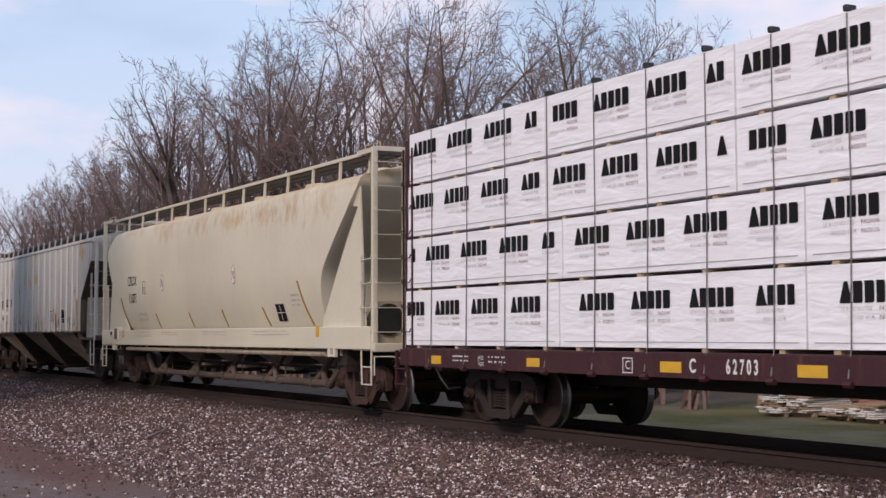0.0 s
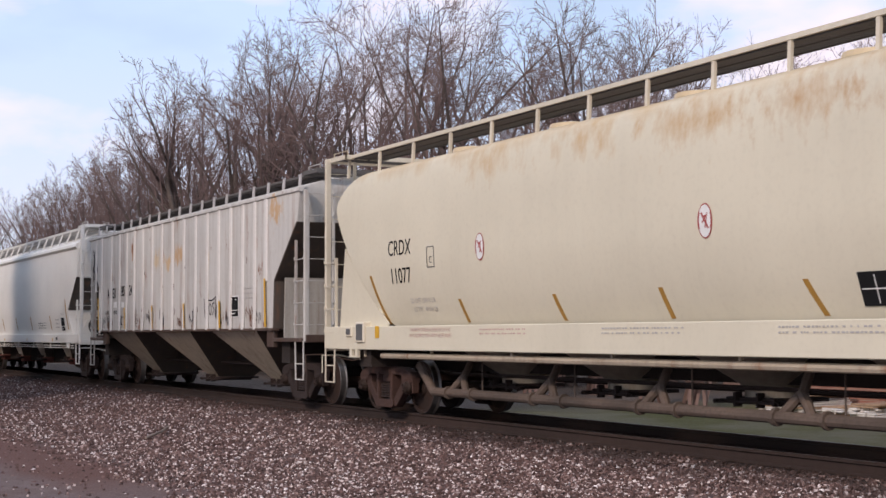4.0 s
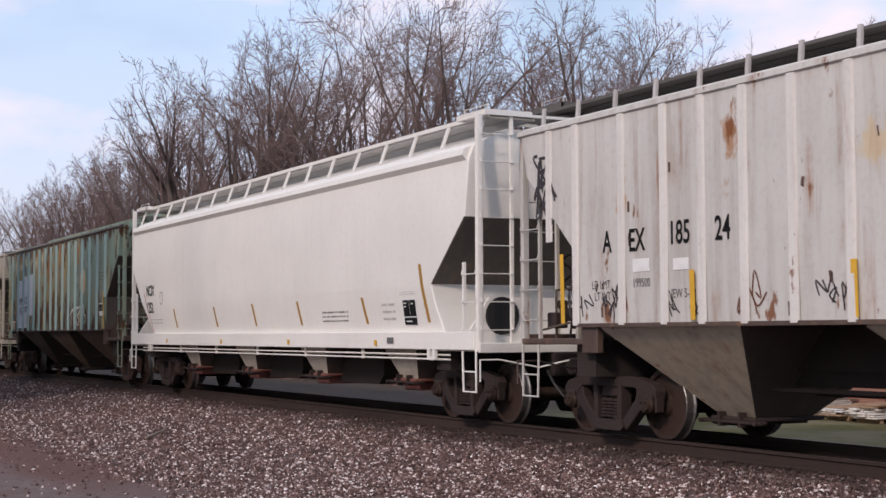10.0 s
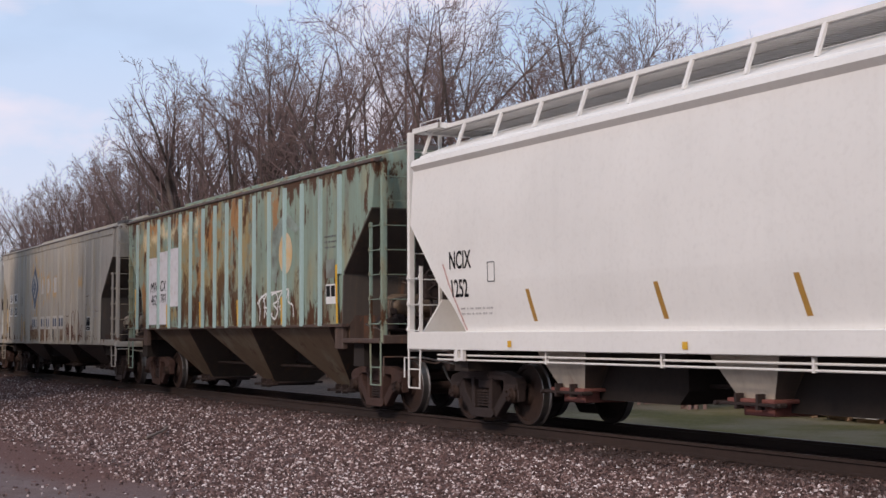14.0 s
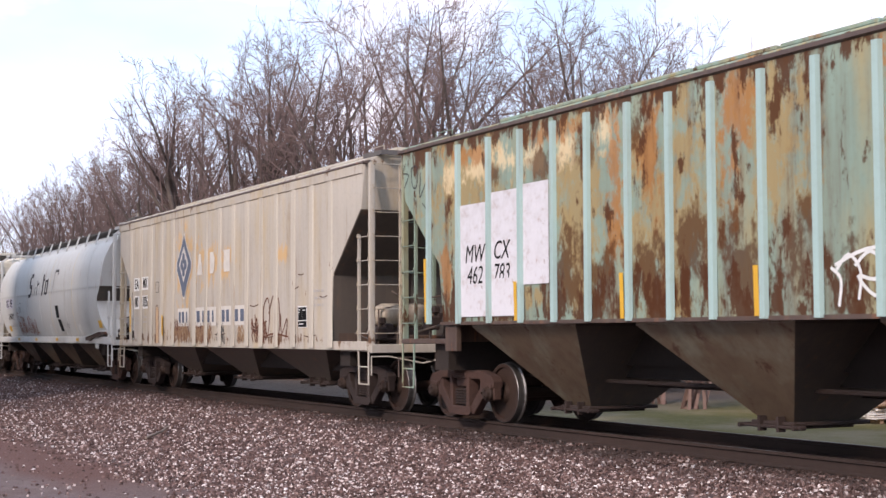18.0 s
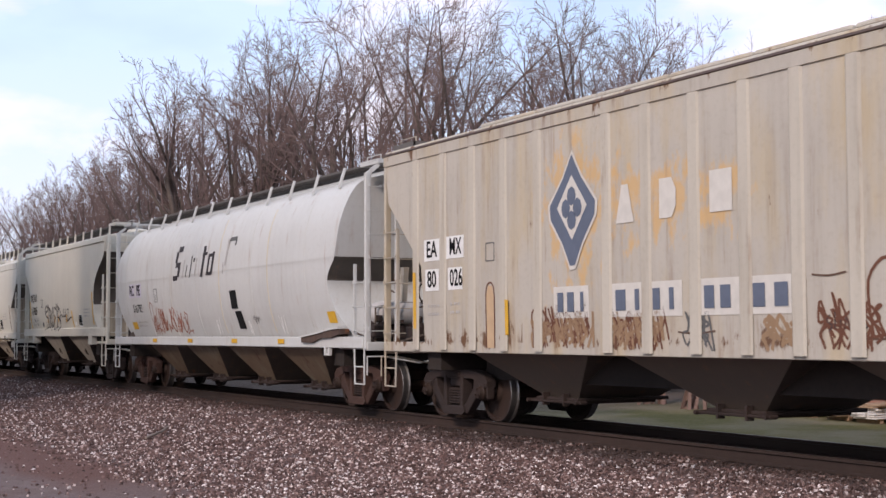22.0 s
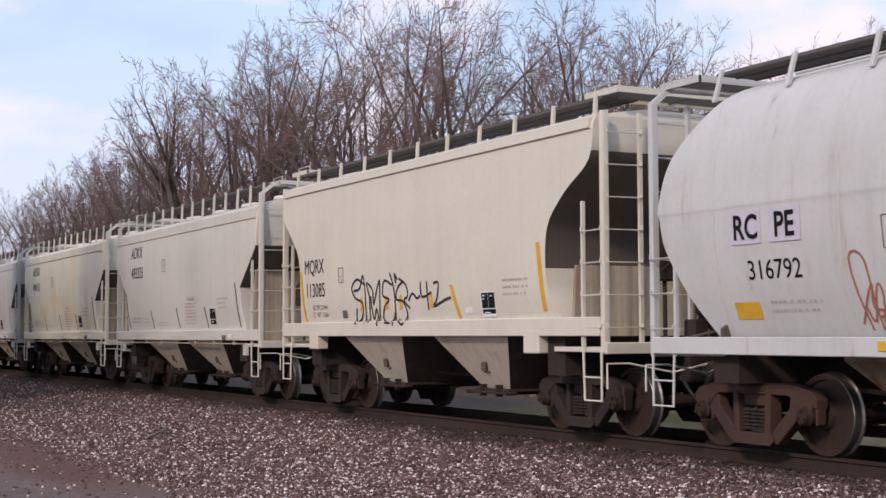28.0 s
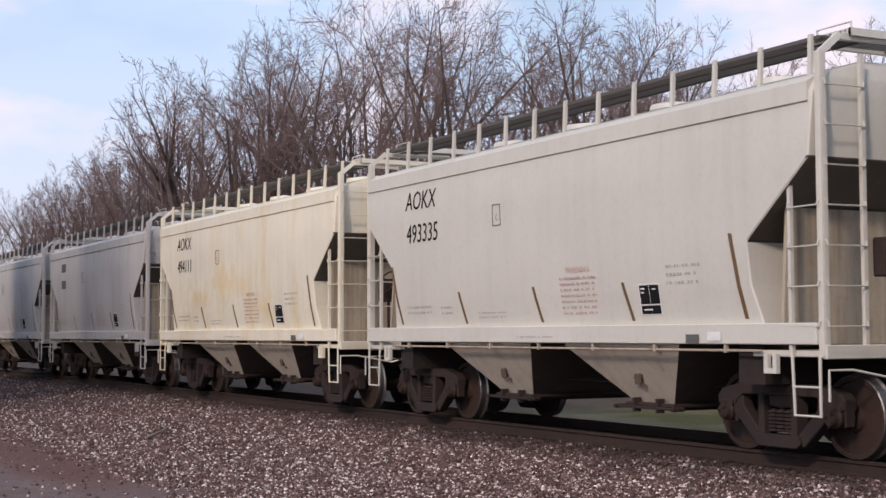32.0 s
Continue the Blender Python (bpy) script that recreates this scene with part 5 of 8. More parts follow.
def roof_of(spec, car, hf, levels):
    """Hatch trough, walkways on brackets and the cross boards at the ends."""
    r = spec["roof"]
    top = levels[-1][0]
    mat = spec["paint"]
    bm = bmesh.new()
    box(bm, -hf + 0.9, hf - 0.9, -0.42, 0.42, top - 0.05, top + 0.10, 0.02)
    part("hatch_coaming", bm, mat, car)
    n = r.get("hatches", 6)
    for k in range(n):
        lx = -hf + 1.3 + (k + 0.5) * (2 * hf - 2.6) / n
        bm = bmesh.new()
        if r.get("round_hatch"):
            spun(bm, [(0.34, top + 0.10), (0.36, top + 0.13), (0.34, top + 0.20), (0.10, top + 0.24)], 18, "z")
            ob = part("hatch_cover", bm, mat, car)
            ob.matrix_basis = pose(lx, 0, 0)
        else:
            w = (2 * hf - 2.6) / n
            box(bm, lx - w / 2 + 0.03, lx + w / 2 - 0.03, -0.40, 0.40, top + 0.10, top + 0.17, 0.02)
            part("hatch_cover", bm, mat, car)
    if r.get("lip"):
        z, d = r["lip"]
        w = width_at(levels, z)
        for q in (-1, 1):
            bm = bmesh.new()
            out = r.get("lip_out", 0.035)
            cove = r.get("cove", 0.02)
            prism(bm, [(q * (w - 0.03), z - d), (q * (w + 0.002), z - d), (q * (w + out), z - d + cove), (q * (w + out * 0.8), z + d * 0.4), (q * (w - 0.12), z + d)], -hf + r["lip_in"][1], hf - r["lip_in"][0])
            for v in bm.verts:
                v.co = Vector((v.co.y, v.co.x, v.co.z))
            bmesh.ops.recalc_face_normals(bm, faces=bm.faces)
            part("roof_rail", bm, r.get("lip_paint", mat), car)
    if r.get("walk"):
        zw, y0, y1 = r["walk"]
        e0, e1 = r.get("walk_in", (0.3, 0.3))
        for q in (-1, 1):
            bm = bmesh.new()
            a, b = sorted((q * y0, q * y1))
            x = -hf + e1
            while x < hf - e0 - 0.04:               # grating bars
                box(bm, x, x + 0.06, a, b, zw - 0.022, zw)
                x += 0.085
            for yy in (a, (a + b) / 2 - 0.015, b - 0.03):
                box(bm, -hf + e1, hf - e0, yy, yy + 0.03, zw - 0.035, zw + 0.004)
            walk_ob = part("roof_walk", bm, r.get("walk_paint", M_GRATE), car, "steel grating walkway")
            if q < 0 or spec.get("both"):
                posts = r.get("posts", 12)
                for k in range(posts):
                    lx = -hf + e1 + 0.12 + k * (2 * hf - e0 - e1 - 0.24) / (posts - 1)
                    bm = bmesh.new()
                    yb, zb = r["post_foot"]
                    prism(bm, [(-yb - 0.012, zb), (-y1 - 0.03, zw + 0.03), (-y1 + 0.01, zw + 0.03), (-yb + 0.03, zb)], lx - 0.028, lx + 0.028)
                    for v in bm.verts:
                        v.co = Vector((v.co.y, v.co.x, v.co.z))
                    bmesh.ops.recalc_face_normals(bm, faces=bm.faces)
                    part("walk_bracket", bm, r.get("post_paint", mat), walk_ob)
            if r.get("edge"):
                bm = bmesh.new()
                yy = q * (y1 + 0.02)
                box(bm, -hf + e1, hf - e0, yy - 0.02, yy + 0.02, zw - 0.01, zw + 0.05)
                part("walk_edge", bm, r.get("post_paint", mat), walk_ob)
    if r.get("cross"):
        zc, wc = r["cross"]
        for s in (-1, 1):
            xa, xb = sorted((s * (hf + 0.02), s * (hf - r.get("cross_long", 0.75))))
            bm = bmesh.new()
            x = xa + 0.02
            while x < xb - 0.03:
                box(bm, x, x + 0.03, -wc, wc, zc - 0.02, zc)
                x += 0.075
            for yy in (-wc + 0.06, 0.0, wc - 0.09):
                box(bm, xa + 0.02, xb - 0.02, yy, yy + 0.03, zc - 0.045, zc - 0.004)
            cb = tagged(part("cross_walk", bm, M_GRATE, car, "steel grating walkway"), kind="stuff")
            bm = bmesh.new()
            for yy in (-wc, wc - 0.04):
                box(bm, xa, xb, yy, yy + 0.04, zc - 0.07, zc + 0.012)
            for xx in (xa, xb - 0.04):
                box(bm, xx, xx + 0.04, -wc, wc, zc - 0.07, zc + 0.012)
            part("walk_frame", bm, r.get("cross_paint", mat), cb)
            bm = bmesh.new()
            pipe(bm, [(xa + 0.1, -wc + 0.1, zc), (xa + 0.1, -wc + 0.1, zc + 0.10), (xb - 0.1, -wc + 0.1, zc + 0.10), (xb - 0.1, -wc + 0.1, zc)], 0.012)
            part("roof_grab", bm, mat, cb)


# ---- the train, from its leading visible car to the last ----
P_CREAM = car_paint("cream_paint", (0.66, 0.608, 0.474), dirty=0.06, rust=0.0, seed=1, top_stain=((0.50, 0.33, 0.15), 3.75, 4.2, 0.62), soft=1.5,
                    spots=[(x + 31.325, z, rx, rz, c) for x, z, rx, rz, c in ((-24.4, 3.80, 0.78, 0.35, (0.46, 0.252, 0.075)), (-26.0, 3.86, 1.04, 0.46, (0.40, 0.189, 0.053)), (-27.6, 3.84, 1.04, 0.41, (0.42, 0.207, 0.060)),
                           (-29.4, 3.86, 1.30, 0.38, (0.46, 0.252, 0.083)), (-31.8, 3.90, 1.04, 0.32, (0.48, 0.288, 0.112)), (-34.5, 3.9, 1.17, 0.32, (0.50, 0.315, 0.135)))])
P_SOOTY = car_paint("sooty_cream_paint", (0.42, 0.36, 0.27), dirt=(0.06, 0.04, 0.028), dirty=1.0, seed=1.8)
P_CREAM_TRIM = car_paint("cream_trim", (0.66, 0.60, 0.48), dirty=0.2, seed=1.5)
P_GALV = plain("pale_grating", (0.52, 0.50, 0.48), 0.6)
P_GREYRUST = car_paint("pale_grey_paint", gloss=0.06, colour=(0.565, 0.553, 0.525), dirty=0.40, rust=0.30, seed=2, bias=((1.9, 1.55, 1.4, 0.05),),
                       spots=[(x + 49.85, z, rx, rz, c) for x, z, rx, rz, c in ((-53.5, 3.55, 0.16, 0.6, (0.36, 0.17, 0.07)), (-50.25, 3.15, 0.4, 0.22, (0.55, 0.36, 0.18)), (-49.35, 3.3, 0.36, 0.3, (0.50, 0.30, 0.14)),
                              (-51.2, 3.25, 0.4, 0.25, (0.58, 0.46, 0.30)), (-42.9, 3.85, 0.4, 0.4, (0.50, 0.29, 0.12)), (-55.6, 3.2, 0.12, 0.6, (0.42, 0.24, 0.11)), (-47.2, 2.9, 0.10, 1.6, (0.56, 0.47, 0.26)))])
P_WHITE = car_paint("white_paint", (0.775, 0.755, 0.71), dirty=0.06, seed=3)
RUST_DARK, RUST_ORANGE, RUST_TAN, OLD_LETTER = (0.075, 0.027, 0.012), (0.34, 0.15, 0.05), (0.33, 0.23, 0.10), (0.66, 0.53, 0.33)
P_MINT = car_paint("mint_green_paint", gloss=0.06, colour=(0.235, 0.320, 0.262), dirty=0.7, rust=0.46, seed=4, rust_colour=RUST_DARK, patch=(0.36, 0.27, 0.12), patchy=0.35, bias=((3.9, 4.30, 4.45, 0.13), (2.3, 1.6, 1.4, 0.13)),
                   spots=[(x + 87.375, z, rx * 1.45, rz * 1.35, c) for x, z, rx, rz, c in (
                       (-89.9, 2.9, 0.55, 1.5, RUST_TAN), (-88.1, 2.9, 0.8, 1.5, RUST_TAN), (-93.0, 3.7, 1.0, 0.7, RUST_TAN), (-86.1, 3.6, 0.5, 0.9, RUST_TAN),
                       (-93.45, 3.82, 0.30, 0.24, OLD_LETTER), (-92.65, 3.85, 0.32, 0.24, OLD_LETTER), (-91.85, 3.86, 0.30, 0.24, OLD_LETTER), (-91.05, 3.88, 0.32, 0.24, OLD_LETTER), (-90.2, 3.88, 0.28, 0.24, OLD_LETTER), (-89.3, 3.9, 0.28, 0.24, OLD_LETTER),
                       (-93.1, 4.05, 0.5, 0.16, RUST_ORANGE), (-90.7, 4.08, 0.8, 0.16, RUST_ORANGE), (-88.3, 3.7, 0.25, 0.8, RUST_ORANGE), (-86.7, 3.8, 0.22, 0.8, RUST_ORANGE), (-89.1, 3.3, 0.16, 1.1, RUST_ORANGE), (-84.3, 3.75, 0.18, 0.55, RUST_ORANGE),
                       (-90.85, 3.75, 0.30, 0.20, RUST_DARK), (-89.75, 3.85, 0.28, 0.24, RUST_DARK), (-92.1, 3.68, 0.20, 0.14, RUST_DARK), (-88.6, 4.0, 0.2, 0.3, RUST_DARK),
                       (-90.3, 2.15, 0.36, 0.50, RUST_DARK), (-89.35, 2.0, 0.34, 0.42, RUST_DARK), (-88.35, 2.05, 0.36, 0.45, RUST_DARK), (-87.5, 2.25, 0.34, 0.55, RUST_DARK), (-86.65, 2.1, 0.34, 0.50, RUST_DARK), (-85.75, 2.2, 0.26, 0.42, RUST_DARK),
                       (-93.65, 2.25, 0.20, 0.45, RUST_ORANGE), (-93.9, 1.7, 0.35, 0.18, RUST_DARK), (-91.0, 1.85, 0.3, 0.16, RUST_TAN), (-84.9, 2.0, 0.16, 0.35, RUST_DARK), (-82.9, 1.62, 0.5, 0.08, RUST_DARK))])
P_WORN_WHITE = car_paint("worn_white_patch", (0.66, 0.65, 0.68), dirty=0.3, rust=0.22, seed=4.2)
P_MINT_RIB = car_paint("mint_rib_paint", gloss=0.06, colour=(0.36, 0.50, 0.48), dirty=0.3, rust=0.12, seed=4.5)
P_BEIGE = car_paint("beige_paint", gloss=0.06, colour=(0.465, 0.427, 0.372), dirty=0.34, rust=0.17, seed=5, rust_colour=(0.13, 0.062, 0.032), bias=((1.6, 1.25, 1.1, 0.14), (4.2, 4.38, 4.5, 0.10)), patch=(0.48, 0.385, 0.25), patchy=0.38,
                    spots=[(x + 104.75, z, rx, rz, (0.58, 0.37, 0.17)) for x, z, rx, rz in ((-106.98, 3.0, 0.85, 1.1), (-100.6, 2.95, 0.45, 0.3), (-105.8, 3.0, 0.5, 0.55), (-104.9, 2.97, 0.5, 0.5), (-103.9, 2.97, 0.5, 0.5))])
P_BEIGE_RIB = car_paint("beige_rib_paint", gloss=0.06, colour=(0.505, 0.463, 0.394), dirty=0.35, rust=0.16, rust_colour=(0.13, 0.062, 0.032), seed=5.5)
P_PALE = car_paint("off_white_paint", (0.55, 0.555, 0.54), dirty=0.16, rust=0.03, seed=6)
P_TAN = car_paint("tan_paint", (0.65, 0.61, 0.52), dirty=0.10, seed=7)
P_CEMENT = car_paint("cement_grey_paint", (0.62, 0.595, 0.53), dirty=0.12, seed=8)
P_YELLOWED = car_paint("yellowed_paint", (0.79, 0.735, 0.60), dirty=0.15, seed=9, patch=(0.70, 0.52, 0.25), patchy=0.28, soft=1.6, spots=[(-2.4, 2.2, 1.5, 0.5, (0.68, 0.47, 0.19)), (-0.2, 2.5, 1.6, 0.4, (0.70, 0.52, 0.24)), (1.8, 1.9, 1.2, 0.4, (0.70, 0.54, 0.28))])
P_LILAC = car_paint("dull_grey_paint", (0.50, 0.48, 0.47), dirty=0.35, seed=10)
P_BROWN = car_paint("rusty_brown_steel", (0.075, 0.046, 0.036), dirty=0.6, rust=0.3, seed=11)
P_BAY_GREY = car_paint("dusty_hopper_paint", (0.46, 0.39, 0.30), dirty=0.75, rust=0.25, seed=12)
P_BAY_MINT = car_paint("rusty_hopper_paint", (0.15, 0.105, 0.068), dirt=(0.07, 0.04, 0.026), dirty=0.95, rust=0.38, rust_colour=(0.075, 0.030, 0.016), seed=13, patch=(0.25, 0.26, 0.20), patchy=0.3)
# for slopes and recessed ends: grime and shade mixed into one dark colour
P_SLOPE = car_paint("grimy_shaded_paint", (0.085, 0.07, 0.06), dirty=0.6, rust=0.1, seed=16)
P_RED_GATE = grimy("red_gate_iron", (0.16, 0.05, 0.04), (0.22, 0.08, 0.065), 5.0, 0.85)
P_BAY_PALE = car_paint("pale_hopper_paint", (0.56, 0.50, 0.41), dirty=0.45, rust=0.12, seed=14)
P_BAY_TAN = car_paint("stained_bulkhead_paint", (0.46, 0.39, 0.30), dirt=(0.10, 0.065, 0.045), dirty=0.9, rust=0.1, seed=17)
P_GREY_RIB = car_paint("pale_rib_paint", gloss=0.06, colour=(0.68, 0.66, 0.63), dirty=0.3, rust=0.24, seed=2.5)
P_BAY_GRIME = car_paint("grimy_end_paint", (0.42, 0.40, 0.36), dirt=(0.09, 0.065, 0.045), dirty=0.7, rust=0.2, seed=21)
P_CONE = car_paint("dusty_cone_paint", (0.36, 0.32, 0.26), dirt=(0.09, 0.065, 0.045), dirty=0.7, rust=0.15, seed=22)
P_BAY_DARK = car_paint("dark_hopper_paint", (0.13, 0.10, 0.08), dirty=0.4, rust=0.1, seed=15)

FLAT_LEVELS = lambda top, bottom: [(bottom, 1.60, 1.60, 1.58), (2.44, 1.50, 1.50, 1.60), (3.53, 0.30, 0.30, 1.60), (top, 0.16, 0.16, 1.60),
                                   (top + 0.06, 0.16, 0.16, 1.57), (top + 0.24, 0.20, 0.20, 0.9), (top + 0.30, 0.22, 0.22, 0.4)]

CREAM_CAR = dict(
    name="pressure_hopper_car", label="cream round-sided covered hopper car with rust stains along the roof", bulk_paint=P_SOOTY, side_pipe_paint=P_BAY_GREY,
    ends=(-22.15, -40.5), paint=P_CREAM, round=True, sill=(1.10, 1.50), half=1.60, ladder_top=4.60, side_ladder_top=2.75, bulkhead=0.75, hole=True,
    levels=[(1.45, 2.35, 2.7, 1.36), (1.9, 2.35, 2.1, 1.52), (2.45, 2.2, 1.55, 1.61), (2.95, 1.75, 1.08, 1.62), (3.45, 1.2, 0.72, 1.61), (3.72, 0.95, 0.68, 1.59),
            (4.0, 0.70, 1.05, 1.55), (4.16, 0.65, 1.5, 1.47), (4.28, 0.62, 1.6, 1.1), (4.36, 0.7, 1.7, 0.6)],
    gussets=[([(-22.88, 4.12), (-22.62, 1.3), (-24.52, 1.3), (-24.52, 1.62), (-24.2, 2.05), (-23.83, 2.55), (-23.4, 3.1), (-22.95, 3.62), (-23.22, 3.66)], 1.50),
             ([(-39.95, 1.3), (-37.9, 1.3), (-37.9, 1.55), (-38.9, 2.2), (-39.7, 2.9)], 1.50)],
    trucks=(-23.75, -38.9), truck_paint=M_TRUCK_RED, ladder_paint=P_CREAM_TRIM, wheel_end=1, pipes=((1.0, 1.46),), pipe_size=0.05,
    bays=[(x, 2.95, 0.7, 1.45, 0.58, 1.36, 0.34) for x in (-26.9, -29.9, -32.9, -35.9)], cones=True, bay_paint=P_CONE,
    big_pipe=(0.42, 1.05, -37.6, -24.7), pipe_paint=P_PIPE,
    # smaller dark plates stand in for the shaded recess of each valve box
    extras=[("valve_box", -38.95, -38.6, 1.64, 1.22, 1.58, P_CREAM_TRIM), ("valve_box", -39.4, -39.15, 1.63, 1.32, 1.50, P_CREAM_TRIM), ("valve_cover", -38.91, -38.64, 1.648, 1.25, 1.55, M_FADED), ("valve_cover", -39.37, -39.18, 1.638, 1.35, 1.47, M_FADED)],
    lugs=[(-39.1, 0.96, 1.11, 0.34), (-23.9, 0.96, 1.11, 0.34)],
    roof=dict(hatches=5, round_hatch=True, walk=(4.56, 0.75, 1.32), walk_in=(0.5, 0.5), posts=14, post_foot=(1.36, 4.2), cross=(4.60, 1.5), cross_long=0.8, edge=True, post_paint=P_CREAM_TRIM, cross_paint=P_CREAM_TRIM))
GREY_CAR = dict(
    name="ribbed_hopper_car", label="weathered pale grey ribbed hopper car with rust streaks and graffiti",
    ends=(-41.5, -58.2), dark_zone=(1.3, 2.6), paint=P_GREYRUST, sill=(1.25, 1.44), flange=1.475, half=1.57, ladder_top=4.15, side_ladder_top=3.2, bulkhead=1.30, bulk_top=2.5, bulk_in=0.14, bulk_paint=P_BAY_GRIME, gear_ends=(-1,),
    levels=FLAT_LEVELS(4.17, 1.47), trucks=(-42.8, -56.7), wheel_end=-1, platform=1.3, bay_paint=P_BAY_GREY, sill_paint=P_BROWN, ladder_paint=P_GREYRUST,
    ribs=[(x, 1.47, 4.12) for x in (-56.65, -55.6, -54.72, -54.0, -53.25, -52.45, -51.6, -50.75, -49.85, -48.95, -48.05, -47.2, -46.4, -45.6, -44.83, -44.1)]
         + [(-43.44, 2.45, 4.12), (-57.3, 2.6, 4.12)],
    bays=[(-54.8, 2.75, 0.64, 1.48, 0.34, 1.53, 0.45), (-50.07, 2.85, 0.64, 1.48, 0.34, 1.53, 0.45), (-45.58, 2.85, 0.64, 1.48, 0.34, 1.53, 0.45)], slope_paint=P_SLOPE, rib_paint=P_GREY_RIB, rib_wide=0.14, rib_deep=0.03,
    roof=dict(hatches=8, walk=(4.46, 0.85, 1.42), walk_in=(0.4, 0.4), posts=19, post_foot=(1.46, 4.22), cross=(4.56, 1.3), lip=(4.17, 0.06), lip_in=(0.1, 0.1), lip_paint=P_GREYRUST,
              post_paint=P_LILAC, cross_paint=M_GRATE))
WHITE_CAR = dict(
    name="pellet_hopper_car", label="clean white covered hopper car with smooth curved sides",
    ends=(-59.35, -78.35), paint=P_WHITE, sill=(1.12, 1.40), half=1.60, ladder_top=4.66, side_ladder_top=2.45, side_ladder=0.48, bulkhead=0.42, bulk_top=1.92, hole=True,
    levels=[(1.38, 1.20, 1.9, 1.50), (1.8, 1.40, 1.55, 1.56), (2.14, 1.48, 1.15, 1.60), (3.12, 0.34, 0.22, 1.62), (3.98, 0.24, 0.3, 1.60), (4.24, 0.24, 0.36, 1.50), (4.50, 0.3, 0.5, 0.85)],
    trucks=(-60.7, -76.7), wheel_end=-1, pipes=((1.04, 1.52), (0.97, 1.52)), platform=1.4, bay_paint=P_BAY_PALE,
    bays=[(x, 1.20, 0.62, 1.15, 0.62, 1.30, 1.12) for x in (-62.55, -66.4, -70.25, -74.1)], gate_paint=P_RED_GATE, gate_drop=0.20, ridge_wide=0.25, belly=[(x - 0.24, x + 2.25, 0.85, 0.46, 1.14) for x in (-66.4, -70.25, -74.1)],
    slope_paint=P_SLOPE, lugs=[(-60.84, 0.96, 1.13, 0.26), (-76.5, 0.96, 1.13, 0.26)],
    roof=dict(hatches=10, walk=(4.66, 0.45, 1.25), walk_in=(0.2, 0.2), posts=17, post_foot=(1.42, 4.28), cross=(4.72, 1.45), cross_long=0.9, lip=(4.09, 0.15), lip_in=(0.3, 0.35), lip_out=0.11, cove=0.12, edge=True, walk_paint=P_GALV))
MINT_CAR = dict(
    name="ribbed_hopper_car", label="mint green ribbed hopper car with heavy rust and white patches", bulk_paint=P_BROWN, tank_paint=P_BAY_MINT,
    ends=(-79.35, -95.4), dark_zone=(1.3, 2.2), paint=P_MINT, sill=(1.24, 1.52), flange=1.53, half=1.56, ladder_top=4.30, side_ladder_top=3.3, bulkhead=1.58, bulk_top=2.0, reservoir=True,
    levels=FLAT_LEVELS(4.36, 1.52), trucks=(-80.6, -94.17), truck_paint=M_TRUCK_RED, wheel_end=1, platform=1.3, bay_paint=P_BAY_MINT, sill_paint=P_BROWN,
    ribs=[(x, 1.52, 4.24) for x in (-94.21, -93.23, -92.29, -91.39, -90.52, -89.69, -88.78, -87.93, -87.13, -86.26, -85.41, -84.53, -83.68, -82.78, -81.88)] + [(-80.98, 2.45, 4.24)],
    rib_paint=P_MINT_RIB, rib_wide=0.12, rib_deep=0.05,
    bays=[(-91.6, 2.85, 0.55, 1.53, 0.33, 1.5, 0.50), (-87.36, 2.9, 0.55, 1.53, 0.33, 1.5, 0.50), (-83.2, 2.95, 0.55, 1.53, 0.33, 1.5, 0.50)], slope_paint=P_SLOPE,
    roof=dict(hatches=8, cross=(4.62, 1.0), lip=(4.36, 0.05), lip_in=(0.1, 0.1), lip_paint=P_BROWN, cross_paint=M_GRATE))
BEIGE_CAR = dict(
    name="ribbed_hopper_car", label="beige ribbed hopper car with a blue diamond emblem and brown graffiti", bulk_paint=P_BROWN, tank_paint=P_BAY_TAN,
    ends=(-96.55, -112.95), dark_zone=(1.0, 2.2), paint=P_BEIGE, sill=(1.08, 1.24), half=1.58, ladder_top=4.34, side_ladder_top=3.1, bulkhead=1.58, bulk_top=2.0, reservoir=True,
    levels=FLAT_LEVELS(4.36, 1.12), trucks=(-97.9, -111.3), truck_paint=M_TRUCK, wheel_end=-1, platform=1.4, bay_paint=P_BAY_DARK,
    ribs=[(x, 1.12, 4.30) for x in (-111.62, -110.68, -109.75, -108.82, -107.88, -106.2, -105.35, -104.4, -103.5, -102.65, -101.8, -100.95, -100.02, -99.1, -98.2)],
    rib_wide=0.22, rib_deep=0.02, rib_paint=P_BEIGE_RIB, header=(4.17, 4.335, -112.8, -96.75, 0.022),
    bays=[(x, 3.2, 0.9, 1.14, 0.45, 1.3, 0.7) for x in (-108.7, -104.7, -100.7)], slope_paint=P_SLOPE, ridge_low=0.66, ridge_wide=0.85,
    roof=dict(hatches=8, cross=(4.56, 1.35), lip=(4.36, 0.035), lip_in=(0.1, 0.1), cross_paint=M_GRATE, lip_paint=P_BROWN))
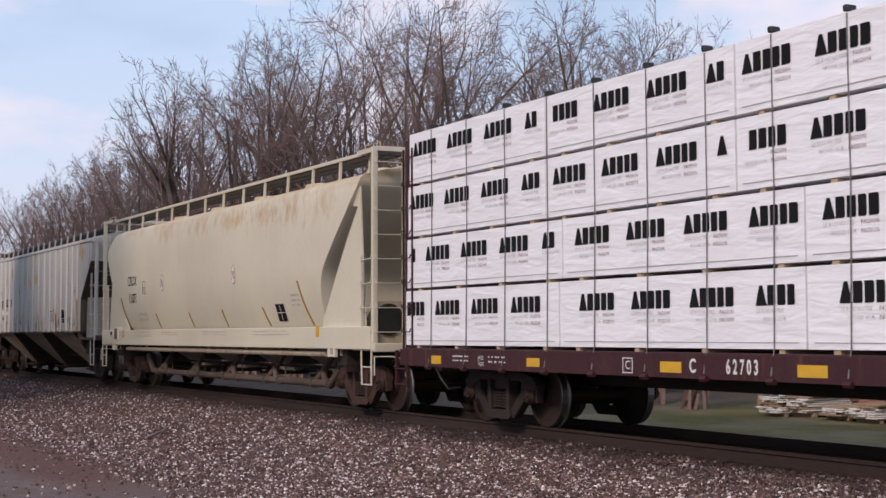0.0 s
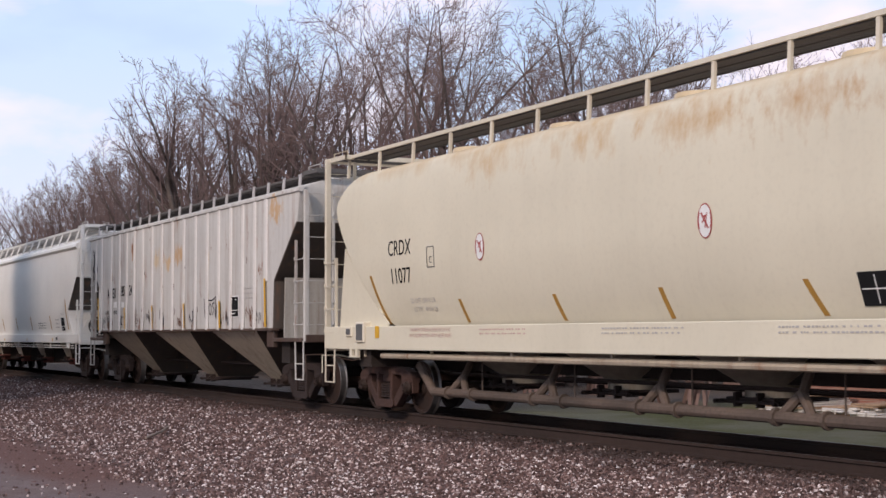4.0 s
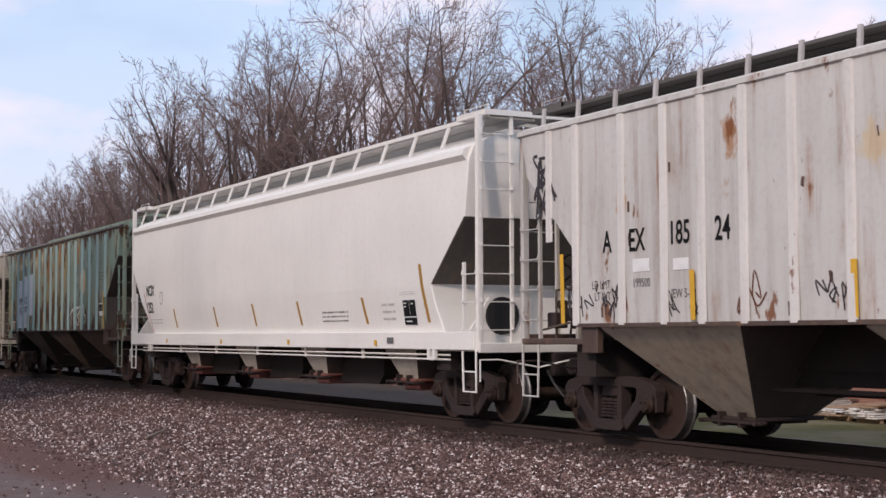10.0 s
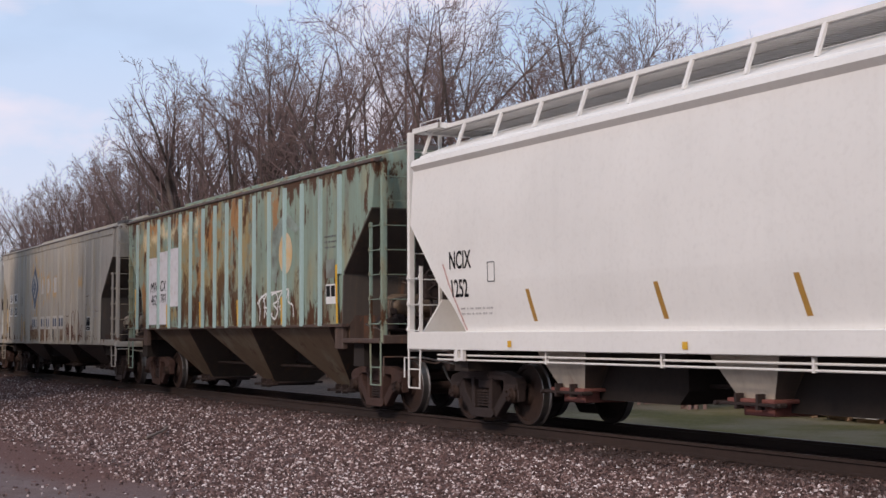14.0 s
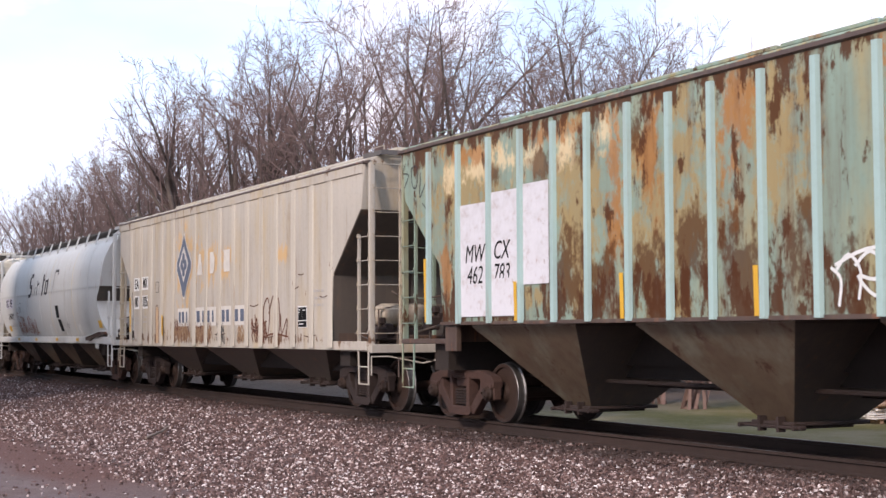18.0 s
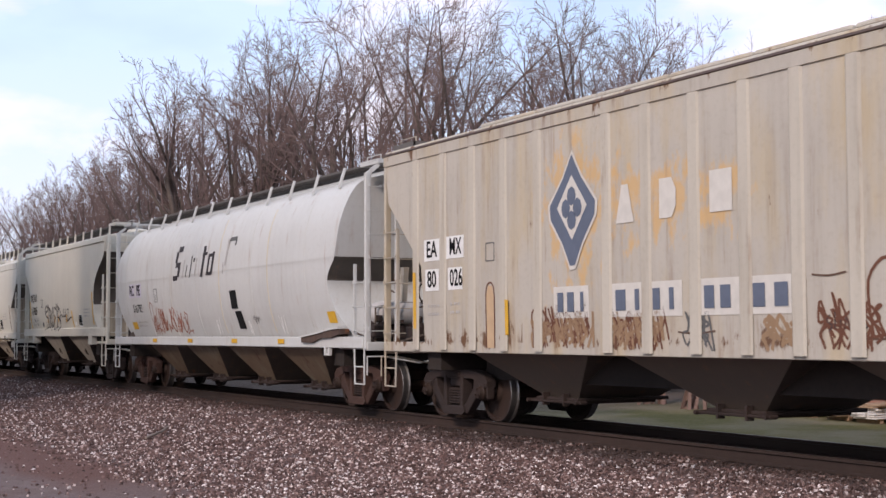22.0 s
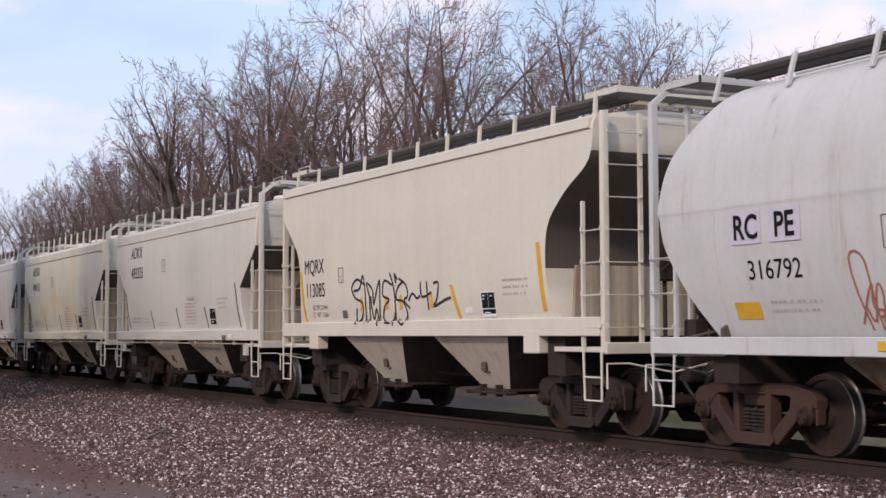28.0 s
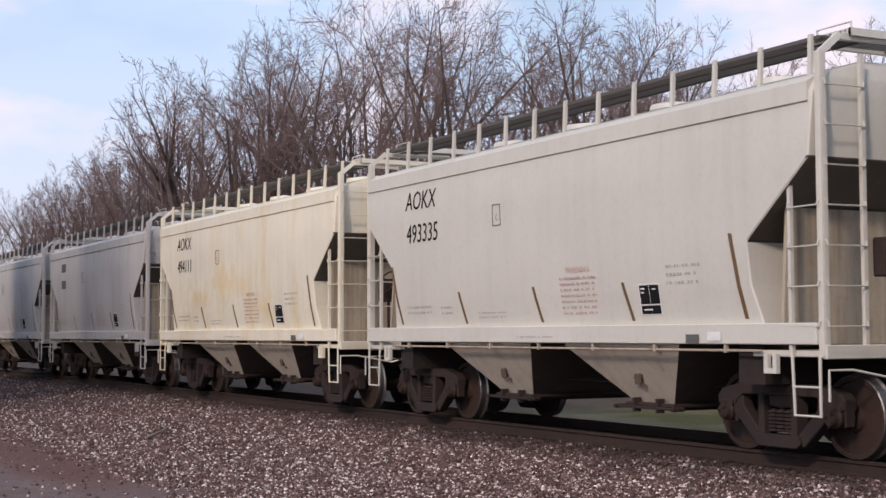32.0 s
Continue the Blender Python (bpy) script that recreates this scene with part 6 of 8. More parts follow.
ROUND_CAR = dict(
    name="round_sided_hopper_car", label="off-white round-sided hopper car with faded black lettering and red graffiti",
    ends=(-113.6, -130.25), paint=P_PALE, round=True, sill=(1.12, 1.32), half=1.60, ladder_top=4.18, bent_post=True, side_ladder_top=2.6, bulkhead=1.25, bulk_top=1.6, reservoir=True,
    levels=[(1.32, 0.95, 1.1, 1.36), (1.8, 1.42, 0.75, 1.53), (2.35, 1.62, 0.42, 1.62), (2.72, 1.28, 0.33, 1.637), (2.85, 1.22, 0.3, 1.64), (3.43, 1.10, 0.5, 1.58), (3.95, 1.02, 1.0, 1.38),
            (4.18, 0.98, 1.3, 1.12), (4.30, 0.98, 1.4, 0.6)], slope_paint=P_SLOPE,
    trucks=(-115.05, -128.94), truck_paint=M_TRUCK_RED, wheel_end=-1, platform=1.3, bay_paint=P_BAY_MINT, bulk_paint=P_SLOPE, brace_paint=P_BAY_PALE, tank_paint=P_LILAC,
    bays=[(x, 2.15, 0.78, 1.14, 0.40, 1.44, 0.92) for x in (-117.0, -120.0, -123.0, -126.0)],
    lugs=[(-115.27, 0.98, 1.13, 0.24)],
    roof=dict(hatches=8, walk=(4.42, 0.6, 1.2), walk_in=(0.35, 0.9), posts=13, post_foot=(1.34, 4.06), cross=(4.42, 1.35)))
TAN_CAR = dict(
    name="two_bay_hopper_car", label="tan two-bay covered hopper car with black graffiti lettering", bulk_paint=P_BAY_TAN, ridge_low=0.72, dark_zone=(2.25, 3.5),
    ends=(-131.2, -142.5), bracket=True, paint=P_TAN, round=True, sill=(1.33, 1.58), end_z=1.14, extras=[("jacking_plate", -133.18, -132.77, 1.604, 1.09, 1.42, P_TAN), ("jacking_plate", -141.0, -140.6, 1.604, 1.09, 1.42, P_TAN)], half=1.60, ladder_top=4.24, side_ladder_top=3.1, bulkhead=0.85, bulk_top=2.28, bulk_in=0.16,
    levels=[(1.42, 0.95, 0.85, 1.50), (1.75, 1.22, 1.0, 1.57), (2.1, 1.36, 1.05, 1.60), (2.8, 1.30, 1.0, 1.62), (3.25, 0.85, 0.6, 1.62), (3.62, 0.28, 0.2, 1.61), (4.1, 0.2, 0.2, 1.58),
            (4.22, 0.2, 0.2, 1.42), (4.34, 0.3, 0.3, 0.7)],
    trucks=(-132.55, -141.0), wheel_end=1, platform=1.3, bay_paint=P_BAY_PALE,
    bays=[(-138.4, 2.3, 0.80, 1.38, 0.54, 1.5, 1.02), (-134.93, 2.3, 0.80, 1.38, 0.54, 1.5, 1.02)], slope_paint=P_SLOPE,
    roof=dict(hatches=4, round_hatch=True, walk=(4.48, 0.8, 1.38), walk_in=(0.3, 0.3), posts=11, post_foot=(1.42, 4.18), cross=(4.56, 1.35), lip=(4.13, 0.11), lip_in=(0.25, 0.25), lip_out=0.06, cove=0.02))


def cement_car(front, paint, label):
    return dict(
        name="two_bay_hopper_car", label=label, ends=(front, front - 11.25), bracket=True, paint=paint, ridge_low=0.72, side_pipe_paint=P_BAY_TAN, sill=(1.24, 1.47), end_z=1.13, lugs=[(front - 0.82, 0.93, 1.14, 0.2), (front - 10.4, 0.93, 1.14, 0.2)], half=1.60, ladder_top=4.30, bent_post=True, side_ladder_top=2.95, bulkhead=0.72, bulk_top=2.72, bulk_in=0.2, bulk_paint=P_BAY_TAN,
        levels=[(1.42, 1.0, 1.0, 1.50), (1.9, 1.15, 1.1, 1.57), (2.38, 1.18, 1.1, 1.60), (3.2, 0.16, 0.16, 1.62), (3.88, 0.1, 0.12, 1.60), (4.06, 0.1, 0.12, 1.50), (4.28, 0.2, 0.25, 0.8)],
        trucks=(front - 1.3, front - 9.95), wheel_end=1, platform=1.2, bay_paint=P_BAY_PALE, pipes=((1.17, 1.56),),
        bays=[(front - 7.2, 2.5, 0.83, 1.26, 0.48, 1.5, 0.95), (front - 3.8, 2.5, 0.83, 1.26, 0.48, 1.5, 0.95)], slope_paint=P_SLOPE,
        roof=dict(hatches=4, round_hatch=True, walk=(4.52, 0.75, 1.34), walk_in=(0.25, 0.25), posts=14, post_foot=(1.38, 4.08), cross=(4.56, 1.15), cross_long=0.7, lip=(3.93, 0.16), lip_in=(0.15, 0.15), lip_out=0.055, cove=0.02))


CEMENT = cement_car(-143.75, P_CEMENT, "grey-beige two-bay covered hopper car with black stencilled lettering")
YELLOWED = cement_car(-156.2, P_YELLOWED, "two-bay covered hopper car with yellow-stained pale paint")
DULL_1 = cement_car(-168.65, P_LILAC, "dull grey two-bay covered hopper car")
DULL_2 = cement_car(-181.1, P_LILAC, "dull grey two-bay covered hopper car at the tail of the row")

HOPPERS = [CREAM_CAR, GREY_CAR, WHITE_CAR, MINT_CAR, BEIGE_CAR, ROUND_CAR, TAN_CAR, CEMENT, YELLOWED, DULL_1, DULL_2]
for spec in HOPPERS:
    hopper_car(spec)

# ---- the flat car with its wrapped lumber ----
P_MAROON = car_paint("maroon_paint", (0.046, 0.008, 0.011), dirty=0.12, rust=0.05, seed=20)


M_CABLE = plain("steel_cable", (0.16, 0.155, 0.16), 0.5, 0.4)


def flat_car():
    xr, xf = -21.05, 1.75
    xc, hf = (xr + xf) / 2, (xf - xr) / 2
    car = thing("center_beam_flatcar", pose(xc, TRACK_Y, 0), "maroon centre-beam flat car loaded with wrapped lumber", "railway car", "cars of the freight train")
    bm = bmesh.new()
    box(bm, -hf, hf, -1.56, 1.56, 1.05, 1.14, 0.01)
    part("deck", bm, P_MAROON, car)
    for q in (-1, 1):
        bm = bmesh.new()
        prism(bm, [(-hf, 1.12), (hf, 1.12), (hf, 0.86), (hf - 3.6, 0.84), (-hf + 3.6, 0.84), (-hf, 0.86)], *sorted((q * 1.60, q * 1.52)))
        part("side_sill", bm, P_MAROON, car)
    bm = bmesh.new()
    box(bm, -hf - 0.1, hf + 0.1, -0.25, 0.25, 0.62, 1.06)
    part("center_sill", bm, M_UNDER, car)
    for s in (-1, 1):
        bm = bmesh.new()
        prism(bm, [(s * hf, 1.1), (s * hf, 4.55), (s * (hf - 0.34), 4.66), (s * (hf - 0.42), 1.1)], -1.5, 1.5)
        bh = part("end_bulkhead", bm, P_MAROON, car)
        for k in range(5):
            bm = bmesh.new()
            box(bm, *sorted((s * hf + s * 0.002, s * (hf + 0.06))), -1.35, 1.35, 1.5 + 0.65 * k, 1.58 + 0.65 * k)
            part("stiffener", bm, P_MAROON, bh)
        bm = bmesh.new()
        box(bm, *sorted((s * (hf - 0.2), s * (hf + 0.30))), -0.08, 0.08, 0.80, 0.95, 0.015)
        box(bm, *sorted((s * (hf + 0.24), s * (hf + 0.46))), -0.17, 0.12, 0.74, 1.0, 0.03)
        part("coupler", bm, M_TRUCK, car, "rusty knuckle coupler")
        truck(car, s * (hf - 2.35), M_TRUCK)
        for q in (-1, 1):
            ladder(car, P_MAROON, (s * (hf - 0.05) - 0.2, q * 1.58), (s * (hf - 0.05) + 0.2, q * 1.58), 0.5, 1.1, (0.55, 0.8))
            ladder(car, P_MAROON, (s * (hf - 0.2) - 0.16, q * 1.55), (s * (hf - 0.2) + 0.16, q * 1.55), 1.1, 4.4, [1.4 + 0.4 * k for k in range(8)], 0.03)
    bm = bmesh.new()
    box(bm, -hf + 0.4, hf - 0.4, -0.06, 0.06, 4.40, 4.62)
    for k in range(13):
        x = -hf + 1.0 + k * (2 * hf - 2.0) / 12
        box(bm, x - 0.07, x + 0.07, -0.06, 0.06, 1.1, 4.42)
    part("center_beam", bm, P_MAROON, car, "maroon steel centre truss")
    lv = [(0.4, -hf, hf, 1.60), (4.0, -hf, hf, 1.60)]
    for X, w in ((-19.75, 0.36), (-13.72, 0.46), (-11.3, 0.5), (-6.0, 0.42)):
        plate(w * 0.9, 0.13, M_YELLOW, car, lv, X - xc, 0.965, "reflector", "yellow reflector plate")
    plate(0.34, 0.12, M_YELLOW, car, lv, -16.85 - xc, 0.97, "reflector")
    write("C", 0.16, M_WHITE, car, lv, -13.30 - xc, 0.98, bold=0.005, squeeze=0.8)
    write("6 2 7 0 3", 0.165, M_WHITE, car, lv, -12.42 - xc, 0.98, bold=0.005, squeeze=0.66)
    write("C", 0.11, M_WHITE, car, lv, -14.6 - xc, 0.97)
    for dx, dz, w, h in ((0, 0.09, 0.2, 0.012), (0, -0.09, 0.2, 0.012), (-0.1, 0, 0.012, 0.19), (0.1, 0, 0.012, 0.19)):
        plate(w, h, M_WHITE, car, lv, -14.6 + dx - xc, 0.97 + dz, "stencil_box")
    write("JACK", 0.06, M_WHITE, car, lv, -18.32 - xc, 1.01, squeeze=0.9)
    write("HERE", 0.06, M_WHITE, car, lv, -18.32 - xc, 0.92, squeeze=0.9)
    bars(2, 0.5, 0.13, M_WHITE, car, lv, -18.95 - xc, 0.975)
    bars(2, 0.5, 0.14, M_WHITE, car, lv, -17.85 - xc, 0.97)
    bars(2, 0.9, 0.14, M_WHITE, car, lv, -9.6 - xc, 0.975)
    # tie-down cables with their winches
    for k in range(18):
        x = -20.02 + 1.155 * k - xc
        bm = bmesh.new()
        pipe(bm, [(x, -0.1, 4.66), (x, -1.45, 4.64), (x + 0.02, -1.553, 4.60), (x + 0.03, -1.553, 2.9), (x, -1.56, 1.2), (x, -1.61, 0.90)], 0.008)
        cab = part("cable", bm, M_CABLE, car, "steel tie-down cable")
        bm = bmesh.new()
        box(bm, x - 0.035, x + 0.035, -1.56, -1.42, 4.63, 4.70, 0.012)
        part("corner_guard", bm, M_JET, cab, "black corner guard")
        bm = bmesh.new()
        tube(bm, (x - 0.06, -1.61, 0.84), (x + 0.06, -1.61, 0.84), 0.036, n=8)
        part("winch", bm, P_MAROON, cab)
    return car, xc


FLAT, FLAT_X = flat_car()


def wrap_material():
    m, n, l, b = material("white_wrap", 0.38)
    v = coords(n, l)
    crease = noise_of(n, l, coords(n, l, (0.8, 1.2, 2.6)), 2.6, 6.0, 0.62)
    turned = n.new("ShaderNodeMapping")
    turned.inputs["Rotation"].default_value, turned.inputs["Scale"].default_value = (0, radians(42), 0), (0.6, 1, 2.6)
    l.new(v, turned.inputs["Vector"])
    fold = n.new("ShaderNodeTexNoise")                # slack diagonal pull folds
    fold.inputs["Scale"].default_value, fold.inputs["Detail"].default_value, fold.inputs["Distortion"].default_value = 2.4, 2.0, 0.6
    l.new(turned.outputs["Vector"], fold.inputs["Vector"])
    l.new(blend(n, l, band(n, l, noise_of(n, l, v, 1.3, 3.0), 0.4, 0.7, 0.4), (0.87, 0.86, 0.88), (0.79, 0.78, 0.80)), b.inputs["Base Color"])
    mix = n.new("ShaderNodeMath")
    mix.operation, mix.inputs[1].default_value = "MULTIPLY_ADD", 1.6
    l.new(fold.outputs["Fac"], mix.inputs[0])
    l.new(crease, mix.inputs[2])
    relief(n, l, b, mix.outputs[0], 0.05, 0.38)
    return m


M_WRAP = wrap_material()
M_LUMBER = grimy("lumber", (0.42, 0.31, 0.20), (0.50, 0.38, 0.26), 6.0, 0.85)
LOGO = {}


def logo_mesh(left=-9.0, right=9.0):
    """A five-part word mark as plain dark blocks, those between left and right."""
    fits = tuple(u >= left and u + w <= right for u, w in ((-0.43, 0.18), (-0.24, 0.14), (-0.08, 0.14), (0.08, 0.125), (0.225, 0.15)))
    if fits not in LOGO:
        bm = bmesh.new()
        h = 0.11
        u = -0.42
        for i, w in enumerate((0.18, 0.16, 0.16, 0.145, 0.17)):
            r = u + w - 0.024
            if not fits[i]:
                u += w
                continue
            e = 0.02
            pieces = [[(u - 0.015, -h), (r + 0.015, -h), (r - 0.055, h), (u + 0.05, h)]] if i == 0 else [[(u, -h), (r - e, -h), (r - 0.006, -h + e), (r - 0.006, h - e), (r - e, h), (u, h)]]
            for vs in pieces:
                a = [bm.verts.new((p, q, 0)) for p, q in vs]
                b = [bm.verts.new((p, q, 0.002)) for p, q in vs]
                bm.faces.new(b)
                bm.faces.new(a[::-1])
                for k in range(len(a)):
                    bm.faces.new((a[k], a[(k + 1) % len(a)], b[(k + 1) % len(a)], b[k]))
            u += w
        me = bpy.data.meshes.new("printed_mark")
        bm.to_mesh(me)
        bm.free()
        me.materials.append(M_BLACK)
        LOGO[fits] = me
    return LOGO[fits]


M_PALE_INK = plain("pale_grey_print", (0.50, 0.49, 0.49), 0.6)
M_PLUM_INK = plain("plum_print", (0.28, 0.16, 0.17), 0.6)
BUNDLES = []


def link_stuff(*a):
    return tagged(link_part(*a), kind="stuff")


def lumber_bundle(x0, x1, z0, z1, side, rng, first):
    L, H = x1 - x0 - 0.03, z1 - z0 - 0.05
    at = ((x0 + x1) / 2, TRACK_Y + side * 0.84, z0)
    ob = thing("lumber_bundle", pose(*at), "lumber bundle in white printed plastic wrap on the flat car", "lumber bundle", "wrapped lumber on the flat car")
    bm = bmesh.new()
    nx = 14
    half = 0.70
    # a slightly slack wrap: grid box with pushed verts
    box(bm, -L / 2, L / 2, -half, half, 0.05, H + 0.05)
    bmesh.ops.subdivide_edges(bm, edges=[e for e in bm.edges if abs((e.verts[0].co - e.verts[1].co).x) > 1], cuts=nx, use_grid_fill=True)
    bmesh.ops.subdivide_edges(bm, edges=[e for e in bm.edges if abs((e.verts[0].co - e.verts[1].co).z) > 0.5], cuts=4, use_grid_fill=True)
    seed = rng.uniform(0, 50)
    for v in bm.verts:
        v.co.y += 0.004 * noise.noise((v.co.x * 2.1, v.co.z * 4.0, seed)) * (1 if v.co.y > 0 else -1)
    wrap = part("wrap", bm, M_WRAP, ob, "white plastic wrap", True)
    wrap.data.set_sharp_from_angle(angle=radians(40))
    for k in range(4):
        bm = bmesh.new()
        xx = -L / 2 + 0.4 + k * (L - 0.8) / 3
        box(bm, xx - 0.045, xx + 0.045, -half + 0.02, half - 0.02, 0.0, 0.05)
        part("runner", bm, M_LUMBER, ob, "bare wooden runner")
    if side < 0:
        x = first - at[0]
        while x < L / 2 + 0.3:
            if x > -L / 2 - 0.4:
                y = -half - 0.006
                link_part("printed_mark", logo_mesh(-L / 2 + 0.04 - x, L / 2 - 0.04 - x), ob, "black printed word mark", Matrix.Translation((x, y, 0.05 + H * 0.67)) @ Matrix.Rotation(math.pi / 2, 4, "X"))
                for text, dz, mat, dx, size in (("PASSION", -0.17, M_PLUM_INK, 0.24, 0.048), ("PASSION", -0.26, M_PLUM_INK, 0.24, 0.048),
                                                ("LE BOIS NOTRE", -0.17, M_PALE_INK, -0.2, 0.048), ("WOOD OUR", -0.26, M_PALE_INK, -0.13, 0.048)):
                    if abs(x + dx) > L / 2 - 0.26:
                        continue
                    me = letters(text, size, squeeze=0.95)
                    key = (text, mat.name)
                    if key not in LOGO:
                        LOGO[key] = me.copy()
                        LOGO[key].materials.clear()
                        LOGO[key].materials.append(mat)
                    link_stuff("lettering", LOGO[key], ob, "", Matrix.Translation((x + dx, y, 0.05 + H * 0.67 + dz)) @ Matrix.Rotation(math.pi / 2, 4, "X"))
            x += 1.175
        lv = [(0.0, 0, 0, half + 0.006), (2.0, 0, 0, half + 0.006)]
        bm = bmesh.new()
        box(bm, -L / 2 + 0.1, L / 2 - 0.1, -half - 0.007, -half - 0.004, 0.115, 0.125)
        part("printed_line", bm, M_GREY_INK, ob)
    BUNDLES.append((ob, at))


def load_lumber():
    rng = random.Random(3)
    # each tier: its heights, the seams between bundles, the first printed mark on each bundle
    tiers = ((1.14, 2.06, (-20.95, -16.26, -11.44, -6.75, -2.05, 1.3), (-20.64, -16.51, -11.69, -6.3, -1.6)), (2.06, 2.90, (-20.90, -16.17, -11.44, -6.75, -2.05, 1.3), (-20.96, -15.43, -10.74, -6.3, -1.6)),
             (2.90, 3.76, (-20.86, -16.58, -12.54, -8.4, -4.3, -0.2), (-20.32, -15.96, -12.07, -7.9, -3.8)), (3.76, 4.62, (-20.81, -16.58, -12.54, -8.4, -4.3, -0.2), (-20.22, -16.14, -11.98, -7.8, -3.7)))
    for z0, z1, seams, firsts in tiers:
        for a, b, first in zip(seams, seams[1:], firsts):
            for side in (-1, 1):
                lumber_bundle(a, b, z0, z1, side, rng, first)


load_lumber()


# ---- stencils, reflectors and graffiti on the cars ----
def mark_kit(spec):
    car, side, xc = spec["car"], spec["side"], spec["xc"]

    def w(text, h, x, z, mat=M_BLACK, **k):
        return write(text, h, mat, car, side, x - xc, z, **k)

    def p(wd, h, x, z, mat, **k):
        return plate(wd, h, mat, car, side, x - xc, z, **k)

    def st(wd, z0, z1, x, mat=M_OCHRE, shift=0.0, **k):
        return curved_strip(wd, z0, z1, mat, car, side, x - xc, shift, **k)

    def b(lines, wd, h, x, z, mat=M_GREY_INK):
        return bars(lines, wd, h, mat, car, side, x - xc, z)

    def g(strokes, r, x, z, mat=M_SPRAY, **k):
        return scrawl(strokes, r, mat, car, side, x - xc, z, **k)

    def framed(wd, h, x, z, mat=M_BLACK, t=0.014):
        for dx, dz, a, c in ((0, h / 2, wd, t), (0, -h / 2, wd, t), (-wd / 2, 0, t, h), (wd / 2, 0, t, h)):
            p(a, c, x + dx, z + dz, mat, name="stencil_box")
    return w, p, st, b, g, framed


def placard(p, b, x, z, s=1.0):
    """The black data panel with its thin white frame and rules."""
    p(0.54 * s, 0.48 * s, x, z, M_WHITE, name="data_panel")
    for dx, dz, wd, h in ((-0.125, 0.07, 0.235, 0.29), (0.125, 0.07, 0.235, 0.29), (0.0, -0.16, 0.485, 0.13)):
        p(wd * s, h * s, x + dx * s, z + dz * s, M_BLACK, name="data_field", proud=0.009)
    for dx, dz, wd in ((-0.16, 0.16, 0.10), (-0.17, 0.10, 0.07), (0.12, 0.15, 0.08), (-0.06, -0.16, 0.22)):
        p(wd * s, 0.022 * s, x + dx * s, z + dz * s, M_WHITE, name="panel_line", proud=0.013)


def car_of(spec):
    return spec["car"]


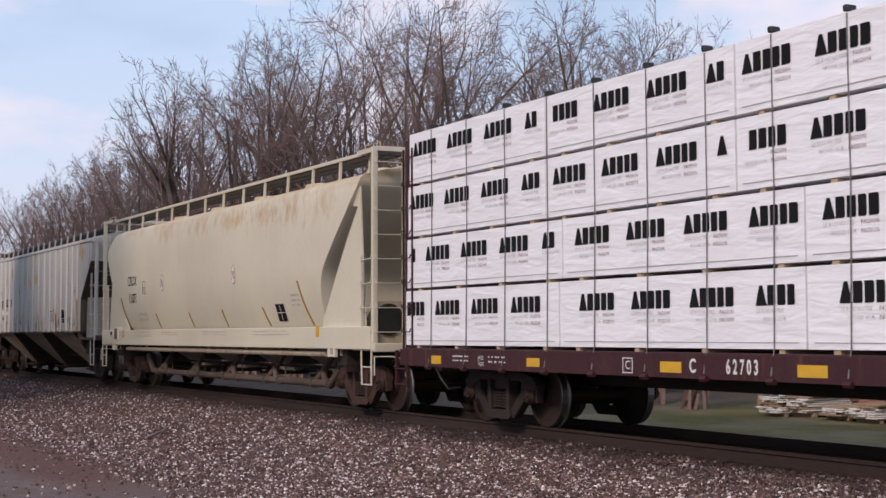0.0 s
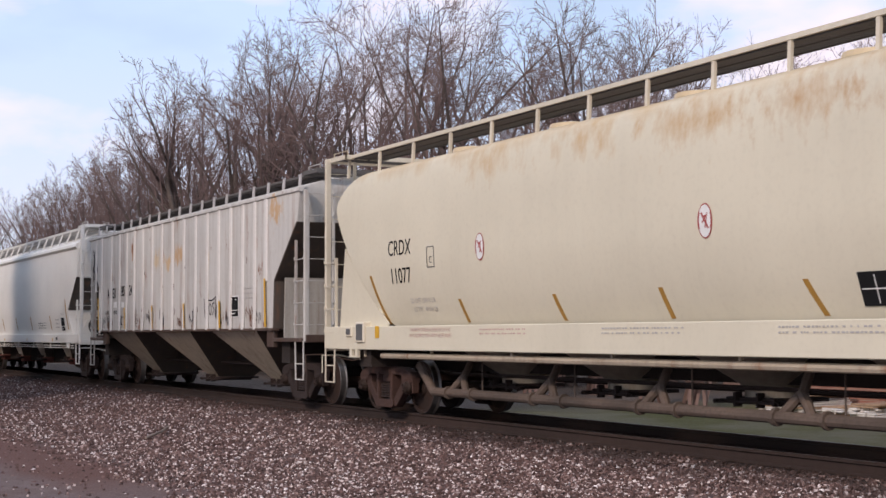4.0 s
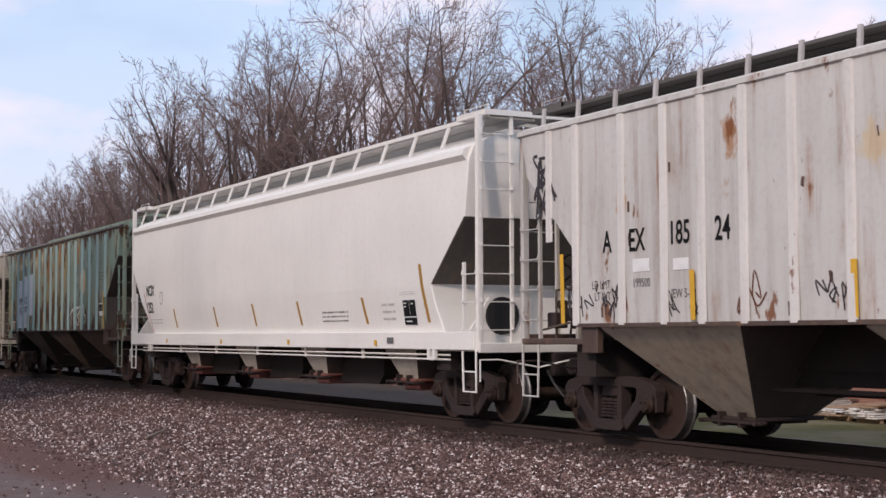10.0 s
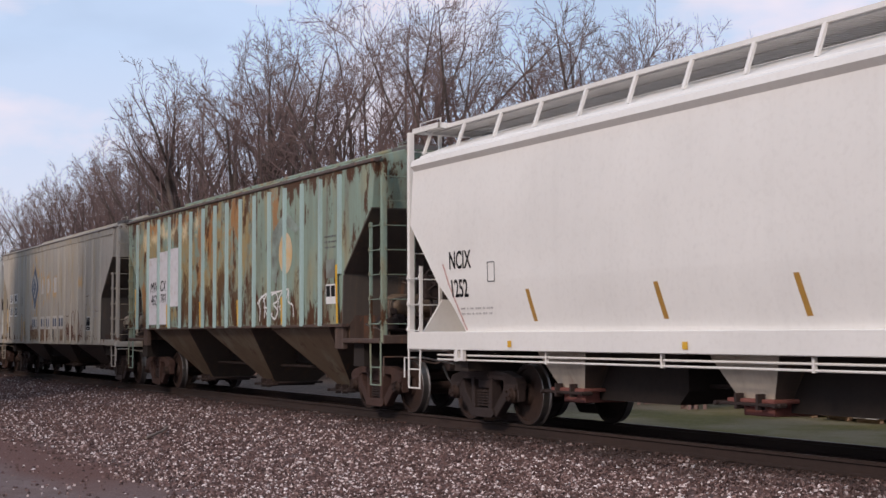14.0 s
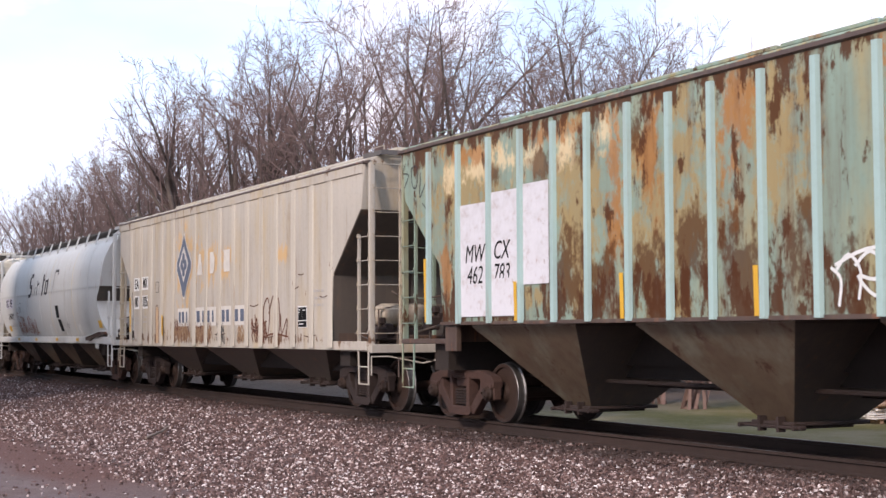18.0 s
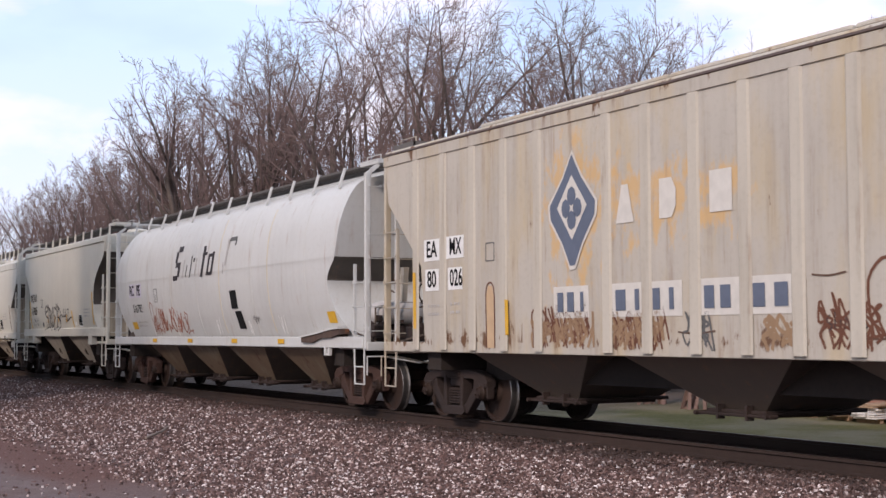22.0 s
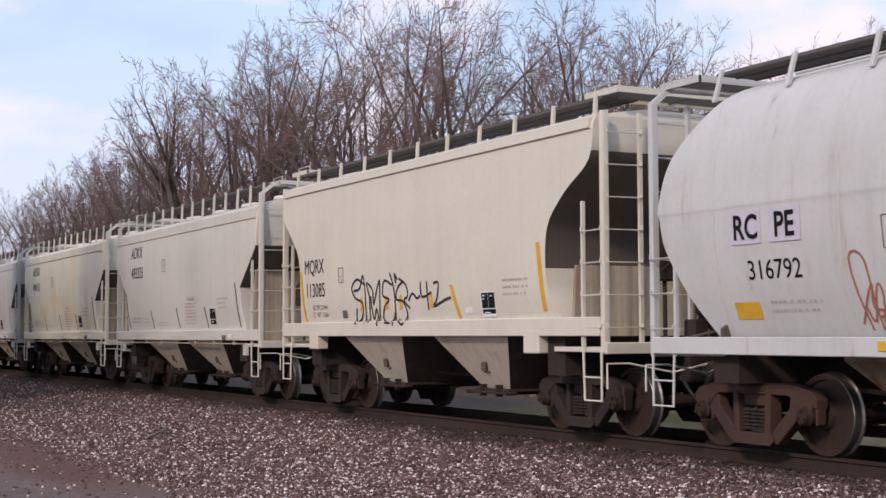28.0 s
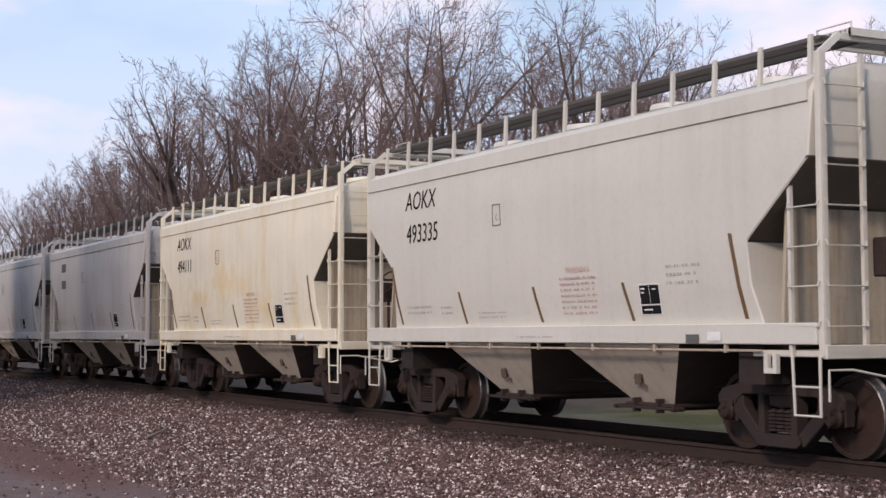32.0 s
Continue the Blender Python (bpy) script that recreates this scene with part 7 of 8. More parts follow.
def mark_all():
    # cream car
    w, p, st, b, g, framed = mark_kit(CREAM_CAR)
    w("CRDX", 0.26, -37.22, 2.77, squeeze=0.85)
    w("11077", 0.26, -37.22, 2.31, squeeze=0.85)
    framed(0.24, 0.32, -36.1, 2.58, M_FADED)
    w("C", 0.11, -36.1, 2.53, M_FADED)
    for x, z0, z1, sh in ((-38.0, 1.54, 2.36, -0.38), (-35.22, 1.54, 1.90, -0.10), (-32.5, 1.54, 1.90, -0.12), (-30.1, 1.54, 1.92, -0.10), (-27.47, 1.54, 1.93, -0.19), (-25.17, 1.54, 2.40, -0.40)):
        st(0.085, z0, z1, x, M_OCHRE, sh)
    w("LD LMT 193900 LB", 0.085, -36.55, 1.90, M_GREY_INK, squeeze=0.9)
    w("LT WT   69100 LB", 0.085, -36.52, 1.76, M_GREY_INK, squeeze=0.9)
    w("MAXIMUM OPERATING PRESSURE 14.7 PSIG", 0.06, -36.15, 1.43, M_RED_INK, squeeze=0.85)
    w("NOT EQUIPPED WITH SAFETY RELIEF VALVES", 0.06, -36.15, 1.34, M_RED_INK, squeeze=0.85)
    for x, wd in ((-33.9, 1.3),):
        b(2, wd, 0.12, x, 1.38, M_RED_INK)
    for x, wd in ((-30.5, 1.7), (-27.0, 2.0)):
        b(2, wd, 0.12, x, 1.38)
    p(0.16, 0.2, -38.12, 1.40, M_YELLOW, name="reflector")
    p(0.16, 0.2, -24.55, 1.42, M_YELLOW, name="reflector")
    p(0.46, 0.36, -26.66, 1.80, M_BLACK, name="data_panel")
    p(0.40, 0.012, -26.66, 1.80, M_WHITE, name="panel_line", proud=0.010)
    p(0.012, 0.30, -26.66, 1.80, M_WHITE, name="panel_line", proud=0.010)
    b(3, 0.45, 0.3, -25.75, 2.0)
    for x in (-29.2, -34.5):
        ring = [(0.12 * math.cos(k * math.tau / 16), 0.19 * math.sin(k * math.tau / 16)) for k in range(17)]
        shape(CREAM_CAR, ring[:-1], x, 2.65, M_WHITE, "round_emblem", "small round white and red emblem", 0.006)
        g([ring], 0.015, x, 2.65, M_EMBLEM_RED, name="emblem_ring")
        g([[(-0.08, 0.12), (0.08, -0.12)]], 0.015, x, 2.65, M_EMBLEM_RED, name="emblem_bar")
        g([[(0.05, 0.09), (-0.05, -0.02)], [(-0.03, 0.05), (0.03, 0.05), (0.0, -0.08)]], 0.010, x, 2.65, M_EMBLEM_RED, name="emblem_bar")
    rng = random.Random(8)
    # grey ribbed car
    w, p, st, b, g, framed = mark_kit(GREY_CAR)
    w("A", 0.28, -55.92, 2.51, squeeze=0.72, bold=0.006)
    w("EX", 0.28, -55.28, 2.50, squeeze=0.72, bold=0.006)
    w("185", 0.28, -54.42, 2.54, squeeze=0.72, bold=0.006)
    w("24", 0.28, -53.62, 2.54, squeeze=0.72, bold=0.006)
    w("LD LMT", 0.11, -56.08, 1.98, M_FADED, squeeze=0.8)
    w("LT WT", 0.11, -56.05, 1.83, M_FADED, squeeze=0.8)
    w("199500", 0.11, -55.2, 1.98, M_FADED, squeeze=0.8)
    w("NEW 5-92", 0.11, -54.4, 1.83, M_FADED, squeeze=0.8)
    for x, z0, z1 in ((-56.95, 1.5, 2.42), (-54.16, 1.52, 2.1), (-51.55, 1.52, 2.1), (-48.9, 1.52, 2.1), (-46.3, 1.52, 2.1), (-43.45, 1.52, 2.5)):
        st(0.09, z0, z1, x, M_YELLOW, proud=0.04)
    placard(p, b, -45.37, 1.97, 0.95)
    b(3, 0.6, 0.3, -44.55, 2.2)
    p(0.35, 0.16, -55.2, 2.20, M_WHITE, name="repainted_patch")
    p(0.3, 0.14, -54.4, 2.18, M_WHITE, name="repainted_patch")
    g([[(-0.42, 0.24), (-0.40, -0.1), (-0.34, -0.24)], [(-0.16, 0.16), (-0.32, 0.06), (-0.30, -0.1), (-0.14, -0.14)], [(-0.02, 0.12), (-0.10, 0.0), (0.0, -0.14), (0.08, 0.0), (-0.02, 0.12)],
       [(0.28, 0.14), (0.14, 0.08), (0.26, -0.02), (0.14, -0.14)], [(0.36, 0.2), (0.34, -0.2), (0.44, 0.1), (0.40, -0.22)], [(-0.3, 0.22), (0.1, 0.18), (0.4, 0.26)]], 0.015, -47.0, 1.95)
    for x in (-56.6, -55.9, -54.4, -53.2, -51.9, -50.9, -49.3, -48.3, -46.1, -44.4, -44.0):
        pts = []
        for _ in range(5):
            u, v = rng.uniform(-0.25, 0.25), rng.uniform(-0.2, 0.05)
            pts.append([(u, v), (u + rng.uniform(-0.1, 0.1), v + rng.uniform(0.1, 0.3)), (u + rng.uniform(-0.05, 0.15), v + rng.uniform(-0.05, 0.12)), (u + rng.uniform(0.0, 0.2), v + rng.uniform(-0.15, 0.2))])
        g(pts, 0.011, x, 1.74, M_SPRAY if rng.random() < 0.75 else M_SPRAY_BROWN)
    for _ in range(26):
        x, z = rng.uniform(-57.0, -43.8), rng.choice((1.6, 1.7, 2.0, 2.6, 3.0, 3.4))
        g([[(0, 0), (rng.uniform(-0.02, 0.02), -rng.uniform(0.06, 0.16))]], rng.uniform(0.010, 0.024), x, z, M_RUST_CHIP, name="rust_chip")
    pts = [[(rng.uniform(-0.28, 0.28), rng.uniform(-0.5, 0.5)) for _ in range(6)] for _ in range(5)]
    g(pts, 0.02, -57.4, 3.35)
    # white car
    w, p, st, b, g, framed = mark_kit(WHITE_CAR)
    w("NCIX", 0.27, -76.45, 2.47, squeeze=0.75, bold=0.006)
    w("1252", 0.27, -76.5, 2.04, squeeze=0.75, bold=0.006)
    framed(0.2, 0.28, -75.5, 2.27, M_FADED)
    b(2, 1.0, 0.16, -76.0, 1.68)
    for x, z0, z1, sh in ((-74.38, 1.54, 1.99, -0.14), (-71.38, 1.54, 1.99, -0.14), (-68.89, 1.54, 2.0, -0.14), (-66.38, 1.54, 2.0, -0.14), (-63.36, 1.54, 2.0, -0.14), (-61.02, 1.55, 2.48, -0.2)):
        st(0.09, z0, z1, x, M_OCHRE, sh)
    st(0.04, 1.42, 2.44, -76.4, M_RED_INK, -0.6)
    b(3, 1.2, 0.24, -64.72, 1.66, M_FADED)
    b(3, 0.5, 0.36, -62.45, 1.7)
    placard(p, b, -61.66, 1.72, 0.92)
    b(2, 0.55, 0.07, -61.7, 2.02)
    for x in (-74.97, -70.92, -66.9, -62.88):
        p(0.10, 0.09, x, 1.22, M_YELLOW, name="reflector", proud=0.012)
    p(0.24, 0.1, -62.3, 1.26, M_FADED, name="small_plate", proud=0.012)
    # mint car
    w, p, st, b, g, framed = mark_kit(MINT_CAR)
    for x, wd, z0, z1 in ((-92.78, 0.84, 1.62, 3.30), (-91.88, 0.76, 1.62, 3.42), (-91.02, 0.72, 2.05, 3.46)):
        p(wd, z1 - z0, x, (z0 + z1) / 2, P_WORN_WHITE, name="repainted_patch", label="white repainted patch")
    w("MW", 0.27, -92.74, 2.54, shear=0.25, squeeze=0.85, proud=0.012)
    w("CX", 0.27, -91.95, 2.56, shear=0.25, squeeze=0.85, proud=0.012)
    w("462", 0.27, -92.74, 2.22, shear=0.25, squeeze=0.85, proud=0.012)
    w("783", 0.27, -91.95, 2.23, shear=0.25, squeeze=0.85, proud=0.012)
    for x, z0, z1 in ((-94.28, 1.55, 2.55), (-91.5, 1.55, 2.1), (-88.9, 1.55, 2.12), (-86.36, 1.55, 2.1), (-83.78, 1.55, 2.1), (-81.05, 1.56, 2.62)):
        st(0.08, z0, z1, x, M_YELLOW, proud=0.056)
    p(0.46, 0.36, -81.42, 2.10, M_WHITE, name="data_panel")
    for dx in (-0.11, 0.11):
        p(0.18, 0.20, -81.42 + dx, 2.15, M_BLACK, name="data_field", proud=0.01)
    b(3, 0.55, 0.3, -81.42, 3.02, M_FADED)
    p(0.40, 0.34, -81.42, 2.56, M_WASHED, name="painted_out_patch", label="washed-out dark patch")
    # the worn emblem: an orange ear with a dark husk
    shape(MINT_CAR, [(-0.75, 0.42), (0.0, 0.85), (0.74, 0.42), (0.5, 0.36), (0.1, 0.5), (-0.42, 0.1), (-0.5, -0.6), (-0.75, -0.5)], -83.66, 2.97, M_HUSK, "emblem", "dark faded painted emblem", 0.004)
    ear = [(0.36 * math.cos(k * math.tau / 20), 0.41 * math.sin(k * math.tau / 20)) for k in range(20)]
    shape(MINT_CAR, ear, -83.66, 2.96, M_CORN, "emblem", "worn orange painted emblem", 0.008)
    g([[(-1.0, 0.08), (-0.86, -0.05), (-0.9, -0.32)], [(-0.92, 0.05), (-0.74, 0.2), (-0.58, 0.02), (-0.62, -0.26)], [(-0.66, 0.08), (-0.44, 0.22), (-0.24, 0.05), (-0.4, -0.06), (-0.62, -0.02), (-0.4, -0.22), (-0.16, -0.16)],
       [(-0.2, 0.2), (0.06, 0.24), (0.14, 0.08), (-0.1, 0.02), (0.12, -0.1), (-0.02, -0.28), (-0.22, -0.2)], [(0.12, -0.2), (0.2, 0.1), (0.42, 0.24), (0.5, 0.02), (0.24, -0.04), (0.46, -0.2)],
       [(0.5, 0.3), (0.56, 0.06), (0.76, 0.3), (0.72, 0.06), (0.94, -0.02), (0.98, -0.24)], [(-0.94, 0.1), (-0.5, 0.24), (0.1, 0.26), (0.7, 0.3)]], 0.019, -84.25, 1.95, M_SPRAY_WHITE, name="spray_tag", label="white spray-painted tag")
    g([[(-0.3, 0.4), (-0.4, 0.25), (-0.2, 0.2), (-0.35, 0.0)], [(-0.1, 0.3), (0.1, 0.3), (0.1, 0.0), (-0.05, 0.0), (-0.1, 0.3)], [(0.25, 0.2), (0.2, -0.2), (0.4, 0.0)], [(0.3, -0.3), (0.5, -0.5), (0.45, -0.8)]],
      0.010, -94.75, 3.75)
    # beige car
    w, p, st, b, g, framed = mark_kit(BEIGE_CAR)
    for x, wd, z in ((-111.05, 0.52, 2.68), (-110.28, 0.56, 2.69), (-111.05, 0.46, 2.21), (-110.28, 0.46, 2.21)):
        p(wd, 0.34, x, z, M_WHITE, name="repainted_patch")
    w("EA", 0.26, -111.05, 2.68, squeeze=0.85, bold=0.005, proud=0.012)
    w("MX", 0.26, -110.26, 2.69, squeeze=0.72, bold=0.004, proud=0.012)
    w("80", 0.26, -111.05, 2.21, squeeze=0.85, bold=0.005, proud=0.012)
    w("026", 0.26, -110.24, 2.21, squeeze=0.75, bold=0.005, proud=0.012)
    framed(0.24, 0.26, -109.2, 2.56, M_FADED)
    for x, z0, z1 in ((-111.62, 1.45, 2.35), (-108.7, 1.35, 1.85)):
        st(0.09, z0, z1, x, M_YELLOW, proud=0.036)
    # diamond emblem on its rust-brown ground
    lozenge = [(0, 0.74), (0.22, 0.42), (0.55, 0.08), (0.53, -0.10), (0.24, -0.44), (0.06, -0.74), (-0.06, -0.74), (-0.24, -0.44), (-0.53, -0.10), (-0.55, 0.08), (-0.22, 0.42)]
    shape(BEIGE_CAR, [(u * 1.09, v * 1.07) for u, v in lozenge], -106.98, 3.0, M_CHALK, "emblem", "faded diamond emblem with a white rim", 0.011)
    shape(BEIGE_CAR, lozenge, -106.98, 3.0, M_BLUE_INK, "emblem", "faded blue diamond emblem", 0.014)
    shape(BEIGE_CAR, [(0, 0.44), (0.36, 0.02), (0, -0.42), (-0.36, 0.02)], -106.98, 3.02, M_CHALK, "emblem", "", 0.018)
    for dx, dz in ((0, 0.16), (0.14, 0), (-0.14, 0), (0, -0.16)):
        shape(BEIGE_CAR, [(0.11 * math.cos(k * math.tau / 8), 0.13 * math.sin(k * math.tau / 8)) for k in range(8)], -106.98 + dx, 3.02 + dz, M_BLUE_INK, "emblem", "", 0.022)
    for x, outline in ((-105.78, [(-0.19, -0.24), (0.19, -0.24), (0.07, 0.24), (-0.07, 0.24)]), (-104.9, [(-0.16, -0.24), (0.08, -0.24), (0.17, -0.1), (0.17, 0.1), (0.08, 0.24), (-0.16, 0.24)]),
                       (-103.9, [(-0.2, -0.24), (0.2, -0.24), (0.2, 0.24), (0.1, 0.24), (0.0, 0.05), (-0.1, 0.24), (-0.2, 0.24)])):
        shape(BEIGE_CAR, outline, x, 2.98, M_CHALK, "faded_mark", "chalky white faded mark", 0.010)
    # the firm's name along the foot, as plain blocks
    for x, wd in ((-107.05, 0.85), (-105.78, 0.75), (-104.95, 0.6), (-103.95, 0.8), (-103.1, 0.72)):
        p(wd, 0.42, x, 1.78, M_CHALK, name="repainted_patch", label="chalky white patch")
    for x, wd in ((-107.3, 0.16), (-107.05, 0.18), (-106.78, 0.08), (-105.9, 0.24), (-105.55, 0.1), (-105.15, 0.16), (-104.85, 0.1), (-104.14, 0.2), (-103.85, 0.2), (-103.28, 0.22), (-102.92, 0.24)):
        p(wd * 0.9, 0.26, x, 1.78, M_BLUE_INK, name="faded_mark", proud=0.012)
    placard(p, b, -99.55, 1.70, 0.85)
    b(3, 0.6, 0.4, -98.75, 2.0)
    b(2, 0.4, 0.25, -111.0, 1.7)
    b(2, 0.3, 0.25, -110.3, 1.72)
    for x0, n_, hgt, mat in ((-108.0, 18, 0.42, M_SPRAY_BROWN), (-106.1, 14, 0.4, M_SPRAY_BROWN), (-102.3, 11, 0.42, M_SPRAY_BROWN), (-104.6, 6, 0.3, M_FADED), (-108.0, 18, 0.3, M_TAG_WASH), (-106.1, 14, 0.3, M_TAG_WASH), (-103.2, 8, 0.2, M_TAG_WASH)):
        sts = []
        for k in range(n_):
            u = k * 0.075 + rng.uniform(-0.06, 0.06)
            pts = [(u, rng.uniform(-0.30, -0.2))]
            for j in range(4):
                pts.append((u + rng.uniform(-0.09, 0.13), -0.2 + (hgt + 0.1) * (j + 1) / 4 * rng.uniform(0.5, 1.0)))
            pts.append((u + 0.14, rng.uniform(-0.3, 0.0)))
            sts.append(pts)
        g(sts, 0.016 if mat is not M_TAG_WASH else 0.024, x0, 1.46, mat, name="spray_tag", label="brown spray-painted tag")
    shape(BEIGE_CAR, [(-0.10, -0.46), (0.10, -0.46), (0.11, 0.3), (0.07, 0.44), (-0.05, 0.45), (-0.11, 0.3)], -109.22, 1.62, M_SAUSAGE, "spray_shape", "tan spray-painted figure shape")
    g([[(-0.12, -0.46), (-0.12, 0.3), (-0.05, 0.47), (0.07, 0.47), (0.13, 0.3), (0.12, -0.46)]], 0.012, -109.22, 1.62, M_SPRAY_BROWN)
    g([[(-0.5, -0.35), (-0.55, 0.2), (-0.3, 0.42), (-0.2, 0.1), (-0.3, -0.3)], [(-0.25, 0.1), (0.0, 0.45), (0.1, 0.2), (0.0, -0.4)], [(0.05, 0.3), (0.3, 0.4), (0.35, -0.1), (0.25, -0.38)], [(0.4, 0.1), (0.45, -0.3), (0.75, 0.0), (0.7, -0.35)],
       [(-0.6, -0.38), (0.0, -0.3), (0.8, -0.36)]], 0.018, -101.1, 1.68, M_SPRAY_BROWN, name="spray_tag", label="brown spray-painted tag")
    g([[(-0.25, 0.05), (-0.3, -0.02), (-0.22, -0.06), (-0.27, -0.12)], [(-0.18, 0.08), (-0.18, -0.1)], [(-0.1, 0.0), (-0.1, -0.1)], [(-0.04, -0.1), (-0.02, 0.02), (0.03, -0.1)], [(0.1, 0.08), (0.09, -0.1)], [(0.17, 0.0), (0.1, -0.04), (0.18, -0.1)], [(0.26, 0.02), (0.21, -0.02), (0.27, -0.08), (0.2, -0.1)]],
      0.009, -101.95, 1.5, M_SPRAY, name="spray_tag", label="small black spray-painted scribble")
    for x0, z0, wd in ((-102.2, 1.95, 0.5), (-99.9, 2.25, 0.35), (-99.6, 2.5, 0.3), (-101.5, 1.3, 0.8), (-99.2, 1.32, 0.6), (-104.4, 1.36, 0.7), (-98.5, 2.05, 0.4)):
        g([[(-wd / 2, 0.02), (0, 0.0), (wd / 2, 0.03)]], 0.010, x0, z0, M_RUST_CHIP, name="scrape")
    # round-sided car
    w, p, st, b, g, framed = mark_kit(ROUND_CAR)
    p(0.5, 0.36, -128.35, 2.52, M_LILAC, name="repainted_patch")
    p(0.5, 0.36, -127.72, 2.52, M_LILAC, name="repainted_patch")
    w("RC", 0.27, -128.35, 2.51, bold=0.008, squeeze=0.85, proud=0.012)
    w("PE", 0.27, -127.72, 2.51, bold=0.008, squeeze=0.85, proud=0.012)
    w("316792", 0.22, -127.95, 2.04, squeeze=0.95)
    p(0.42, 0.2, -128.5, 1.61, M_YELLOW, name="reflector")
    p(0.36, 0.22, -115.25, 1.68, M_YELLOW, name="reflector")
    framed(0.24, 0.32, -126.2, 2.35, M_FADED)
    w("C", 0.11, -126.2, 2.3, M_FADED)
    b(2, 0.8, 0.2, -127.7, 1.62)
    for x in (-126.26, -123.39, -120.3, -117.55):
        p(0.34, 0.09, x, 1.23, M_YELLOW, name="reflector", proud=0.012, label="yellow reflector")
    # the railway's faded name as worn slanted blocks, large and small
    for x, z, wd, h, mat in ((-124.15, 3.40, 0.34, 0.14, M_SPRAY), (-124.40, 3.22, 0.17, 0.26, M_SPRAY), (-124.28, 3.03, 0.36, 0.12, M_SPRAY), (-124.22, 2.86, 0.17, 0.24, M_SPRAY), (-124.50, 2.72, 0.34, 0.12, M_SPRAY),
                             (-123.85, 2.92, 0.07, 0.42, M_GREY_INK), (-123.62, 2.86, 0.05, 0.28, M_FADED), (-123.28, 2.95, 0.07, 0.5, M_FADED), (-123.05, 3.10, 0.12, 0.09, M_FADED), (-122.92, 2.92, 0.06, 0.42, M_GREY_INK),
                             (-122.38, 3.03, 0.15, 0.70, M_SPRAY), (-122.28, 3.20, 0.34, 0.07, M_SPRAY), (-122.02, 2.92, 0.12, 0.42, M_SPRAY), (-121.72, 2.97, 0.13, 0.50, M_SPRAY), (-121.86, 3.15, 0.30, 0.07, M_SPRAY), (-121.92, 2.74, 0.2, 0.08, M_SPRAY),
                             (-120.76, 3.16, 0.10, 0.58, M_GREY_INK), (-120.42, 3.43, 0.44, 0.09, M_FADED), (-120.24, 3.34, 0.08, 0.12, M_FADED), (-121.0, 2.9, 0.05, 0.1, M_GREY_INK), (-120.98, 2.8, 0.03, 0.2, M_GREY_INK)):
        p(wd, h, x, z, mat, name="faded_mark", lean=0.28, label="faded black slanted mark")
    p(0.40, 0.40, -120.41, 2.12, M_BLACK, name="data_panel", lean=-0.08)
    p(0.40, 0.40, -120.2, 1.68, M_BLACK, name="data_panel", lean=-0.08)
    sts = []
    for k in range(26):
        u = -1.6 + k * 0.115
        pts = [(u, rng.uniform(-0.4, -0.1))]
        for j in range(4):
            pts.append((pts[-1][0] + rng.uniform(-0.14, 0.24), rng.uniform(-0.4, 0.42 - 0.012 * k)))
        sts.append(pts)
    for x in (-128.9, -126.9, -124.9, -122.9, -119.23, -116.28):       # weld seams
        curved_strip(0.014, 1.36, 4.1, M_SEAM, car_of(ROUND_CAR), ROUND_CAR["side"], x - ROUND_CAR["xc"], 0.0, name="weld_seam", n=16)
    for x in (-118.3, -121.3):
        st(0.05, 1.40, 3.9, x, M_STREAK, 0.05, name="rust_streak", n=16)
    g(sts, 0.014, -125.2, 1.78, M_RUST_RED, name="spray_tag", label="rust-red spray-painted tag")
    for x in (-121.8, -119.8, -117.8):
        for k in range(4):
            st(rng.uniform(0.012, 0.03), 1.36 + rng.uniform(0, 0.06), rng.uniform(1.55, 1.76), x + rng.uniform(-0.13, 0.13), M_SPRAY_WHITE, rng.uniform(-0.06, 0.1), name="scrape")
    g([[(-0.2, 0.0), (-0.12, 0.1), (-0.06, -0.06), (0.0, 0.09), (0.07, -0.05), (0.12, 0.07), (0.22, 0.0)]], 0.009, -119.2, 1.66, M_SPRAY, name="spray_tag", label="small black spray-painted scribble")
    # the sill plate torn up at one end, with the rusty edge of the sheet beneath
    bent = [(-116.4, 1.32), (-115.9, 1.36), (-115.5, 1.40), (-115.0, 1.46), (-114.6, 1.48)]
    for name, mat, up, down, out in (("bent_sill_plate", P_PALE, 0.02, 0.015, 1.675), ("torn_edge", P_BROWN, -0.018, 0.11, 1.65)):
        bm = bmesh.new()
        rings = []
        for k, (x, z) in enumerate(bent):
            low = z - down - (0.045 * (k % 2) if down > 0.1 else 0.0)
            rings.append([bm.verts.new((x - ROUND_CAR["xc"], -yy, zz)) for yy, zz in ((out, low), (out, z + up), (out - 0.2, z + up), (out - 0.2, low))])
        for u, v in zip(rings, rings[1:]):
            for j in range(4):
                bm.faces.new((u[j], v[j], v[(j + 1) % 4], u[(j + 1) % 4]))
        bm.faces.new(rings[0])
        bm.faces.new(rings[-1][::-1])
        bmesh.ops.recalc_face_normals(bm, faces=bm.faces)
        part(name, bm, mat, car_of(ROUND_CAR), "bent sill plate" if mat is P_PALE else "rusty torn edge")
    # tan car
    w, p, st, b, g, framed = mark_kit(TAN_CAR)
    w("MQRX", 0.27, -140.74, 2.61, squeeze=0.85)
    w("113085", 0.27, -140.70, 2.17, squeeze=0.82)
    framed(0.2, 0.26, -139.5, 2.42, M_FADED)
    w("LD LMT 233000", 0.095, -140.5, 1.86, M_FADED, squeeze=0.8)
    w("LT  WT   53000", 0.095, -140.5, 1.72, M_FADED, squeeze=0.8)
    w("C", 0.10, -139.5, 2.36, M_FADED)
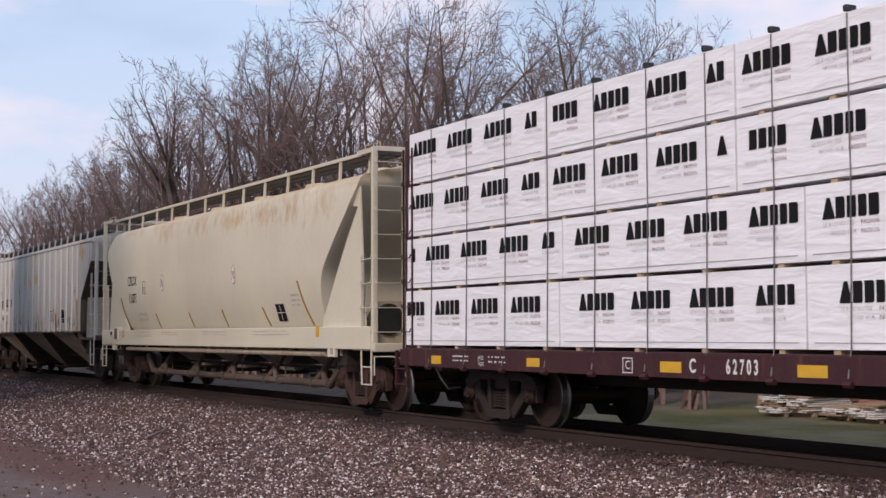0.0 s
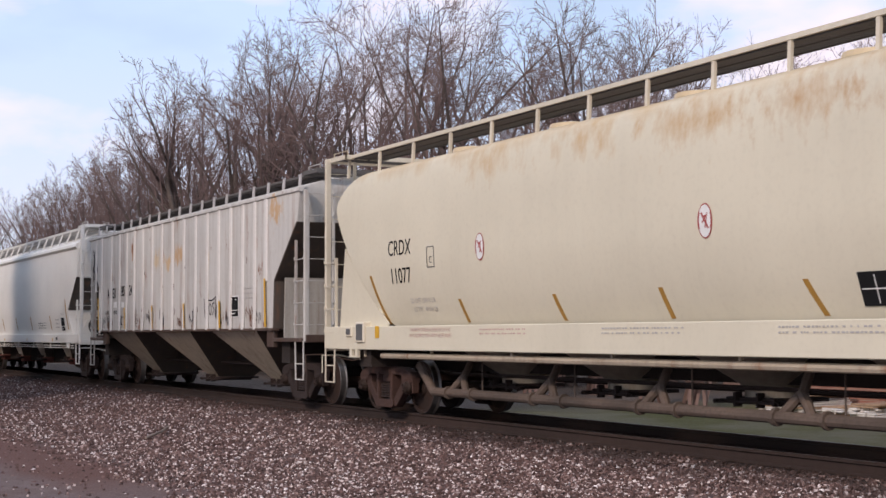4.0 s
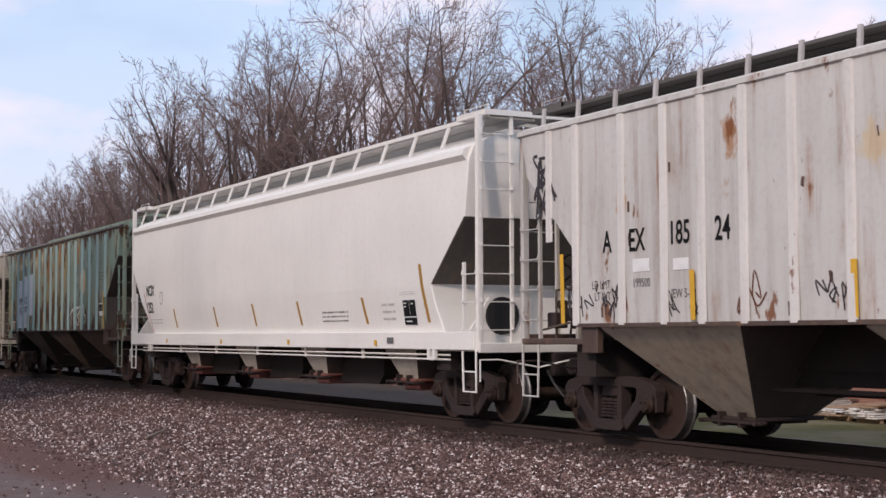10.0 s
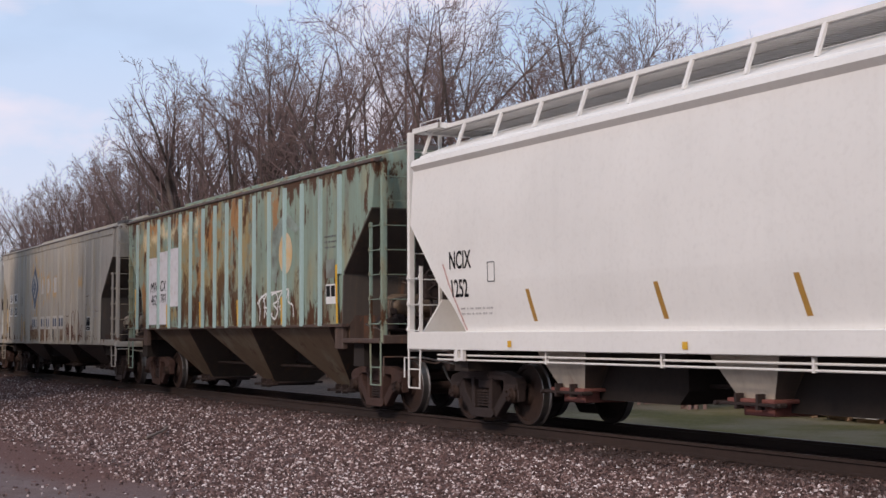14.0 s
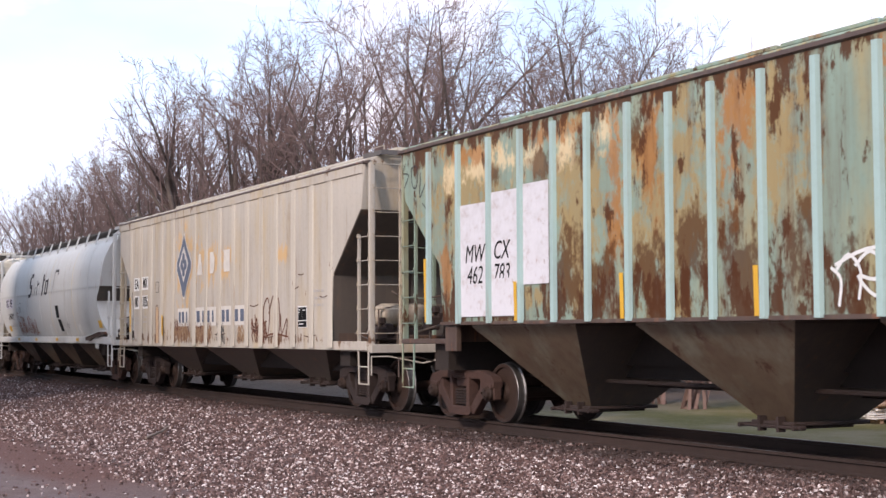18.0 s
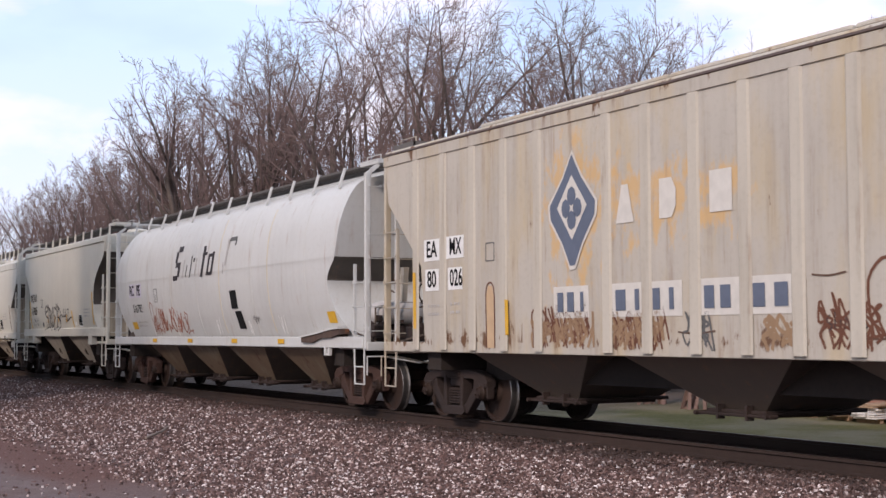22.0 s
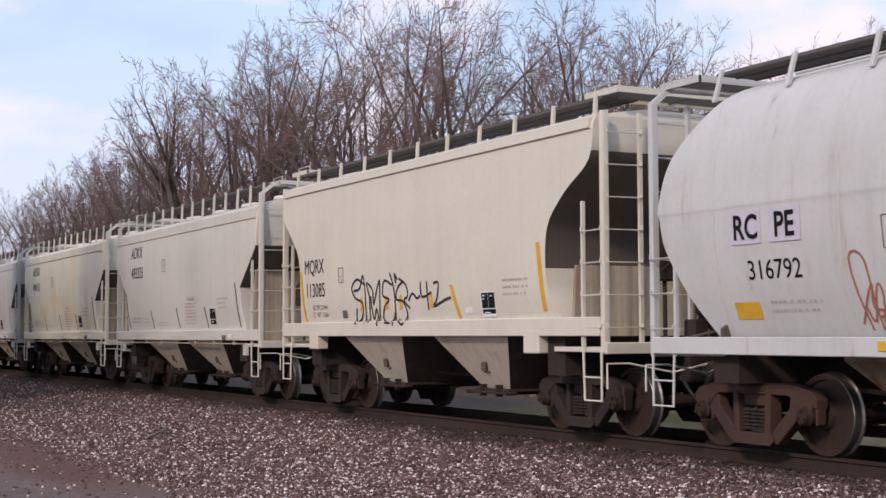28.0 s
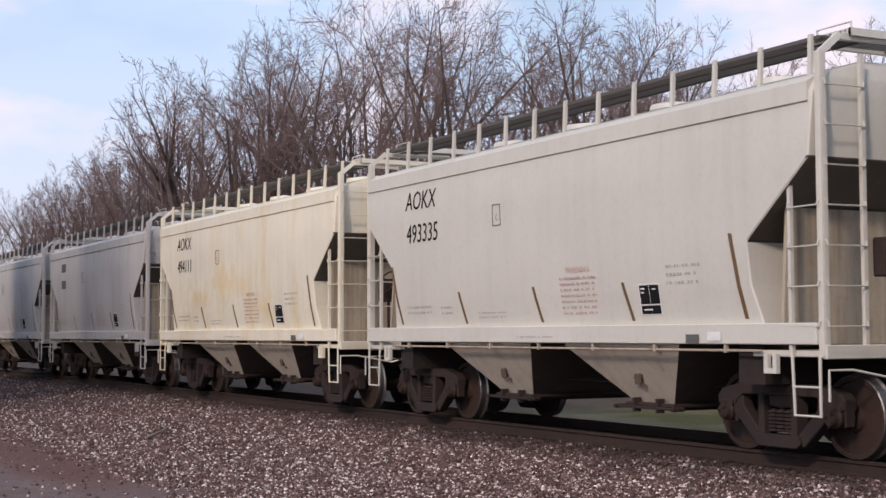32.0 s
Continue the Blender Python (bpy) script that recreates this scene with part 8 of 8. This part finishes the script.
    p(0.2, 0.14, -139.4, 1.72, M_FADED, name="small_plate")
    for x, z0, z1, sh in ((-141.24, 1.6, 2.55, -0.16), (-135.1, 1.6, 2.12, -0.22), (-132.64, 1.67, 2.62, -0.11)):
        st(0.10, z0, z1, x, M_YELLOW, sh)
    placard(p, b, -134.18, 1.80, 0.78)
    b(3, 0.7, 0.3, -133.4, 2.0)
    p(0.22, 0.1, -134.8, 1.72, M_WHITE, name="small_plate")
    sts = [[(-0.75, 0.30), (-1.05, 0.40), (-1.28, 0.26), (-1.15, 0.08), (-0.85, -0.02), (-0.92, -0.26), (-1.18, -0.36), (-1.10, -0.10)],
           [(-1.2, 0.2), (-0.95, 0.24), (-0.8, 0.46), (-0.72, 0.1), (-0.78, -0.38)],
           [(-0.62, -0.36), (-0.55, 0.05), (-0.66, 0.32), (-0.42, 0.2), (-0.40, -0.05), (-0.22, 0.24), (-0.12, 0.34), (-0.16, -0.08), (-0.24, -0.40)],
           [(-0.5, 0.1), (-0.46, -0.3), (-0.30, -0.12), (-0.26, -0.42)],
           [(0.35, 0.26), (0.06, 0.34), (-0.02, 0.1), (0.22, 0.02), (0.02, -0.1), (-0.06, -0.32), (0.28, -0.36), (0.40, -0.2)],
           [(0.28, 0.46), (0.42, 0.2), (0.44, -0.12), (0.36, -0.42)], [(0.76, 0.30), (0.56, 0.2), (0.50, 0.02), (0.74, -0.02), (0.86, -0.22), (0.72, -0.40), (0.52, -0.3)],
           [(0.62, 0.36), (0.88, 0.24), (0.92, 0.06), (0.78, 0.0), (0.98, -0.14)], [(0.5, 0.28), (0.46, 0.44), (0.56, 0.34)],
           [(0.95, -0.02), (1.1, 0.1), (1.25, 0.02), (1.38, 0.06)], [(1.40, 0.28), (1.44, 0.04), (1.78, 0.10)], [(1.62, 0.28), (1.64, -0.18)],
           [(1.85, 0.24), (2.02, 0.24), (1.95, 0.0), (1.84, -0.12), (2.25, -0.02), (2.42, 0.0)]]
    g(sts, 0.022, -137.75, 1.92, M_SPRAY, name="spray_tag", label="black spray-painted tag")
    for dx in (-0.9, 0.1, 0.65, 1.75):
        shape(TAN_CAR, [(-0.06, -0.14), (0.06, -0.1), (0.04, 0.12), (-0.05, 0.08)], -137.75 + dx, 1.9, M_SPRAY_ORANGE, "spray_fill", "", 0.005)
    # cement cars
    for spec, f0, top, num, strong in ((CEMENT, 0.0, "AOKX", "493335", True), (YELLOWED, -12.45, "AOKX", "494111", True), (DULL_1, -24.9, "", "", False), (DULL_2, -37.35, "", "", False)):
        w, p, st, b, g, framed = mark_kit(spec)
        if top:
            w(top, 0.30, -152.88 + f0, 3.49, shear=0.12, squeeze=0.88)
            w(num, 0.30, -152.82 + f0, 2.96, shear=0.12, squeeze=0.88)
        else:
            p(0.55, 0.26, -152.92 + f0, 3.46, M_FADED, name="faded_mark")
            p(0.55, 0.26, -152.88 + f0, 2.94, M_FADED, name="faded_mark")
        framed(0.22, 0.3, -150.43 + f0, 3.08, M_FADED)
        w("C", 0.09, -150.43 + f0, 3.04, M_FADED)
        for x, z0, z1, sh in ((-153.7, 1.52, 2.47, -0.24), (-151.5, 1.52, 2.0, -0.16), (-149.33, 1.52, 2.01, -0.16), (-147.18, 1.52, 2.0, -0.16), (-145.03, 1.52, 2.48, -0.18)):
            st(0.06, z0, z1, x + f0, M_BROWN_REF, sh)
        placard(p, b, -146.78 + f0, 1.78, 0.80)
        b(2, 0.9, 0.18, -153.0 + f0, 1.72)
        b(2, 0.35, 0.18, -152.1 + f0, 1.7)
        b(2, 0.8, 0.13, -150.7 + f0, 1.62)
        w("WARNING", 0.085, -148.35 + f0, 2.2, M_RED_INK)
        b(7, 0.85, 0.55, -148.35 + f0, 1.84, M_RED_INK)
        b(3, 0.65, 0.3, -146.1 + f0, 2.03)
        b(1, 1.0, 0.06, -149.4 + f0, 1.30)
        p(0.24, 0.1, -145.9 + f0, 1.30, M_FADED, name="small_plate", proud=0.012)
        p(0.24, 0.1, -145.5 + f0, 1.33, M_WHITE, name="small_plate", proud=0.012)


M_CORN = car_paint("worn_orange_paint", (0.62, 0.42, 0.20), dirty=0.3, rust=0.1, seed=30, patch=(0.62, 0.55, 0.42), patchy=0.5)
M_HUSK = car_paint("worn_dark_paint", (0.13, 0.14, 0.12), dirty=0.3, rust=0.1, seed=31, patch=(0.29, 0.38, 0.33), patchy=0.75)
M_SEAM = plain("weld_shadow", (0.56, 0.555, 0.52), 0.7)
M_STREAK = plain("pale_rust_streak", (0.60, 0.54, 0.42), 0.7)
M_SAUSAGE = plain("spray_tan", (0.52, 0.36, 0.22), 0.7)
M_CHALK = plain("chalky_white", (0.60, 0.57, 0.52), 0.8)
M_TAG_WASH = plain("spray_tan_wash", (0.30, 0.19, 0.11), 0.8)
M_EMBLEM_RED = plain("emblem_red", (0.36, 0.07, 0.06), 0.6)
M_RUST_CHIP = plain("rust_chip", (0.11, 0.06, 0.04), 0.9)
M_WASHED = car_paint("washed_dark_patch", (0.17, 0.17, 0.15), dirty=0.3, seed=33, patch=(0.27, 0.34, 0.30), patchy=0.6)
M_RUST_RED = plain("spray_rust_red", (0.36, 0.13, 0.08), 0.7)
M_LILAC = plain("pale_lilac_patch", (0.55, 0.52, 0.60), 0.6)


def shape(spec_of, outline, x, z, mat, name, label="", proud=0.005):
    """A flat painted shape from an outline, on the car's flank."""
    bm = bmesh.new()
    bm.faces.new([bm.verts.new((u, v, 0.0)) for u, v in outline])
    bmesh.ops.triangulate(bm, faces=bm.faces)
    bmesh.ops.recalc_face_normals(bm, faces=bm.faces)
    ob = part(name, bm, mat, spec_of["car"], label)
    ob.matrix_basis = on_side(spec_of["side"], x - spec_of["xc"], z, proud)
    return ob


mark_all()


# ---- the train rolls past ----
# how far it has come at each whole second, in metres
TRAVEL = (0.0, 4.07, 8.11, 12.14, 16.19, 20.26, 24.35, 28.48, 32.63, 36.77, 40.9, 45.04, 49.18, 53.34, 57.49, 61.67, 65.85, 70.04, 74.24, 78.46, 82.69, 86.94, 91.16, 95.35,
          99.52, 103.65, 107.78, 111.92, 116.06, 120.22, 124.38, 128.52, 132.61)


def travel(t):
    return float(np.interp(t, range(len(TRAVEL)), TRAVEL))


def motions():
    rolling = [(spec["car"], spec["xc"], TRACK_Y, 0.0) for spec in HOPPERS] + [(FLAT, FLAT_X, TRACK_Y, 0.0)] + [(ob, *at) for ob, at in BUNDLES]
    for ob, x, y, z in rolling:
        walk(ob, [(float(t), pose(x + TRAVEL[t], y, z)) for t in range(33)])
    step = 4 / 30
    for ws, x in WHEELSETS:
        rows = []
        for k in range(241):
            t = min(k * step, 32.0)
            rows.append((t, pose(x, 0, 0.457, 0, math.degrees(travel(t) / 0.457), 0)))
        walk(ws, rows)


motions()
